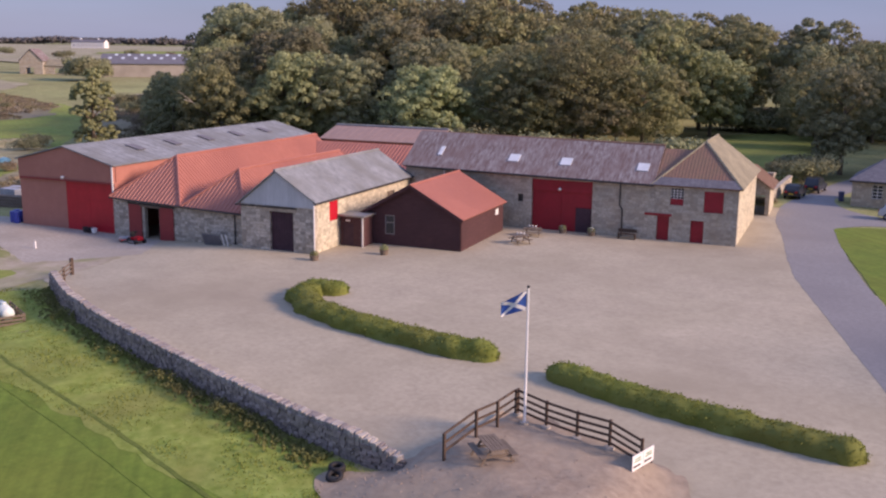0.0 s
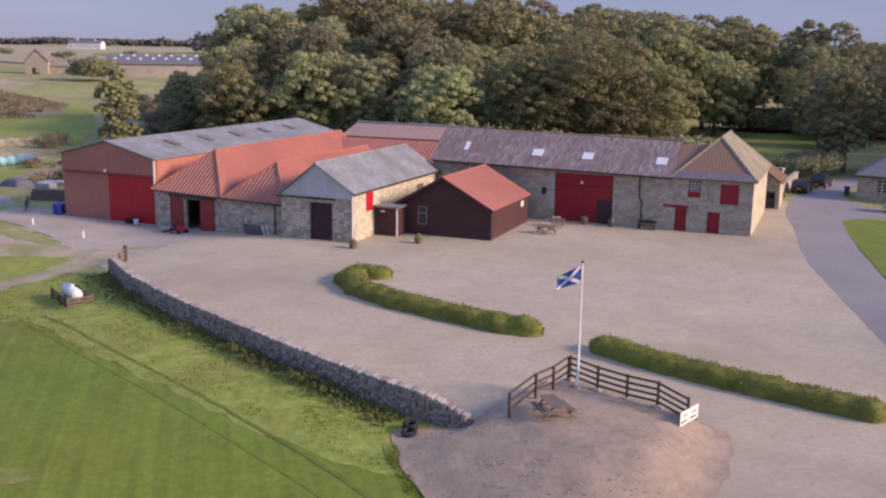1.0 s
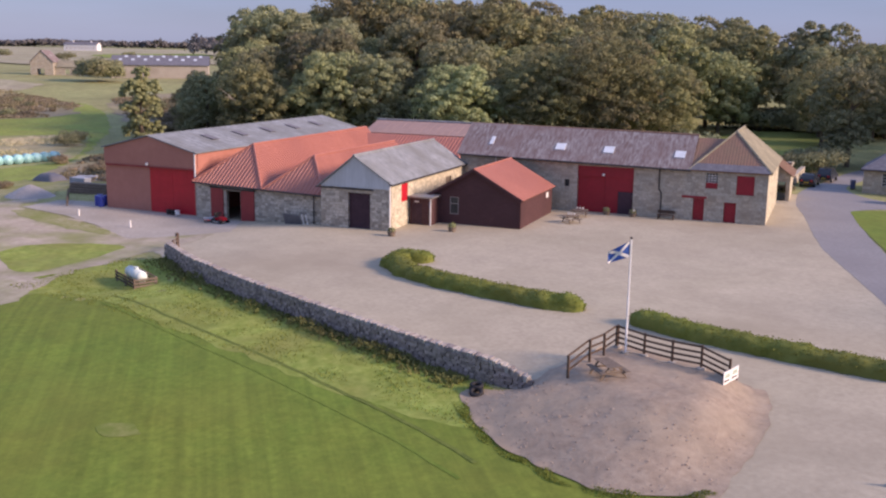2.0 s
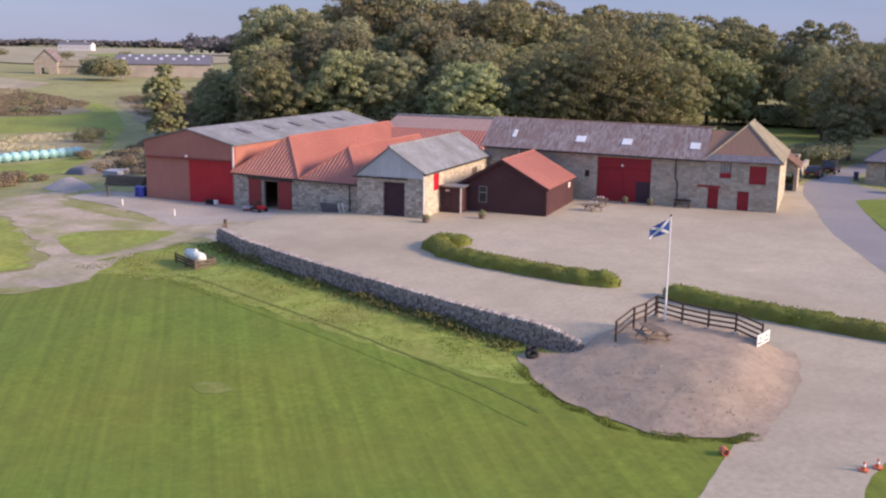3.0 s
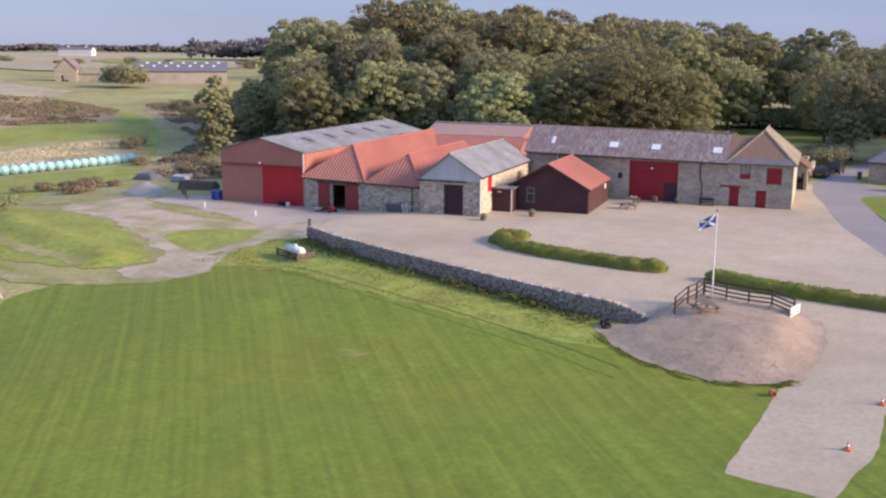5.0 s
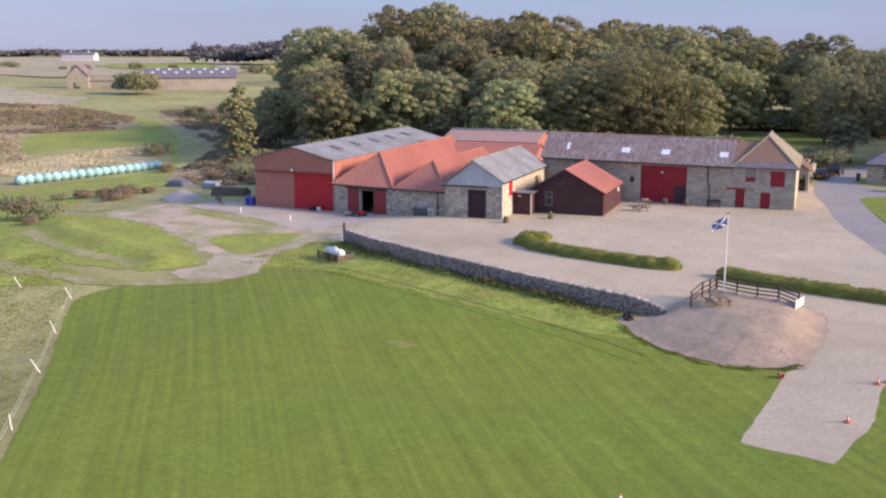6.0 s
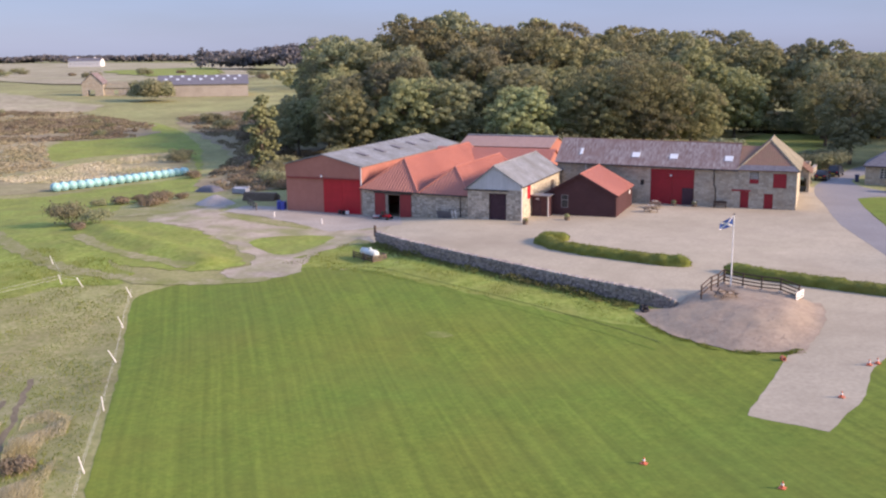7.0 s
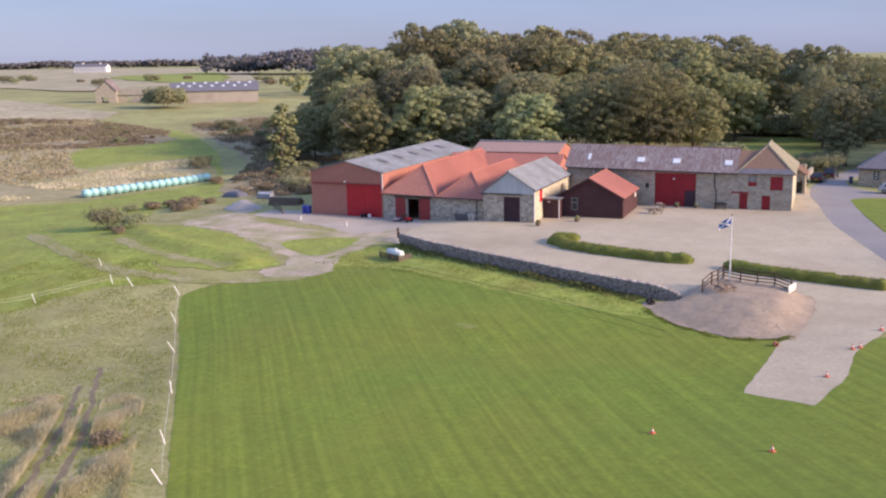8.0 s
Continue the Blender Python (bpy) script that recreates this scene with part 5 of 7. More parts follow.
def weeds():
    rg = np.random.default_rng(31)
    line = [(-60.6, 35.2), (-53.6, 32.2), (-45.8, 30.2), (-38, 29.0), (-32, 28.3), (-28.1, 28.0), (-26.8, 27.9)]
    c, r = [], []
    for _ in range(1500):
        s = rg.uniform(0, len(line) - 1.001)
        i = int(s)
        a, b = np.array(line[i]), np.array(line[i + 1])
        d = (b - a) / np.linalg.norm(b - a)
        out = 0.4 + abs(rg.normal(scale=0.6))
        p = a + (b - a) * (s - i) + np.array((d[1], -d[0])) * out
        k = 0.35 + 0.9 * max(0.0, noise.noise((p[0] * 0.35, p[1] * 0.35, 7)) + 0.25)
        z = rg.uniform(0, 0.5) * k
        c.append(np.array((p[0], p[1], height(p[0], p[1]) + z)))
        r.append(np.array((0.18, 0.18, 0.22)) * k)
    v, f = leaf_cards(rg, c, r, 9, 0.07)
    me = bpy.data.meshes.new("weeds")
    me.from_pydata(v, [], f)
    me.materials.append(M["weeds"])
    return tagged(new("weeds", me), "tall green weeds and nettles along the field wall", "weeds", kind="stuff")


weeds()


def blades(name, count, where, tall, mat, label, seed, lean=0.5, wide=0.03):
    """Upright grass blades bent by the wind, strewn where the rule allows."""
    rg = random.Random(seed)
    verts, faces = [], []
    while len(faces) < count * 2:
        x, y, h = where(rg)
        if h <= 0:
            continue
        z = height(x, y) + 0.01
        h *= tall * rg.uniform(0.6, 1.2)
        a = rg.uniform(0, 6.283)
        dx, dy = math.cos(a) * wide, math.sin(a) * wide
        bx, by = lean * h * rg.uniform(0.5, 1.2) * 0.9, lean * h * rg.uniform(-0.5, 0.6)
        k = len(verts)
        verts += [(x - dx, y - dy, z), (x + dx, y + dy, z), (x + bx * 0.4 + dx * 0.8, y + by * 0.4 + dy * 0.8, z + h * 0.65), (x + bx * 0.4 - dx * 0.8, y + by * 0.4 - dy * 0.8, z + h * 0.65), (x + bx, y + by, z + h)]
        faces += [(k, k + 1, k + 2, k + 3), (k + 3, k + 2, k + 4)]
    me = bpy.data.meshes.new(name)
    me.from_pydata(verts, [], faces)
    me.materials.append(M[mat])
    return tagged(new(name, me), label, "grass", kind="stuff")


M["dry_grass"] = foliage("dry_grass", (0.56, 0.50, 0.33), (0.74, 0.68, 0.49), (0.46, 0.45, 0.24), 0.0)
M["dun_grass"] = foliage("dun_grass", (0.36, 0.31, 0.19), (0.50, 0.44, 0.29), (0.31, 0.29, 0.15), 0.0)
M["green_blades"] = foliage("green_blades", (0.19, 0.24, 0.045), (0.30, 0.335, 0.09), (0.19, 0.21, 0.05), 0.0)


RUTS = ([(-54.6, -11.2), (-53.7, -11.8), (-49, -15.7), (-44.7, -19.6), (-40.5, -23.8), (-36, -28.5)],
        [(-57.2, -7.4), (-56.3, -8.2), (-47.6, -15.0), (-42.6, -19.2), (-39.2, -22.8), (-34, -28)])


def rut_gap(x, y):
    """Distance from the two wheel ruts that cross the long grass."""
    return min(reach(x, y, RUTS[0]), reach(x, y, RUTS[1]))


def long_grass(rg):
    x, y = rg.uniform(-56, -30), rg.uniform(-34, -11)
    d = (x + 34.0) * 0.84 + (y + 19.4)          # towards the tape fence
    if d > -2.4 or rut_gap(x, y) < 0.6:
        return x, y, 0
    k = 1.5 * noise.noise((x * 0.3, y * 0.3, 3)) + 0.35 - 0.09 * max(0, y + 16)
    return x, y, max(0.0, k)


def meadow_tuft(rg):
    x, y = rg.uniform(-64, -23), rg.uniform(22.5, 34)
    t = min(1.0, max(0.0, (x + 64) / 41))
    top = 35 - 7.4 * smooth(0, 0.75, t)
    bottom = 24.2 - 1.0 * t
    if not bottom - 0.3 < y < top:
        return x, y, 0
    return x, y, max(0.0, 0.5 + noise.noise((x * 0.5, y * 0.5, 9)))


blades("long_grass", 60000, long_grass, 1.05, "dry_grass", "tall pale dry grass blown by the wind", 3, 0.85, 0.018)
blades("meadow_grass", 9000, meadow_tuft, 0.13, "green_blades", "uncut tufts of green grass below the wall", 4, 0.4, 0.03)


def mound_fringe(rg):
    foot = SOUTH[2:10]
    s = rg.uniform(0, len(foot) - 1.001)
    i = int(s)
    a, b = Vector(foot[i]), Vector(foot[i + 1])
    d = (b - a).normalized()
    p = a.lerp(b, s - i) + Vector((d.y, -d.x)) * (rg.uniform(-0.15, 0.5) + 0.35 * noise.noise((s * 1.7, 3, 1)))
    return p.x, p.y, max(0.0, 0.3 + noise.noise((p.x * 0.9, p.y * 0.9, 4)))


blades("fringe_grass", 4000, mound_fringe, 0.2, "green_blades", "shaggy uncut grass round the foot of the mound", 8, 0.4, 0.025)
M["rut_mud"] = material("rut_mud", (0.15, 0.12, 0.07), (0.25, 0.205, 0.13), 2.5, 0.6, 0.9, 0.6)
for line in RUTS:
    sheet("wheel_rut", "rut_mud", strip(line, 0.4), 0.014, "dark muddy wheel rut through long grass", "rut", step=0.4, ragged=0.3)
sheet("trodden_grass", "worn_grass", strip([(-57, -7.6), (-48.5, -15.3), (-43.5, -19.6), (-39.5, -23.6), (-35, -28)], 2.6), 0.008, "trodden brown grass between the ruts", "grass", step=0.8, ragged=0.7)


def tussocks(name, count, zone, r, per, size, mat, label, seed):
    """Low clumps of heath and dry grass strewn over a stretch of land."""
    rg = np.random.default_rng(seed)
    xs, ys = [p[0] for p in zone], [p[1] for p in zone]
    c, rad = [], []
    while len(c) < count:
        x, y = rg.uniform(min(xs), max(xs)), rg.uniform(min(ys), max(ys))
        if inside(x, y, zone) and noise.noise((x * 0.05, y * 0.05, seed)) + rg.uniform(-0.3, 0.3) > -0.05:
            k = rg.uniform(0.5, 1.3)
            c.append(np.array((x, y, height(x, y) + 0.1 * r)))
            rad.append(np.array((1, 1, 0.55)) * r * k)
    v, f = leaf_cards(rg, c, rad, per, size)
    me = bpy.data.meshes.new(name)
    me.from_pydata(v, [], f)
    me.materials.append(M[mat])
    return tagged(new(name, me), label, "scrub", kind="stuff")


tussocks("heath", 3200, [(-335, 134), (-297, 156), (-246, 148), (-219, 123), (-228, 103), (-255, 78)], 1.0, 18, 0.26, "heath", "low brown heath and dead bracken", 41)
tussocks("heath", 2400, [(-255, 165), (-250, 200), (-165, 150), (-128, 100), (-106, 72), (-106, 60), (-114, 60), (-130, 68), (-152, 94), (-170, 114)], 1.0, 22, 0.26, "heath", "dull scrub and long grass beside the wood", 42)
tussocks("dry_tussocks", 2600, [(-172, 48), (-174, 62), (-180, 77), (-183, 95), (-179, 102), (-167, 96), (-157, 86), (-150, 80), (-150, 54), (-155, 40)], 0.6, 16, 0.2, "dry_grass", "pale dry grass tussocks behind the bales", 43)
tussocks("dry_tussocks", 2600, [(-300, 160), (-225, 98), (-195, 80), (-182, 74), (-175, 50), (-180, 30), (-240, 60), (-330, 130)], 0.7, 16, 0.24, "dun_grass", "dull dry grass tussocks over rough land", 44)


def pasture(rg):
    x, y = rg.uniform(-95, -34), rg.uniform(-24, 16)
    d = (x + 34.0) * 0.84 + (y + 19.4)
    if d > -0.6 or rut_gap(x, y) < 0.3:
        return x, y, 0
    return x, y, max(0.0, 0.45 + noise.noise((x * 0.3, y * 0.3, 19)))


blades("pasture_grass", 32000, pasture, 0.22, "green_blades", "coarse green and dry grass in rough pasture", 6, 0.5, 0.03)


# ---- the field wall ----
WALL = [(-60.6, 35.2), (-57, 33.6), (-53.6, 32.2), (-49.5, 31.0), (-45.8, 30.2), (-42, 29.6), (-38, 29.0), (-35, 28.6), (-32, 28.3), (-30, 28.1), (-28.1, 28.0), (-25.4, 27.9), (-22.6, 28.3)]


def along(line, s):
    for a, b in zip(line, line[1:]):
        a, b = Vector(a), Vector(b)
        if s <= (b - a).length:
            return a + (b - a).normalized() * s, (b - a).normalized()
        s -= (b - a).length
    return Vector(line[-1]), (Vector(line[-1]) - Vector(line[-2])).normalized()


WLEN = sum((Vector(b) - Vector(a)).length for a, b in zip(WALL, WALL[1:]))
M["wall_stone"] = material("wall_stone", (0.215, 0.18, 0.165), (0.375, 0.32, 0.295), 6, 1.2, 0.95, 0.5, c=(0.27, 0.235, 0.2), island=0.35, per_object=0.0)
M["cope_stone"] = material("cope_stone", (0.245, 0.222, 0.206), (0.40, 0.365, 0.338), 6, 1.2, 0.95, 0.5, c=(0.28, 0.265, 0.22), per_object=0.3)
field_wall = thing("field_wall", pose(*WALL[0], height(*WALL[0])), "dry-stone field wall of grey stones with upright coping", "stone wall")
WB = Vector((*WALL[0], height(*WALL[0])))


def wall_top(s):
    return 1.0 - 0.75 * smooth(WLEN - 3.5, WLEN, s)


def stone(bm, c, d, lx, ly, lz, rng):
    """A rough block, its corners knocked about."""
    side = Vector((-d.y, d.x, 0))
    vs = box(bm, -lx / 2, lx / 2, -ly / 2, ly / 2, -lz / 2, lz / 2)
    for v in vs:
        p = v.co * (1 - rng.uniform(0, 0.22)) + Vector([rng.uniform(-0.012, 0.012) for _ in range(3)])
        v.co = c + Vector((d.x, d.y, 0)) * p.x + side * p.y + Vector((0, 0, p.z))


def face_stones(sign, deep):
    rng = random.Random(4 + sign)
    verts, faces = [], []
    bm = bmesh.new()
    z = -deep
    while z < 0.98:
        lz = rng.uniform(0.11, 0.19)
        s = rng.uniform(0, 0.2)
        while s < WLEN:
            lx = rng.uniform(0.17, 0.4)
            if z < wall_top(s) - 0.05:
                p, d = along(WALL, s)
                side = Vector((-d.y, d.x)) * (0.19 + rng.uniform(-0.03, 0.03)) * sign
                g = height(p.x, p.y)
                stone(bm, Vector((p.x + side.x, p.y + side.y, g + z + lz / 2)) - WB, d, lx, 0.22, lz * 1.06, rng)
            s += lx * 0.97
        z += lz
    return bm


tagged(part("face_stones", face_stones(-1, 0.75), "wall_stone", field_wall), kind="stuff")
tagged(part("face_stones", face_stones(1, 0.1), "wall_stone", field_wall), kind="stuff")
bm = bmesh.new()
s = 0.0
while s < WLEN - 0.6:
    p, d = along(WALL, s + 0.3)
    stone(bm, Vector((p.x, p.y, height(p.x, p.y) + (wall_top(s) - 0.85) / 2)) - WB, d, 0.75, 0.3, wall_top(s) + 0.8, random.Random(1))
    s += 0.5
part("core", bm, "wall_stone", field_wall)
rng = random.Random(9)
COPES = []
for k in range(8):
    bm = bmesh.new()
    vs = box(bm, -0.075, 0.075, -0.22, 0.22, -0.05, 0.30)
    for v in vs:
        v.co += Vector((rng.uniform(-.03, .03), rng.uniform(-.05, .05), rng.uniform(-.07, .05)))
    bmesh.ops.bevel(bm, geom=bm.edges[:], offset=0.025, segments=1, affect="EDGES")
    me = bpy.data.meshes.new("coping_stone")
    bmesh.ops.recalc_face_normals(bm, faces=bm.faces)
    bm.to_mesh(me)
    bm.free()
    me.materials.append(M["cope_stone"])
    COPES.append(me)
s = 0.1
while s < WLEN - 1.2:
    p, d = along(WALL, s)
    ob = new("coping_stone", rng.choice(COPES))
    ob.parent = field_wall
    ob.matrix_basis = Matrix.Translation(Vector((p.x, p.y, height(p.x, p.y) + wall_top(s))) - WB) @ Euler((rng.uniform(-.08, .08), rng.uniform(-.15, .2), math.atan2(d.y, d.x) + rng.uniform(-.15, .15))).to_matrix().to_4x4()
    s += rng.uniform(0.14, 0.2)


# ---- things on the mound ----
def fence(posts, heights, rails, name, label, rail_mat="brown_fence", post_w=0.1):
    base = Vector((*posts[0], stand(*posts[0])))
    t = thing(name, Matrix.Translation(base), label, "fence", "mound fences")
    for x, y in posts:
        z = stand(x, y) - base.z
        bm = bmesh.new()
        box(bm, -post_w / 2, post_w / 2, -post_w / 2, post_w / 2, -0.25, heights)
        bmesh.ops.bevel(bm, geom=[e for e in bm.edges if e.verts[0].co.z > 0 and e.verts[1].co.z > 0], offset=0.02, segments=1, affect="EDGES")
        ob = part("post", bm, rail_mat, t)
        ob.location = (x - base.x, y - base.y, z)
    for (x0, y0), (x1, y1) in zip(posts, posts[1:]):
        for h in rails:
            bm = bmesh.new()
            d = Vector((y1 - y0, x0 - x1, 0)).normalized() * 0.07
            beam(bm, Vector((x0, y0, stand(x0, y0) + h)) - base + d, Vector((x1, y1, stand(x1, y1) + h)) - base + d, 0.04, 0.1)
            part("rail", bm, rail_mat, t)
    return t


fence([(-21.9, 33.9), (-20.2, 33.5), (-18.6, 33.3), (-17.0, 33.1), (-15.5, 32.9)], 1.15, (0.22, 0.5, 0.78, 1.08), "rail_fence", "dark brown four-rail timber fence on the mound")
side = fence([(-21.9, 33.75), (-21.8, 32.2), (-21.75, 30.6), (-21.7, 28.4)], 1.15, (0.35, 0.7, 1.08), "rail_fence", "dark brown three-rail timber fence beside the wall end")

M["pole_white"] = plain("pole_white", (0.82, 0.82, 0.80), 0.4)
PX, PY = -21.1, 33.2
pole = thing("flagpole", pose(PX, PY, stand(PX, PY)), "slim white flagpole on a concrete foot", "flagpole")
bm = bmesh.new()
rod(bm, (0, 0, 0), (0, 0, 5.95), 0.055, 0.035, 12)
part("pole", bm, "pole_white", pole)
bm = bmesh.new()
bmesh.ops.create_uvsphere(bm, u_segments=10, v_segments=6, radius=0.07, matrix=Matrix.Translation((0, 0, 6.0)))
part("finial", bm, "black_iron", pole)
bm = bmesh.new()
rod(bm, (0, 0, -0.1), (0, 0, 0.1), 0.22, 0.2, 12)
part("foot", bm, "concrete", pole)
bm = bmesh.new()
rod(bm, (0.06, 0.02, 0.4), (0.05, 0.01, 5.85), 0.008, seg=5)
part("halyard", bm, "white_paint", pole)
# the flag hangs out from the pole in the wind, with a white diagonal cross
M["flag_blue"] = material("flag_blue", (0.075, 0.19, 0.55), (0.09, 0.22, 0.60), 3, 1, 0.8, 0.0, c=(0.07, 0.18, 0.50))
flag = thing("flag", pose(PX, PY, stand(PX, PY) + 5.85), "blue flag with a white diagonal cross, blown sideways", "flag")
FD = Vector((-0.80, -0.58, 0)).normalized()
FN = Vector((-FD.y, FD.x, 0))


def cloth(s, t):
    """Place on the flag: s from the pole, t down from its top."""
    w = 1.35 * s
    off = 0.13 * math.sin(4.5 * s + 1.5 * t) * s + 0.05 * math.sin(9 * s - 3 * t) * s
    return FD * (0.06 + w * 0.78) + FN * off + Vector((0, 0, -0.82 * t * (1 - 0.25 * s) - 0.5 * s - 0.1 * s * s))


def cloth_strip(s0, t0, s1, t1, wide, lift, n=22):
    """A band across the cloth, lifted off either face."""
    bm = bmesh.new()
    for sg in (1, -1):
        rows = []
        for i in range(n + 1):
            f = i / n
            row = []
            for k in (-1, 1):
                s = min(1, max(0, s0 + (s1 - s0) * f + k * wide * 0.45))
                t = min(1, max(0, t0 + (t1 - t0) * f - k * wide * 0.7 * (1 if t1 > t0 else -1)))
                row.append(bm.verts.new(cloth(s, t) + FN * lift * sg))
            rows.append(row)
        for a, b in zip(rows, rows[1:]):
            bm.faces.new((a[0], a[1], b[1], b[0]))
    return bm


bm = bmesh.new()
g = [[bm.verts.new(cloth(i / 20, j / 12)) for j in range(13)] for i in range(21)]
for i in range(20):
    for j in range(12):
        bm.faces.new((g[i][j], g[i + 1][j], g[i + 1][j + 1], g[i][j + 1]))
bmesh.ops.solidify(bm, geom=bm.faces[:], thickness=0.006)
part("cloth", bm, "flag_blue", flag, smooth=True)
part("cross_band", cloth_strip(0, 0, 1, 1, 0.10, 0.012), "white_paint", flag, "white diagonal band")
part("cross_band", cloth_strip(0, 1, 1, 0, 0.10, 0.014), "white_paint", flag, "white diagonal band")


def picnic_table(m, label):
    t = thing("picnic_table", m, label, "picnic table", "picnic tables")
    for i in range(5):
        y = -0.34 + 0.17 * i
        part("tabletop_plank", boxes((-0.9, 0.9, y - 0.075, y + 0.075, 0.71, 0.75)), "old_wood", t)
    for y in (-0.72, 0.72):
        for k in (-0.075, 0.075):
            part("bench_plank", boxes((-0.9, 0.9, y + k - 0.07, y + k + 0.07, 0.41, 0.45)), "old_wood", t)
    for x in (-0.62, 0.62):
        for sg in (-1, 1):
            bm = bmesh.new()
            beam(bm, (x, 0.25 * sg, 0.71), (x, 0.78 * sg, 0), 0.045, 0.1)
            part("leg", bm, "old_wood", t)
        bm = bmesh.new()
        beam(bm, (x + 0.05, -0.8, 0.37), (x + 0.05, 0.8, 0.37), 0.045, 0.1)
        beam(bm, (x + 0.05, -0.36, 0.67), (x + 0.05, 0.36, 0.67), 0.045, 0.08)
        part("cross_bearer", bm, "old_wood", t)
    return t


table = picnic_table(pose(-20.1, 29.4, stand(-20.1, 29.4), 0, 0, -35), "weathered grey-brown wooden picnic table on the mound")
table.scale = (0.88, 0.88, 0.9)
for x, y in ((-21.9, 33.9), (-20.2, 33.5), (-18.6, 33.3), (-17.0, 33.1)):
    pad = thing("post_footing", pose(x, y, stand(x, y)), "pale concrete footing at a fence post", "footing", "post footings")
    bm = bmesh.new()
    rod(bm, (0.05, -0.1, -0.1), (0.05, -0.1, 0.05), 0.24, 0.2, 10)
    part("pad", bm, "concrete", pad)
for x, y, r in ((-43.9, 67.6, 60), (-44.9, 71.0, 30)):
    ob = copy_thing(table, pose(x, y, stand(x, y), 0, 0, r))
    ob["label"] = "weathered wooden picnic table with white cups in the yard"
    for k in range(3):
        cup = thing("cup", pose(x + 0.25 * k - 0.3, y + 0.1 * k, stand(x, y) + 0.75), "small white cup on a picnic table", "cup", "cups on the tables")
        bm = bmesh.new()
        rod(bm, (0, 0, 0), (0, 0, 0.14), 0.06, 0.08, 10)
        part("body", bm, "white_paint", cup)

sign = thing("sign_board", pose(-15.4, 32.9, stand(-15.4, 32.9), 0, 0, 86), "pair of white boards with black arrows on posts", "sign")
for k, x in enumerate((-0.66, 0.46)):
    board = part("board", boxes((x - 0.54, x + 0.54, -0.02, 0.02, 0.12, 0.92)), "white_paint", sign)
    rows = [(x - 0.36, x + 0.30, -0.028, -0.022, 0.27, 0.37), (x - 0.42, x - 0.34, -0.028, -0.022, 0.24, 0.40)]
    part("arrow", boxes(*rows), "black_iron", board, "black arrow bar")
    M["sign_green"] = M.get("sign_green") or plain("sign_green", (0.10, 0.25, 0.12), 0.6)
    part("writing", boxes((x - 0.3, x + 0.3, -0.028, -0.022, 0.66, 0.72), (x - 0.36, x + 0.34, -0.028, -0.022, 0.54, 0.6)), "sign_green", board, "green lines of small writing")
for x in (-1.1, -0.1, 0.95):
    part("post", boxes((x - 0.03, x + 0.03, 0.022, 0.08, -0.2, 0.9)), "brown_fence", sign)

sign.scale = (0.72, 0.72, 0.78)
M["rubber"] = plain("rubber", (0.02, 0.02, 0.022), 0.7)
for x, y, z, tilt in ((-25.75, 26.6, 0.0, 10), (-25.4, 26.1, 0.05, 25), (-25.65, 26.5, 0.2, 5)):
    tyre = thing("tyre", pose(x, y, height(x, y) + 0.14 + z, tilt, 0, 30), "old black rubber tyre lying below the wall", "tyre", "old tyres")
    bm = bmesh.new()
    n1, n2 = 20, 8
    ring = [[bm.verts.new(((0.26 + 0.1 * math.cos(b)) * math.cos(a), (0.26 + 0.1 * math.cos(b)) * math.sin(a), 0.1 * math.sin(b))) for b in [2 * math.pi * j / n2 for j in range(n2)]] for a in [2 * math.pi * i / n1 for i in range(n1)]]
    for i in range(n1):
        for j in range(n2):
            bm.faces.new((ring[i][j], ring[(i + 1) % n1][j], ring[(i + 1) % n1][(j + 1) % n2], ring[i][(j + 1) % n2]))
    part("carcass", bm, "rubber", tyre, smooth=True)

# stones strewn on the mound and at its foot
M["pebble"] = material("pebble", (0.32, 0.25, 0.2), (0.45, 0.37, 0.3), 6, 1, 0.95, 0.3, island=0.3)
rng = random.Random(5)
bm = bmesh.new()
while len(bm.verts) < 8 * 700:
    x, y = rng.uniform(-26, -12.5), rng.uniform(21, 34)
    if not inside(x, y, SOUTH + NORTH):
        continue
    if y > 28 and rng.random() < 0.8:
        continue
    r = rng.choice((0.012, 0.015, 0.02, 0.02, 0.025, 0.035))
    stone(bm, Vector((x, y, stand(x, y) + r * 0.3)), Vector((math.cos(x * 9), math.sin(x * 9), 0)), r * 2, r * 1.5, r * 1.3, rng)
tagged(part("stones", bm, "pebble"), "loose pale stones strewn over the earth mound", "stones", kind="stuff")

# ---- things round the yard ----
M["cone_orange"] = plain("cone_orange", (0.56, 0.15, 0.07), 0.5)


def traffic_cone(m, label, tall=0.38):
    t = thing("traffic_cone", m, label, "traffic cone", "traffic cones")
    part("base", boxes((-0.18, 0.18, -0.18, 0.18, 0, 0.04)), "cone_orange", t)
    bm = bmesh.new()
    rod(bm, (0, 0, 0.04), (0, 0, tall), 0.11, 0.03, 14)
    part("body", bm, "cone_orange", t)
    bm = bmesh.new()
    rod(bm, (0, 0, tall * 0.48), (0, 0, tall * 0.72), 0.078, 0.058, 14)
    part("band", bm, "white_paint", t, "white reflective band")
    return t


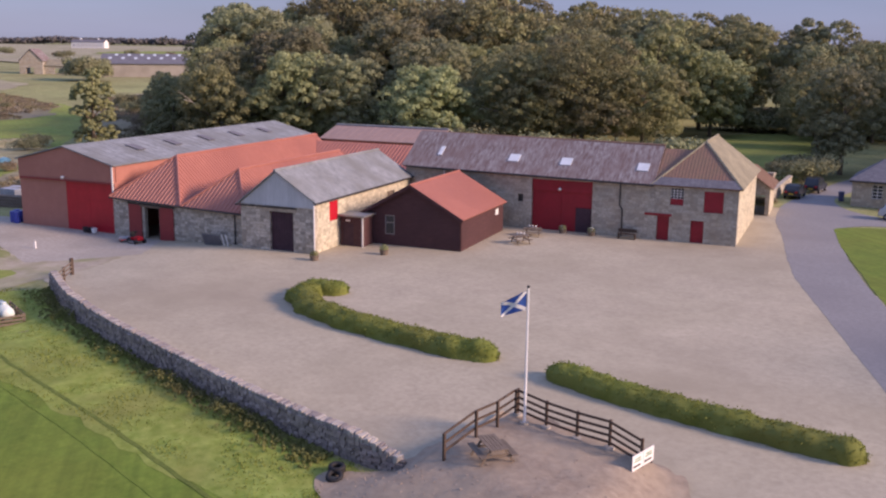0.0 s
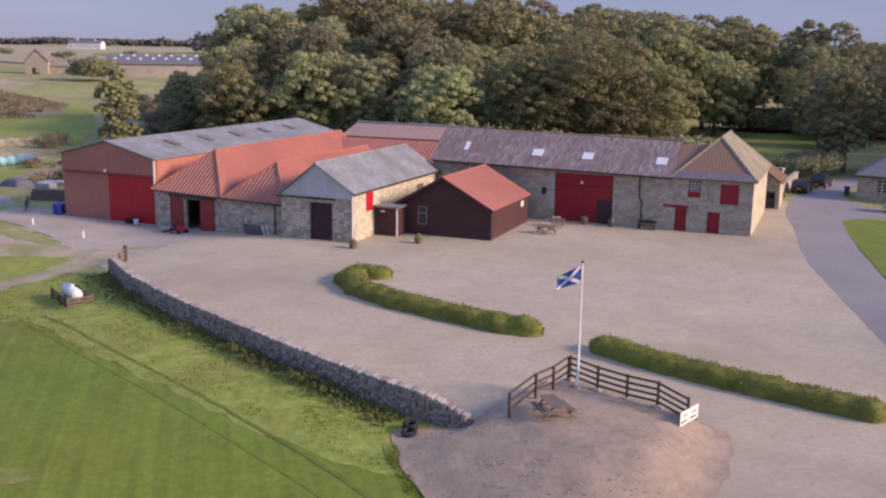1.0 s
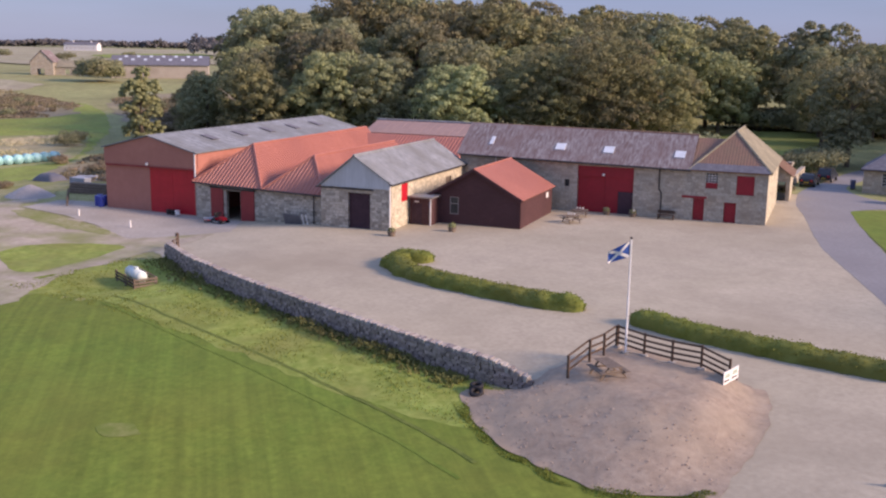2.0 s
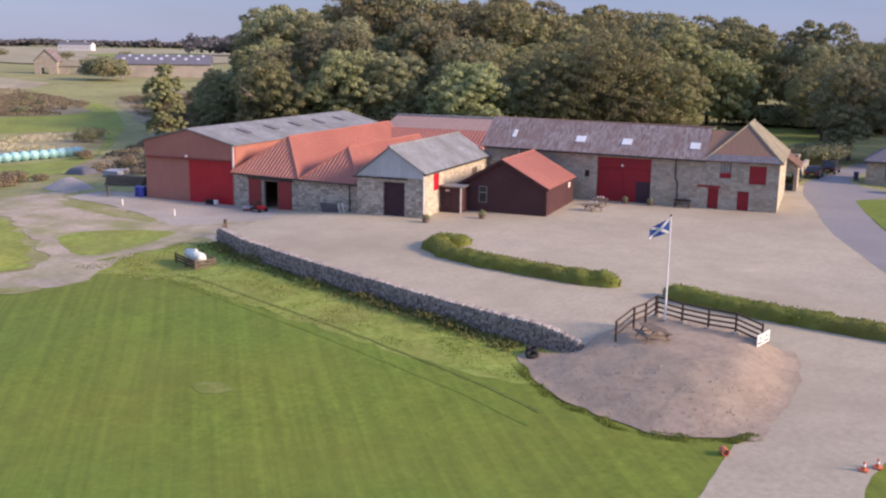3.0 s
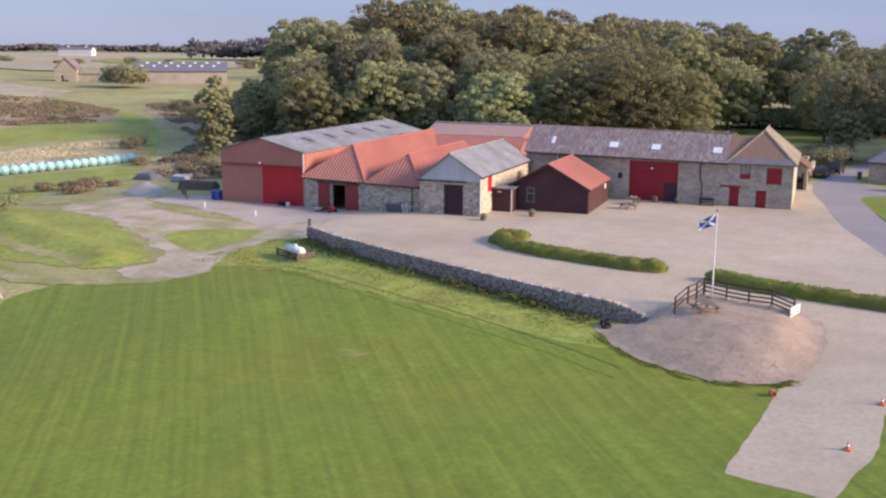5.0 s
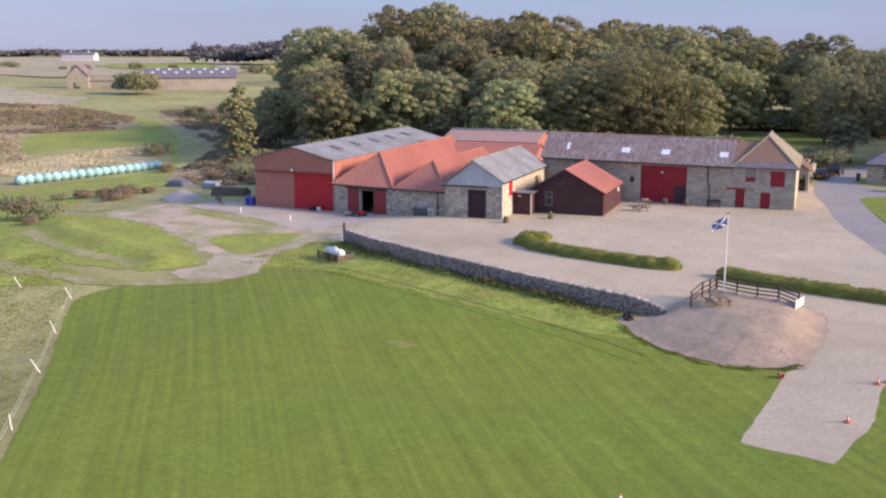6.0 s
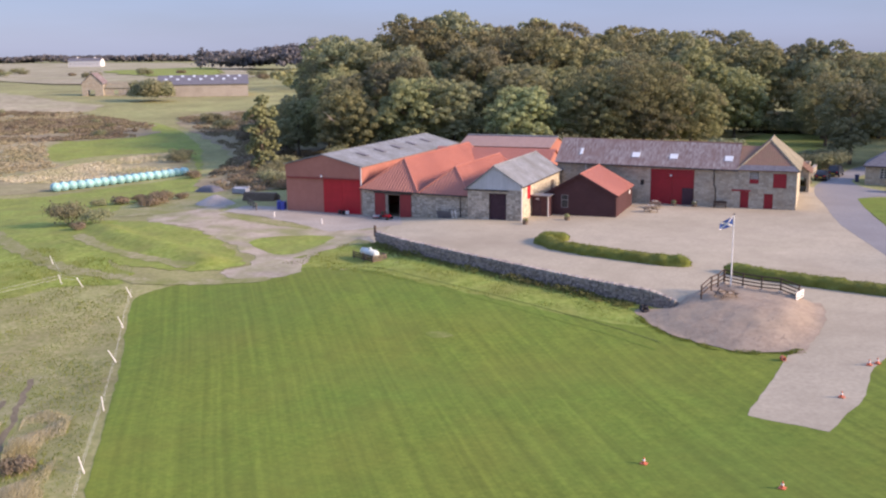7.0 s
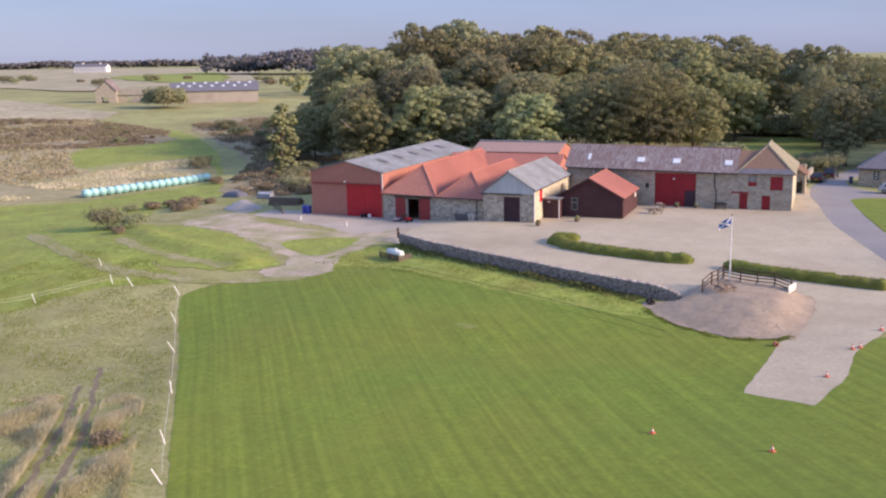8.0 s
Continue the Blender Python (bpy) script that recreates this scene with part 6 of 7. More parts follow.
cone = traffic_cone(pose(-7.8, 16.1, stand(-7.8, 16.1)), "orange traffic cone with white band on the gravel drive")
for x, y in ((-7.7, 22.3), (-7.3, 22.8), (-6.9, 27.5)):
    copy_thing(cone, pose(x, y, stand(x, y)))
for x, y in ((-14.4, 2.4), (-7.1, 2.7)):
    ob = copy_thing(cone, pose(x, y, height(x, y) + 0.01))
    ob["label"] = "orange traffic cone with white band on the lawn"
x, y = -12.9, 21.0
drain = thing("drain_pipe", pose(x, y, height(x, y) + 0.16, 90, 0, 40), "short terracotta drain pipe lying on the lawn edge", "pipe")
bm = bmesh.new()
bmesh.ops.create_cone(bm, cap_ends=False, segments=16, radius1=0.16, radius2=0.16, depth=0.4)
bmesh.ops.solidify(bm, geom=bm.faces[:], thickness=0.03)
part("tube", bm, "cone_orange", drain)


def planter(m, label, seed, flowers=""):
    t = thing("planter", m, label, "planter", "yard planters")
    bm = bmesh.new()
    rod(bm, (0, 0, 0), (0, 0, 0.38), 0.28, 0.36, 14)
    rod(bm, (0, 0, 0.1), (0, 0, 0.14), 0.315, 0.318, 14)
    rod(bm, (0, 0, 0.28), (0, 0, 0.32), 0.355, 0.358, 14)
    part("tub", bm, "old_wood", t)
    rg = np.random.default_rng(seed)
    v, f = leaf_cards(rg, [np.array((0, 0, 0.48))] * 5, [np.array((0.34, 0.34, 0.3))] * 5, 40, 0.07)
    leafy("plant", v, f, "pale_leaves", t)
    if flowers:
        v, f = leaf_cards(rg, [np.array((0, 0, 0.5))], [np.array((0.36, 0.36, 0.34))], 30, 0.05)
        leafy("flowers", v, f, flowers, t)
    return t


planter(pose(-49.6, 56.8, stand(-49.6, 56.8)), "round wooden tub planted with green shrub in the yard", 1)
planter(pose(-52.3, 51.8, stand(-52.3, 51.8)), "round wooden tub of greenery beside the stone range", 2)
for u, v, s in ((15.2, 17.2, 3), (17.75, 17.25, 4)):
    planter(WEST @ pose(u, v, 0.15), "round tub of pale flowers beside the big red doors", s, "white_paint")
bench = thing("bench", WEST @ pose(20.9, 17.2, 0.15), "low dark wooden bench against the stone wall", "bench")
part("seat", boxes((-0.8, 0.8, -0.22, 0.22, 0.42, 0.47)), "brown_fence", bench)
part("backrest", boxes((-0.8, 0.8, 0.24, 0.28, 0.55, 0.85)), "brown_fence", bench)
for x in (-0.7, 0.7):
    part("leg", boxes((x - 0.04, x + 0.04, -0.2, 0.28, 0, 0.42)), "brown_fence", bench)

# leaning panels by the cart shed
M["panel_grey"] = material("panel_grey", (0.10, 0.10, 0.115), (0.15, 0.15, 0.165), 2, 0.6, 0.6, 0.1)
lp = thing("leaning_panel", WEST @ pose(-9.9, 0.75, -0.55, 20, 0, -8), "dark grey sheet panel leaning on the stone wall", "panel")
part("sheet", boxes((-0.95, 0.95, -0.03, 0.03, 0.02, 1.45)), "panel_grey", lp)
for k, x in enumerate((-8.75, -8.35)):
    pl = thing("plank", WEST @ pose(x, 0.65, -0.5, 18, 0, -8), "white painted plank leaning on the stone wall", "plank", "leaning planks")
    part("board", boxes((-0.06, 0.06, -0.02, 0.02, 0, 1.5)), "white_paint", pl)

# red ride-on machine by the cart shed door
mach = thing("mower", WEST @ pose(-17.6, 0.4, -0.62, 0, 0, 160), "small red ride-on mower parked by the cart shed", "mower")
bm = boxes((-0.55, 0.2, -0.3, 0.3, 0.3, 0.62))
bmesh.ops.bevel(bm, geom=bm.edges[:], offset=0.06, segments=2, affect="EDGES")
part("bonnet", bm, "red_paint", mach)
bm = boxes((0.25, 0.85, -0.38, 0.38, 0.28, 0.5))
bmesh.ops.bevel(bm, geom=bm.edges[:], offset=0.05, segments=2, affect="EDGES")
part("rear_body", bm, "red_paint", mach)
part("seat", boxes((0.4, 0.75, -0.22, 0.22, 0.5, 0.6), (0.72, 0.82, -0.22, 0.22, 0.55, 0.95)), "black_iron", mach)
part("deck", boxes((-0.3, 0.6, -0.55, 0.55, 0.1, 0.24)), "grey_metal", mach)
bm = bmesh.new()
rod(bm, (0.05, 0, 0.6), (0.2, 0, 0.95), 0.02)
rod(bm, (0.2, 0, 0.95), (0.22, 0, 0.97), 0.17, seg=14)
part("steering_wheel", bm, "black_iron", mach)
for x, r in ((-0.4, 0.2), (0.6, 0.26)):
    for y in (-0.42, 0.42):
        bm = bmesh.new()
        rod(bm, (x, y - 0.09, r), (x, y + 0.09, r), r, seg=16)
        part("wheel", bm, "rubber", mach)
roll = thing("roller", WEST @ pose(-19.1, 0.6, -0.62, 0, 0, 30), "dark grey garden roller lying by the doors", "roller")
bm = bmesh.new()
rod(bm, (-0.5, 0, 0.24), (0.5, 0, 0.24), 0.24, seg=18)
part("drum", bm, "grey_metal", roll)
bm = bmesh.new()
rod(bm, (-0.55, 0, 0.24), (-0.1, -1.0, 0.3), 0.025)
rod(bm, (0.55, 0, 0.24), (-0.1, -1.0, 0.3), 0.025)
part("handle", bm, "red_paint", roll)
for u, v, mat, label in ((-25.3, 2.6, "black_iron", "small dark lump of scrap by the red barn door"), (-24.7, 2.5, "rubber", "small dark bucket by the red barn door"), (-24.1, 2.4, "white_paint", "white plastic drum by the red barn door")):
    t = thing("bucket", WEST @ pose(u, v, -0.62), label, "bucket", "buckets by the barn")
    bm = bmesh.new()
    rod(bm, (0, 0, 0), (0, 0, 0.45), 0.2, 0.26, 12)
    part("body", bm, mat, t)

# blue drums at the barn corner
M["drum_blue"] = plain("drum_blue", (0.035, 0.06, 0.33), 0.4)
for u, v in ((-34.2, 3.3), (-34.9, 3.6), (-34.4, 4.1), (-35.3, 4.4)):
    t = thing("blue_drum", WEST @ pose(u, v, -0.62), "blue plastic drum standing by the barn corner", "drum", "blue drums")
    bm = bmesh.new()
    rod(bm, (0, 0, 0), (0, 0, 1.0), 0.31, seg=18)
    for z in (0.3, 0.68):
        rod(bm, (0, 0, z), (0, 0, z + 0.05), 0.33, seg=18)
    part("body", bm, "drum_blue", t)
    bm = bmesh.new()
    rod(bm, (0, 0, 1.0), (0, 0, 1.03), 0.29, seg=18)
    part("lid", bm, "drum_blue", t)
for x, y in ((-84.4, 42.9), (-75.8, 42.6)):
    t = thing("marker_post", pose(x, y, height(x, y) + 0.04), "short white marker post at the apron edge", "post", "marker posts")
    bm = bmesh.new()
    rod(bm, (0, 0, -0.1), (0, 0, 0.62), 0.08, 0.07, 10)
    part("stake", bm, "white_paint", t)

# gas tank in its timber pen
M["tank_green"] = plain("tank_green", (0.62, 0.68, 0.62), 0.4)
TX, TY = -57.1, 29.7
tank = thing("gas_tank", pose(TX, TY, height(TX, TY) + 0.02, 0, 0, -16), "pale green-white gas tank on feet inside a timber pen", "tank")
bm = bmesh.new()
rod(bm, (-1.15, 0, 0.78), (1.15, 0, 0.78), 0.48, seg=24)
for sg in (-1, 1):
    bmesh.ops.create_uvsphere(bm, u_segments=20, v_segments=10, radius=0.48, matrix=Matrix.Translation((1.15 * sg, 0, 0.78)) @ Matrix.Diagonal((0.6, 1, 1, 1)))
tank.scale = (0.95, 0.84, 0.88)
part("vessel", bm, "tank_green", tank, smooth=True)
bm = bmesh.new()
rod(bm, (0.1, 0, 1.2), (0.1, 0, 1.38), 0.2, seg=16)
part("valve_cover", bm, "tank_green", tank)
bm = bmesh.new()
rod(bm, (-0.9, 0, 1.08), (-0.9, 0, 1.3), 0.05)
part("filler", bm, "grey_metal", tank)
for x in (-0.7, 0.7):
    part("foot", boxes((x - 0.06, x + 0.06, -0.35, 0.35, 0, 0.42)), "grey_metal", tank)
pen = thing("timber_pen", pose(TX, TY, height(TX, TY), 0, 0, -16), "low weathered timber rail pen round the gas tank", "pen")
pen.scale = (0.84, 0.9, 1.0)
for x in (-2.1, 0, 2.1):
    for y in (-0.85, 0.85):
        part("post", boxes((x - 0.06, x + 0.06, y - 0.06, y + 0.06, -0.2, 0.8)), "old_wood", pen)
for z in (0.18, 0.4, 0.62):
    for y in (-0.93, 0.93):
        part("rail", boxes((-2.2, 2.2, y - 0.02, y + 0.02, z, z + 0.13)), "brown_fence" if y < 0 else "old_wood", pen)
    part("rail", boxes((2.18, 2.22, -0.9, 0.9, z, z + 0.13)), "old_wood", pen)

# post and rails at the wall's head
g = height(-63.9, 38.6)
head = thing("post_and_rail", pose(-63.9, 38.6, g), "short timber rail fence with one stout gatepost", "fence")
part("gatepost", boxes((-0.1, 0.1, -0.1, 0.1, -0.2, 1.25)), "brown_fence", head)
ends = [Vector((0, 0, 0)), Vector((1.4, -1.5, 0)), Vector((2.9, -3.0, 0))]
for p in ends[1:]:
    part("post", boxes((p.x - 0.06, p.x + 0.06, p.y - 0.06, p.y + 0.06, -0.2, 1.05)), "brown_fence", head)
for h in (0.35, 0.65, 0.95):
    bm = bmesh.new()
    beam(bm, ends[0] + Vector((0, 0, h)), ends[2] + Vector((0, 0, h)), 0.05, 0.1)
    part("rail", bm, "old_wood", head)

# white electric fence round the rough ground
POSTS = [(-34.0, -19.4), (-38.6, -15.6), (-46.2, -9.1), (-54.5, -2.2), (-61.4, 3.4), (-67.8, 9.0)]
POSTS2 = [(-74.7, 8.6), (-77.4, 8.1), (-79.2, 0.4), (-80.8, -2.8)]
for line in (POSTS, POSTS2, [(-84.8, 11.9), (-77.4, 8.1)]):
    b = Vector((*line[0], height(*line[0])))
    ef = thing("tape_fence", Matrix.Translation(b), "white plastic posts carrying a pale fence tape", "fence", "tape fences")
    for x, y in line[:-1] if len(line) == 2 else line:
        bm = bmesh.new()
        lean = 0.1 + 0.5 * abs(math.sin(x * 1.7))
        rod(bm, (0, 0, -0.1), (-0.8 * lean, -0.6 * lean, 0.95), 0.042, 0.038, 6)
        ob = part("post", bm, "white_paint", ef)
        ob.location = Vector((x, y, height(x, y))) - b
    for (x0, y0), (x1, y1) in zip(line, line[1:]):
        for h in (0.6, 0.9):
            bm = bmesh.new()
            beam(bm, Vector((x0 - 0.1, y0 + 0.08, height(x0, y0) + h)) - b, Vector((x1 - 0.1, y1 + 0.08, height(x1, y1) + h)) - b, 0.006, 0.014)
            part("tape", bm, "white_paint", ef)

# wrapped bales
M["bale_wrap"] = material("bale_wrap", (0.27, 0.56, 0.57), (0.36, 0.64, 0.64), 2, 0.8, 0.4, 0.1, c=(0.26, 0.50, 0.52), per_object=0.12)


def bale(m):
    t = thing("wrapped_bale", m, "round hay bale wrapped in pale turquoise plastic", "bale", "row of bales")
    bm = bmesh.new()
    rod(bm, (0, -0.68, 0.72), (0, 0.68, 0.72), 0.76, seg=22)
    bmesh.ops.bevel(bm, geom=[e for e in bm.edges if len(e.link_faces) == 2 and abs(e.verts[0].co.y - e.verts[1].co.y) < 1e-4], offset=0.16, segments=3, affect="EDGES")
    for v in bm.verts:
        v.co.z = max(0.02, v.co.z * (1 + 0.03 * noise.noise(v.co * 3)))
    part("wrap", bm, "bale_wrap", t, smooth=True)
    return t


BA, BB = Vector((-146.6, 51.4)), Vector((-144.6, 77.4))
first = None
for k in range(18):
    p = BA.lerp(BB, k / 17)
    m = pose(p.x + 0.12 * math.sin(k * 5), p.y, height(p.x, p.y) + 0.03, 0, 0, 90 + random.uniform(-6, 6))
    first = bale(m) if first is None else (copy_thing(first, m), first)[1]

# gravel heap, pallets and timber by the barn
bm = bmesh.new()
rows = []
for i in range(15):
    r = 3.2 * (1 - i / 14)
    rows.append([bm.verts.new((r * math.cos(a) * (1 + 0.15 * noise.noise((math.cos(a), math.sin(a), 1))), r * 0.8 * math.sin(a) * (1 + 0.15 * noise.noise((math.cos(a) * 2, math.sin(a), 3))), 1.35 * (1 - (1 - i / 14) ** 1.25) + 0.08 * noise.noise((r * 3, a * 2, 0)))) for a in [2 * math.pi * k / 28 for k in range(28)]])
for a, b in zip(rows, rows[1:]):
    for k in range(28):
        bm.faces.new((a[k], a[(k + 1) % 28], b[(k + 1) % 28], b[k]))
heap = thing("gravel_heap", pose(-100.9, 47.6, height(-100.9, 47.6)), "heap of pale pinkish gravel on bare ground", "heap")
M["pale_gravel"] = material("pale_gravel", (0.38, 0.33, 0.29), (0.50, 0.45, 0.40), 5, 0.6, 0.95, 0.5)
part("gravel", bm, "pale_gravel", heap, smooth=True)
M["blue_block"] = material("blue_block", (0.30, 0.33, 0.38), (0.40, 0.43, 0.48), 3, 1, 0.8, 0.2)
for x, y, n, r in ((-106.8, 57.6, 3, 10), (-109.8, 60.5, 2, 40)):
    t = thing("block_stack", pose(x, y, height(x, y), 0, 0, r), "stack of grey-blue blocks on a wooden pallet", "block stack", "block stacks")
    part("pallet", boxes((-1.3, 1.3, -0.6, 0.6, 0.09, 0.13), (-1.3, 1.3, -0.6, -0.5, 0, 0.09), (-1.3, 1.3, 0.5, 0.6, 0, 0.09), (-1.3, 1.3, -0.05, 0.05, 0, 0.09)), "old_wood", t)
    for i in range(n):
        for j in range(5):
            part("block", boxes((-1.25 + j * 0.5, -0.77 + j * 0.5, -0.55, 0.55, 0.14 + 0.24 * i, 0.36 + 0.24 * i)), "blue_block", t)
t = thing("timber_stack", pose(-97.6, 53.2, height(-97.6, 53.2), 0, 0, 20), "stack of brown weathered timber beams beside the barn", "timber stack")
for i in range(4):
    for j in range(6 - i):
        part("beam", boxes((-2.6 + 0.1 * math.sin(i * 3 + j), 2.4 + 0.2 * math.sin(j * 5), -1.0 + j * 0.34 + 0.17 * i, -0.7 + j * 0.34 + 0.17 * i, 0.28 * i, 0.28 * i + 0.25)), "old_wood", t)
tp = thing("tarpaulin_heap", pose(-115.0, 58.6, height(-115, 58.6)), "dark blue-grey tarpaulin over a low heap", "tarpaulin")
bm = bmesh.new()
bmesh.ops.create_grid(bm, x_segments=16, y_segments=12, size=1)
for v in bm.verts:
    e = max(abs(v.co.x), abs(v.co.y))
    v.co = Vector((v.co.x * 2.2, v.co.y * 1.3, 1.0 * (1 - e ** 3) + 0.15 * noise.noise(v.co * 3) * (1 - e)))
part("sheet", bm, "panel_grey", tp, smooth=True)

# low rail fence left of the apron
b = Vector((-90.5, 45.5, height(-90.5, 45.5)))
t = thing("rail_fence", Matrix.Translation(b), "low old brown rail fence beside the concrete apron", "fence")
for k in range(4):
    p = Vector((-4.2 * k / 3 * 1.3, 3.6 * k / 3, 0))
    part("post", boxes((p.x - 0.06, p.x + 0.06, p.y - 0.06, p.y + 0.06, -0.3, 0.95)), "old_wood", t)
for h in (0.4, 0.8):
    bm = bmesh.new()
    beam(bm, (0, 0, h), (-5.46, 3.6, h), 0.05, 0.14)
    part("rail", bm, "old_wood", t)


# ---- beyond the yard ----
def window(parent, m, w, h, cols=2, rows=4):
    ob = part("window", boxes((0, w, 0.08, 0.1, 0, h)), "glass", parent)
    ob.matrix_basis = m
    bars = [(w * i / cols - 0.035, w * i / cols + 0.035, 0.0, 0.075, 0, h) for i in range(cols + 1)]
    bars += [(0, w, 0.004, 0.07, h * i / rows - 0.03, h * i / rows + 0.03) for i in range(rows + 1)]
    part("frame", boxes(*bars), "white_paint", ob, "white sash frame")
    part("sill", boxes((-0.1, w + 0.1, -0.1, 0.08, -0.14, -0.04)), "ashlar", ob)
    return ob


# slate-roofed house by the lane
HB = pose(-28.4, 107.3, height(-28.4, 107.3) + 0.05, 0, 0, 9)
house = thing("cottage", HB, "low stone cottage with grey slate hipped roof", "house")
part("front_wall", wall_mesh((0, 0), (16, 0), [(0, 2.7), (1, 2.7)], -0.3, 0.5, [(2.0, 3.0, 0.9, 2.3), (8, 9, 0, 2.1), (12, 13, 0.9, 2.3)]), "ashlar", house)
part("end_wall", wall_mesh((0, 7), (0, 0.5), [(0, 2.7), (1, 2.7)], -0.3, 0.5), "ashlar", house)
part("end_wall", wall_mesh((16, 0.5), (16, 7), [(0, 2.7), (1, 2.7)], -0.3, 0.5), "ashlar", house)
part("back_wall", wall_mesh((15.5, 7), (0.5, 7), [(0, 2.7), (1, 2.7)], -0.3, 0.5), "ashlar", house)
RS = dict(thick=0.1, pitch=0.0)
part("roof_slope", roof_mesh([(-0.3, -0.3, 2.65), (16.3, -0.3, 2.65), (12.7, 3.5, 5.1), (3.3, 3.5, 5.1)], **RS), "slate", house)
part("roof_slope", roof_mesh([(-0.3, 7.3, 2.65), (-0.3, -0.3, 2.65), (3.3, 3.5, 5.1)], **RS), "slate", house)
part("roof_slope", roof_mesh([(16.3, -0.3, 2.65), (16.3, 7.3, 2.65), (12.7, 3.5, 5.1)], **RS), "slate", house)
part("roof_slope", roof_mesh([(16.3, 7.3, 2.65), (-0.3, 7.3, 2.65), (3.3, 3.5, 5.1), (12.7, 3.5, 5.1)], **RS), "slate", house)
gutter(house, (-0.3, -0.36, 2.62), (16.3, -0.36, 2.62))
window(house, pose(2.0, 0.15, 0.9), 1.0, 1.4)
window(house, pose(12.0, 0.15, 0.9), 1.0, 1.4)
leaf("door", house, 8, 9, 0.2, 0, 2.1, "dark_door", "dark painted door", boards=0.2)

# small pantiled wing and pillar behind the end of the long range
B = (31.0, 33.0, 0.1)
wing = thing("outhouse", at_west(*B), "small pantiled outhouse behind the long range", "outhouse")
P = steading_part(B)
P("wall", wall_mesh((26.9, 35.0), (31.1, 35.0), [(0, 2.9), (0.5, 4.4), (1, 2.9)], -0.3, 0.4, [(2.6, 3.8, -0.3, 2.2)]), "ashlar", wing)
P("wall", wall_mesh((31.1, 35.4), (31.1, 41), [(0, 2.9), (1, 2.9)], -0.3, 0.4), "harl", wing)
P("wall", wall_mesh((26.9, 41), (26.9, 35.4), [(0, 2.9), (1, 2.9)], -0.3, 0.4), "ashlar", wing)
P("roof_slope", roof_mesh([(31.4, 34.6, 2.8), (31.4, 41.3, 2.8), (29.0, 41.3, 4.5), (29.0, 34.6, 4.5)], 0.08, 0.28, 0.08, 0.05), "pantile", wing)
P("roof_slope", roof_mesh([(26.6, 41.3, 2.8), (26.6, 34.6, 2.8), (29.0, 34.6, 4.5), (29.0, 41.3, 4.5)], 0.08, 0.28, 0.08, 0.05), "pantile", wing)
x, y = -34.9, 101.2
pil = thing("stone_pillar", pose(x, y, height(x, y)), "tall pale stone gate pillar beside the lane", "pillar")
bm = boxes((-0.28, 0.28, -0.28, 0.28, -0.1, 3.3))
bmesh.ops.bevel(bm, geom=bm.edges[:], offset=0.05, segments=1, affect="EDGES")
part("shaft", bm, "ashlar", pil)
part("cap", boxes((-0.36, 0.36, -0.36, 0.36, 3.3, 3.55)), "ashlar", pil)
gw = thing("garden_wall", pose(-35.6, 103.0, height(-35.6, 103), 0, 0, 101), "low stone garden wall along the lane", "stone wall")
part("wall", boxes((0, 16, -0.2, 0.2, -0.3, 1.1)), "rubble", gw)
part("coping", boxes((0, 16, -0.26, 0.26, 1.1, 1.22)), "ashlar", gw)

# cars parked on the lane
M["car_dark"] = plain("car_dark", (0.02, 0.022, 0.028), 0.25)
M["car_silver"] = plain("car_silver", (0.45, 0.46, 0.48), 0.3, 0.4)
M["tail_red"] = plain("tail_red", (0.35, 0.01, 0.01), 0.3)
M["plate_yellow"] = plain("plate_yellow", (0.62, 0.42, 0.05), 0.5)


def car(m, paint, label, tall=1.45, length=4.2):
    t = thing("car", m, label, "car", "parked cars")
    h = length / 2
    prof = [(-h, 0.35), (-h, 0.85), (-h + 0.15, 0.95), (-h + 0.55, tall - 0.06), (-h + 0.9, tall), (0.35, tall), (1.0, 0.98), (h - 0.15, 0.82), (h, 0.6), (h, 0.35)]
    bm = bmesh.new()
    prism(bm, [(x, -0.85, z) for x, z in prof], (0, 1.7, 0))
    for v in bm.verts:
        if v.co.z > 1.0:
            v.co.y *= 0.84
    bmesh.ops.bevel(bm, geom=bm.edges[:], offset=0.06, segments=2, affect="EDGES")
    body = part("body", bm, paint, t, smooth=False)
    bm = bmesh.new()
    prism(bm, [(-h + 0.2, -0.6, 0.99), (-h + 0.2, 0.6, 0.99), (-h + 0.5, 0.55, tall - 0.12), (-h + 0.5, -0.55, tall - 0.12)], (-0.06, 0, 0.02))
    part("rear_window", bm, "glass", t)
    for sg in (-1, 1):
        bm = bmesh.new()
        prism(bm, [(-h + 0.75, 0.80 * sg, 0.98), (0.75, 0.80 * sg, 0.98), (0.3, 0.735 * sg, tall - 0.1), (-h + 0.9, 0.735 * sg, tall - 0.1)], (0, 0.035 * sg, 0))
        part("side_window", bm, "glass", t)
        part("tail_light", boxes((-h - 0.02, -h + 0.05, 0.55 * sg - 0.14, 0.55 * sg + 0.14, 0.68, 0.9)), "tail_red", t)
        for x in (-h + 0.8, h - 0.8):
            bm = bmesh.new()
            rod(bm, (x, 0.66 * sg, 0.32), (x, 0.88 * sg, 0.32), 0.32, seg=18)
            wheel = part("wheel", bm, "rubber", t)
            bm = bmesh.new()
            rod(bm, (x, 0.885 * sg, 0.32), (x, 0.9 * sg, 0.32), 0.18, seg=12)
            part("rim", bm, "grey_metal", wheel)
    part("number_plate", boxes((-h - 0.03, -h, -0.26, 0.26, 0.5, 0.62)), "plate_yellow", t, "yellow rear plate")
    bm = boxes((-h - 0.02, -h + 0.1, -0.8, 0.8, 0.36, 0.46))
    part("bumper", bm, "black_iron", t)
    return t


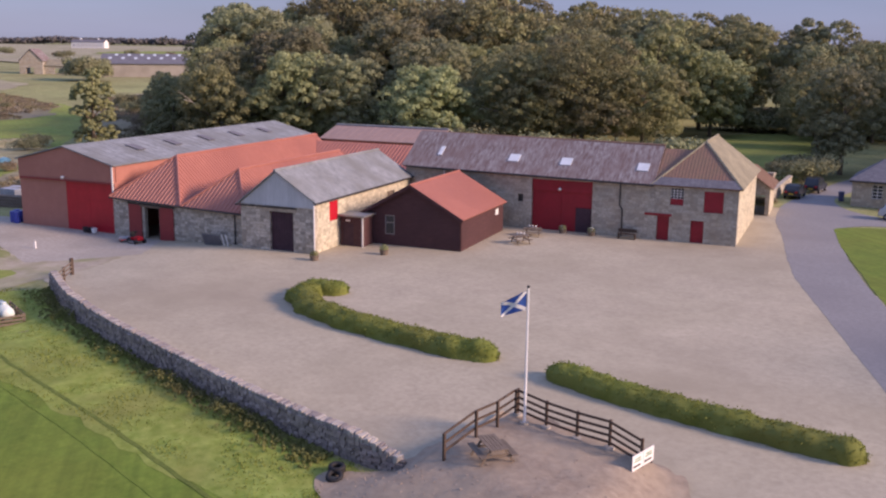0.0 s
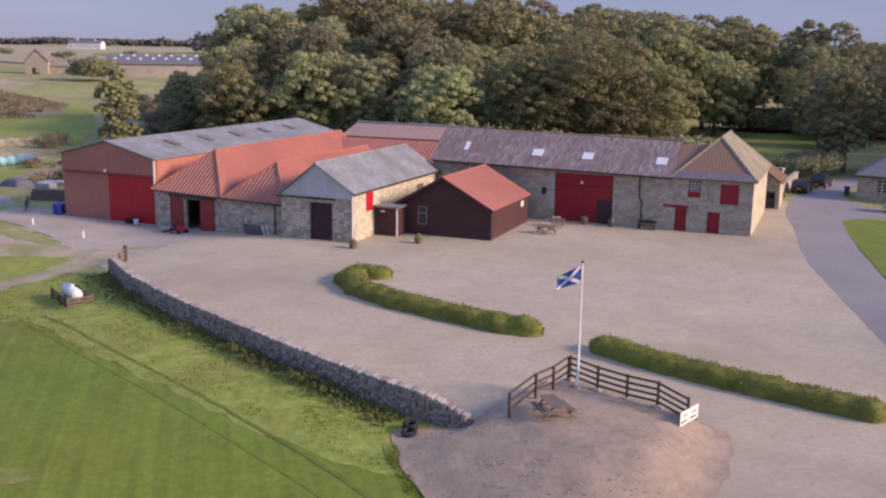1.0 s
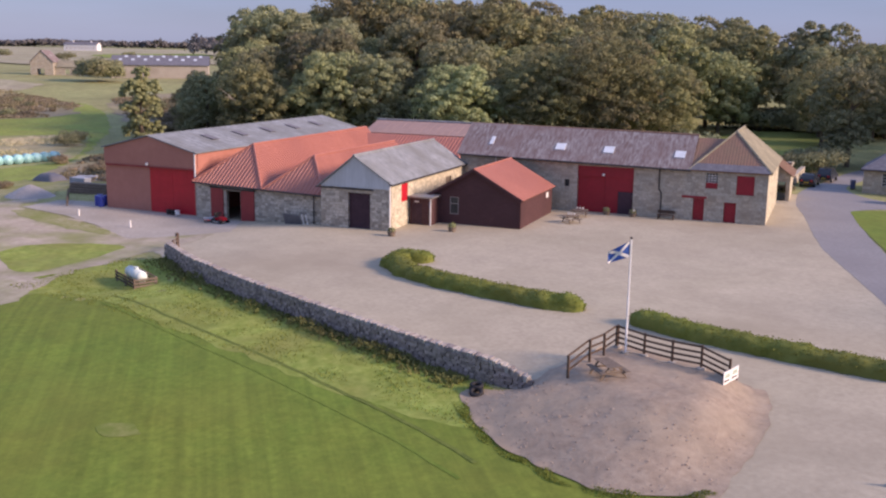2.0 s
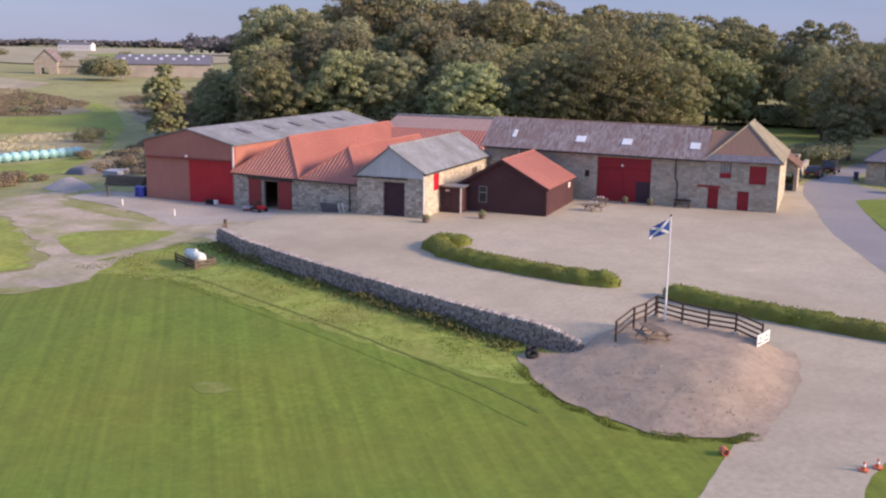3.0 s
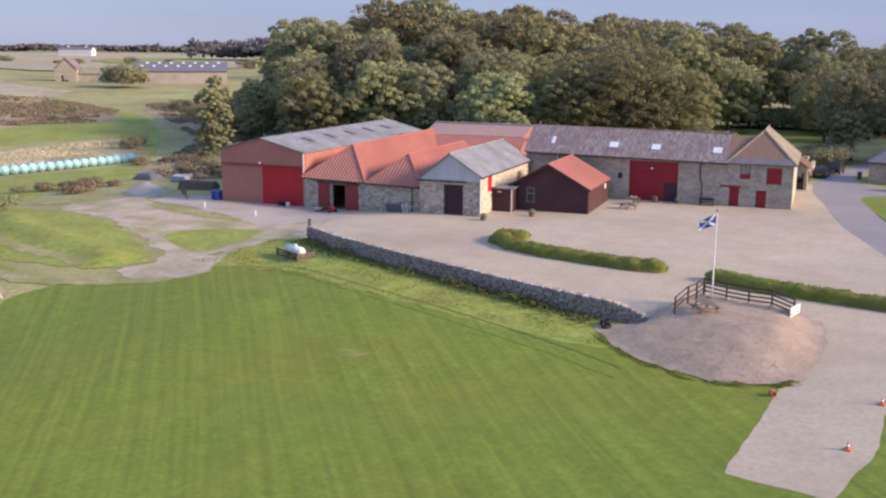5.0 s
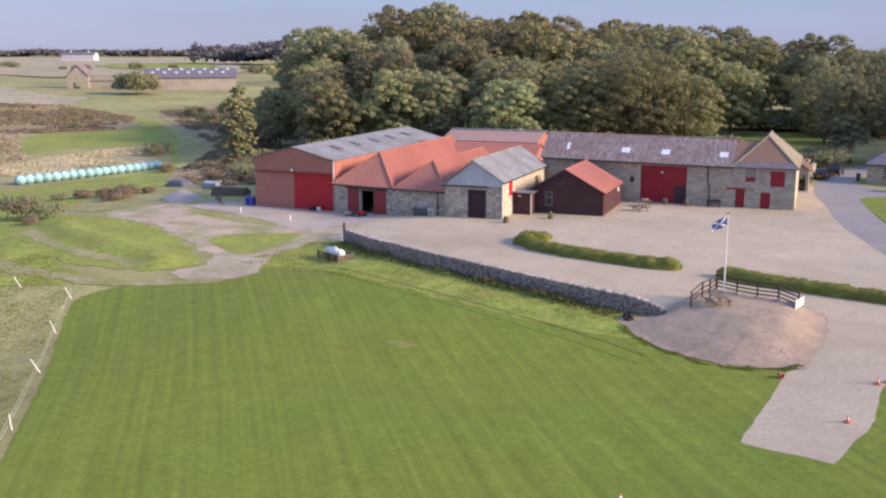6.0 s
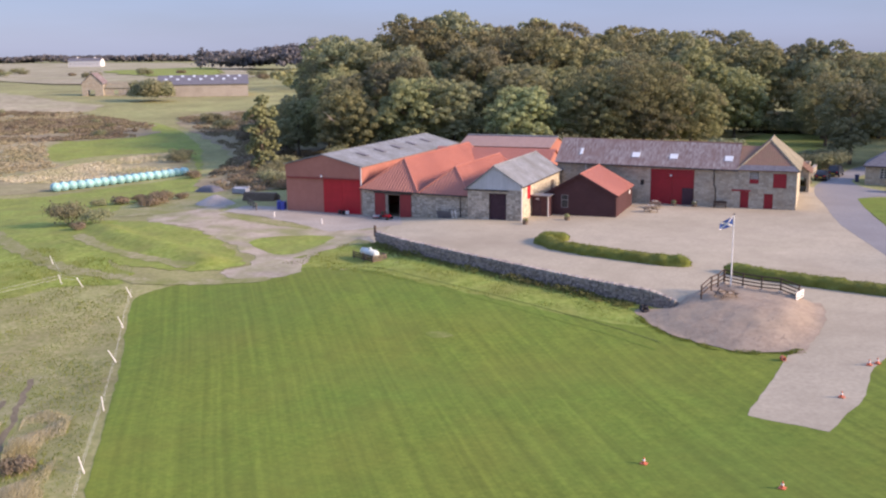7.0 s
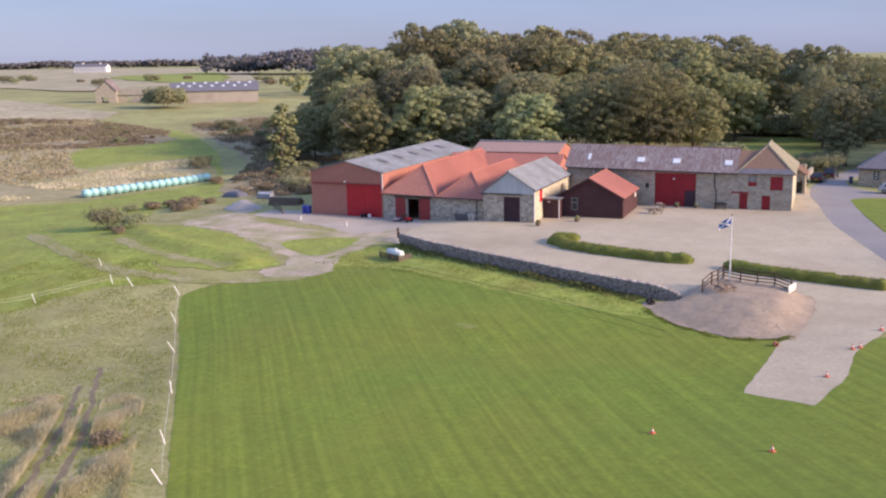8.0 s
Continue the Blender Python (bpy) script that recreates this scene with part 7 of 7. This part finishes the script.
car(pose(-34.9, 109.2, height(-34.9, 109.2) + 0.03, 0, 0, 96), "car_dark", "dark hatchback parked on the lane, seen from behind", 1.5, 4.0)
car(pose(-34.6, 115.4, height(-34.6, 115.4) + 0.03, 0, 0, 94), "car_dark", "dark tall estate car parked further along the lane", 1.7, 4.5)
car(pose(-22.0, 101.6, height(-22.0, 101.6) + 0.06, 0, 0, 10), "car_silver", "silver car parked in front of the cottage", 1.45, 4.2)
bn = thing("wheelie_bin", pose(-30.0, 109.5, height(-30, 109.5) + 0.05, 0, 0, 10), "dark blue wheeled bin beside the cottage", "bin")
bm = bmesh.new()
prism(bm, [(-0.24, -0.28, 0.05), (0.24, -0.28, 0.05), (0.28, -0.36, 1.0), (-0.28, -0.36, 1.0)], (0, 0.66, 0))
M["bin_blue"] = plain("bin_blue", (0.03, 0.045, 0.12), 0.5)
part("body", bm, "bin_blue", bn)
part("lid", boxes((-0.3, 0.3, -0.4, 0.36, 1.0, 1.07)), "bin_blue", bn)
for x in (-0.26, 0.26):
    bm = bmesh.new()
    rod(bm, (x - 0.03, 0.3, 0.1), (x + 0.03, 0.3, 0.1), 0.1)
    part("wheel", bm, "rubber", bn)

# far barn, ruined steading and white house
FB = pose(-337, 221, height(-337, 221), 0, 0, 49)
fbarn = thing("far_barn", FB, "long low far barn with dark roof and pale walls", "barn")
part("front_wall", wall_mesh((0, 0), (37, 0), [(0, 5), (1, 5)], -1.5, 0.4), "concrete", fbarn)
part("end_wall", wall_mesh((0, 22), (0, 0.4), [(0, 5), (0.5, 8.4), (1, 5)], -1.5, 0.4), "concrete", fbarn)
part("end_wall", wall_mesh((37, 0.4), (37, 22), [(0, 5), (0.5, 8.4), (1, 5)], -1.5, 0.4), "concrete", fbarn)
part("roof_slope", roof_mesh([(-0.5, -0.5, 4.95), (37.5, -0.5, 4.95), (37.5, 11, 8.6), (-0.5, 11, 8.6)], 0.15, 1.5, 0.1, 0.05), "slate", fbarn)
part("roof_slope", roof_mesh([(37.5, 22.5, 4.95), (-0.5, 22.5, 4.95), (-0.5, 11, 8.6), (37.5, 11, 8.6)], 0.15, 1.5, 0.1, 0.05), "slate", fbarn)
for k in range(7):
    for f in (0.45, 0.78):
        x, yy = 2.5 + 4.8 * k + 2.0 * (f > 0.6), -0.5 + 11.5 * f
        z = 4.95 + 3.65 * f + 0.22
        bm = bmesh.new()
        prism(bm, [(x, yy, z), (x + 1.2, yy, z), (x + 1.2, yy + 1.9, z + 0.6), (x, yy + 1.9, z + 0.6)], (0, 0, 0.05))
        part("rooflight", bm, "skylight", fbarn)
FH = pose(-372, 208, height(-372, 208), 0, 0, 40)
fh = thing("ruined_steading", FH, "old far stone farmhouse with brown tiled roof", "house")
part("gable", wall_mesh((0, 0), (9, 0), [(0, 5), (0.5, 9.5), (1, 5)], -1.5, 0.5, [(2.5, 5.5, -1, 2.5)]), "ashlar", fh)
part("side_wall", wall_mesh((0, 10), (0, 0.5), [(0, 5), (1, 5)], -1.5, 0.5), "rubble", fh)
part("side_wall", wall_mesh((9, 0.5), (9, 10), [(0, 5), (1, 5)], -1.5, 0.5), "ashlar", fh)
part("roof_slope", roof_mesh([(9.3, -0.3, 4.9), (9.3, 10, 4.9), (4.5, 10, 9.7), (4.5, -0.3, 9.7)], 0.15, 0.6, 0.1, 0.05), "old_roof", fh)
part("roof_slope", roof_mesh([(-0.3, 10, 4.9), (-0.3, -0.3, 4.9), (4.5, -0.3, 9.7), (4.5, 10, 9.7)], 0.15, 0.6, 0.1, 0.05), "slate", fh)
part("range_wall", wall_mesh((9.0, 1.5), (26, 1.5), [(0, 3.2), (1, 3.2)], -1.5, 0.5, [(4, 6, 0.3, 2.4), (10, 11.5, 0.8, 2.4)]), "ashlar", fh)
part("range_roof", roof_mesh([(9.2, 1.2, 3.1), (26.2, 1.2, 3.1), (26.2, 6, 5.6), (9.2, 6, 5.6)], 0.15, 0.6, 0.1, 0.05), "lichen_roof", fh)
x, y = -1355, 842
wh = thing("white_house", pose(x, y, height(x, y), 0, 0, 30), "long white far house with dark roof", "house")
part("wall", wall_mesh((0, 0), (52, 0), [(0, 9), (1, 9)], -3, 0.5, [(3 + 6 * k, 5 + 6 * k, 3, 6) for k in range(8)]), "white_paint", wh)
part("end_wall", wall_mesh((0, 14), (0, 0.5), [(0, 9), (0.5, 13), (1, 9)], -3, 0.5), "white_paint", wh)
part("end_wall", wall_mesh((52, 0.5), (52, 14), [(0, 9), (0.5, 13), (1, 9)], -3, 0.5), "white_paint", wh)
part("back_wall", wall_mesh((51.5, 14), (0.5, 14), [(0, 9), (1, 9)], -3, 0.5), "white_paint", wh)
part("roof_slope", roof_mesh([(-0.5, -0.5, 9), (52.5, -0.5, 9), (52.5, 7, 13), (-0.5, 7, 13)], 0.2), "slate", wh)
part("roof_slope", roof_mesh([(52.5, 14.5, 9), (-0.5, 14.5, 9), (-0.5, 7, 13), (52.5, 7, 13)], 0.2), "slate", wh)
for k in (12, 40):
    part("chimney", boxes((k - 1, k + 1, 6, 8, 11, 15)), "white_paint", wh)
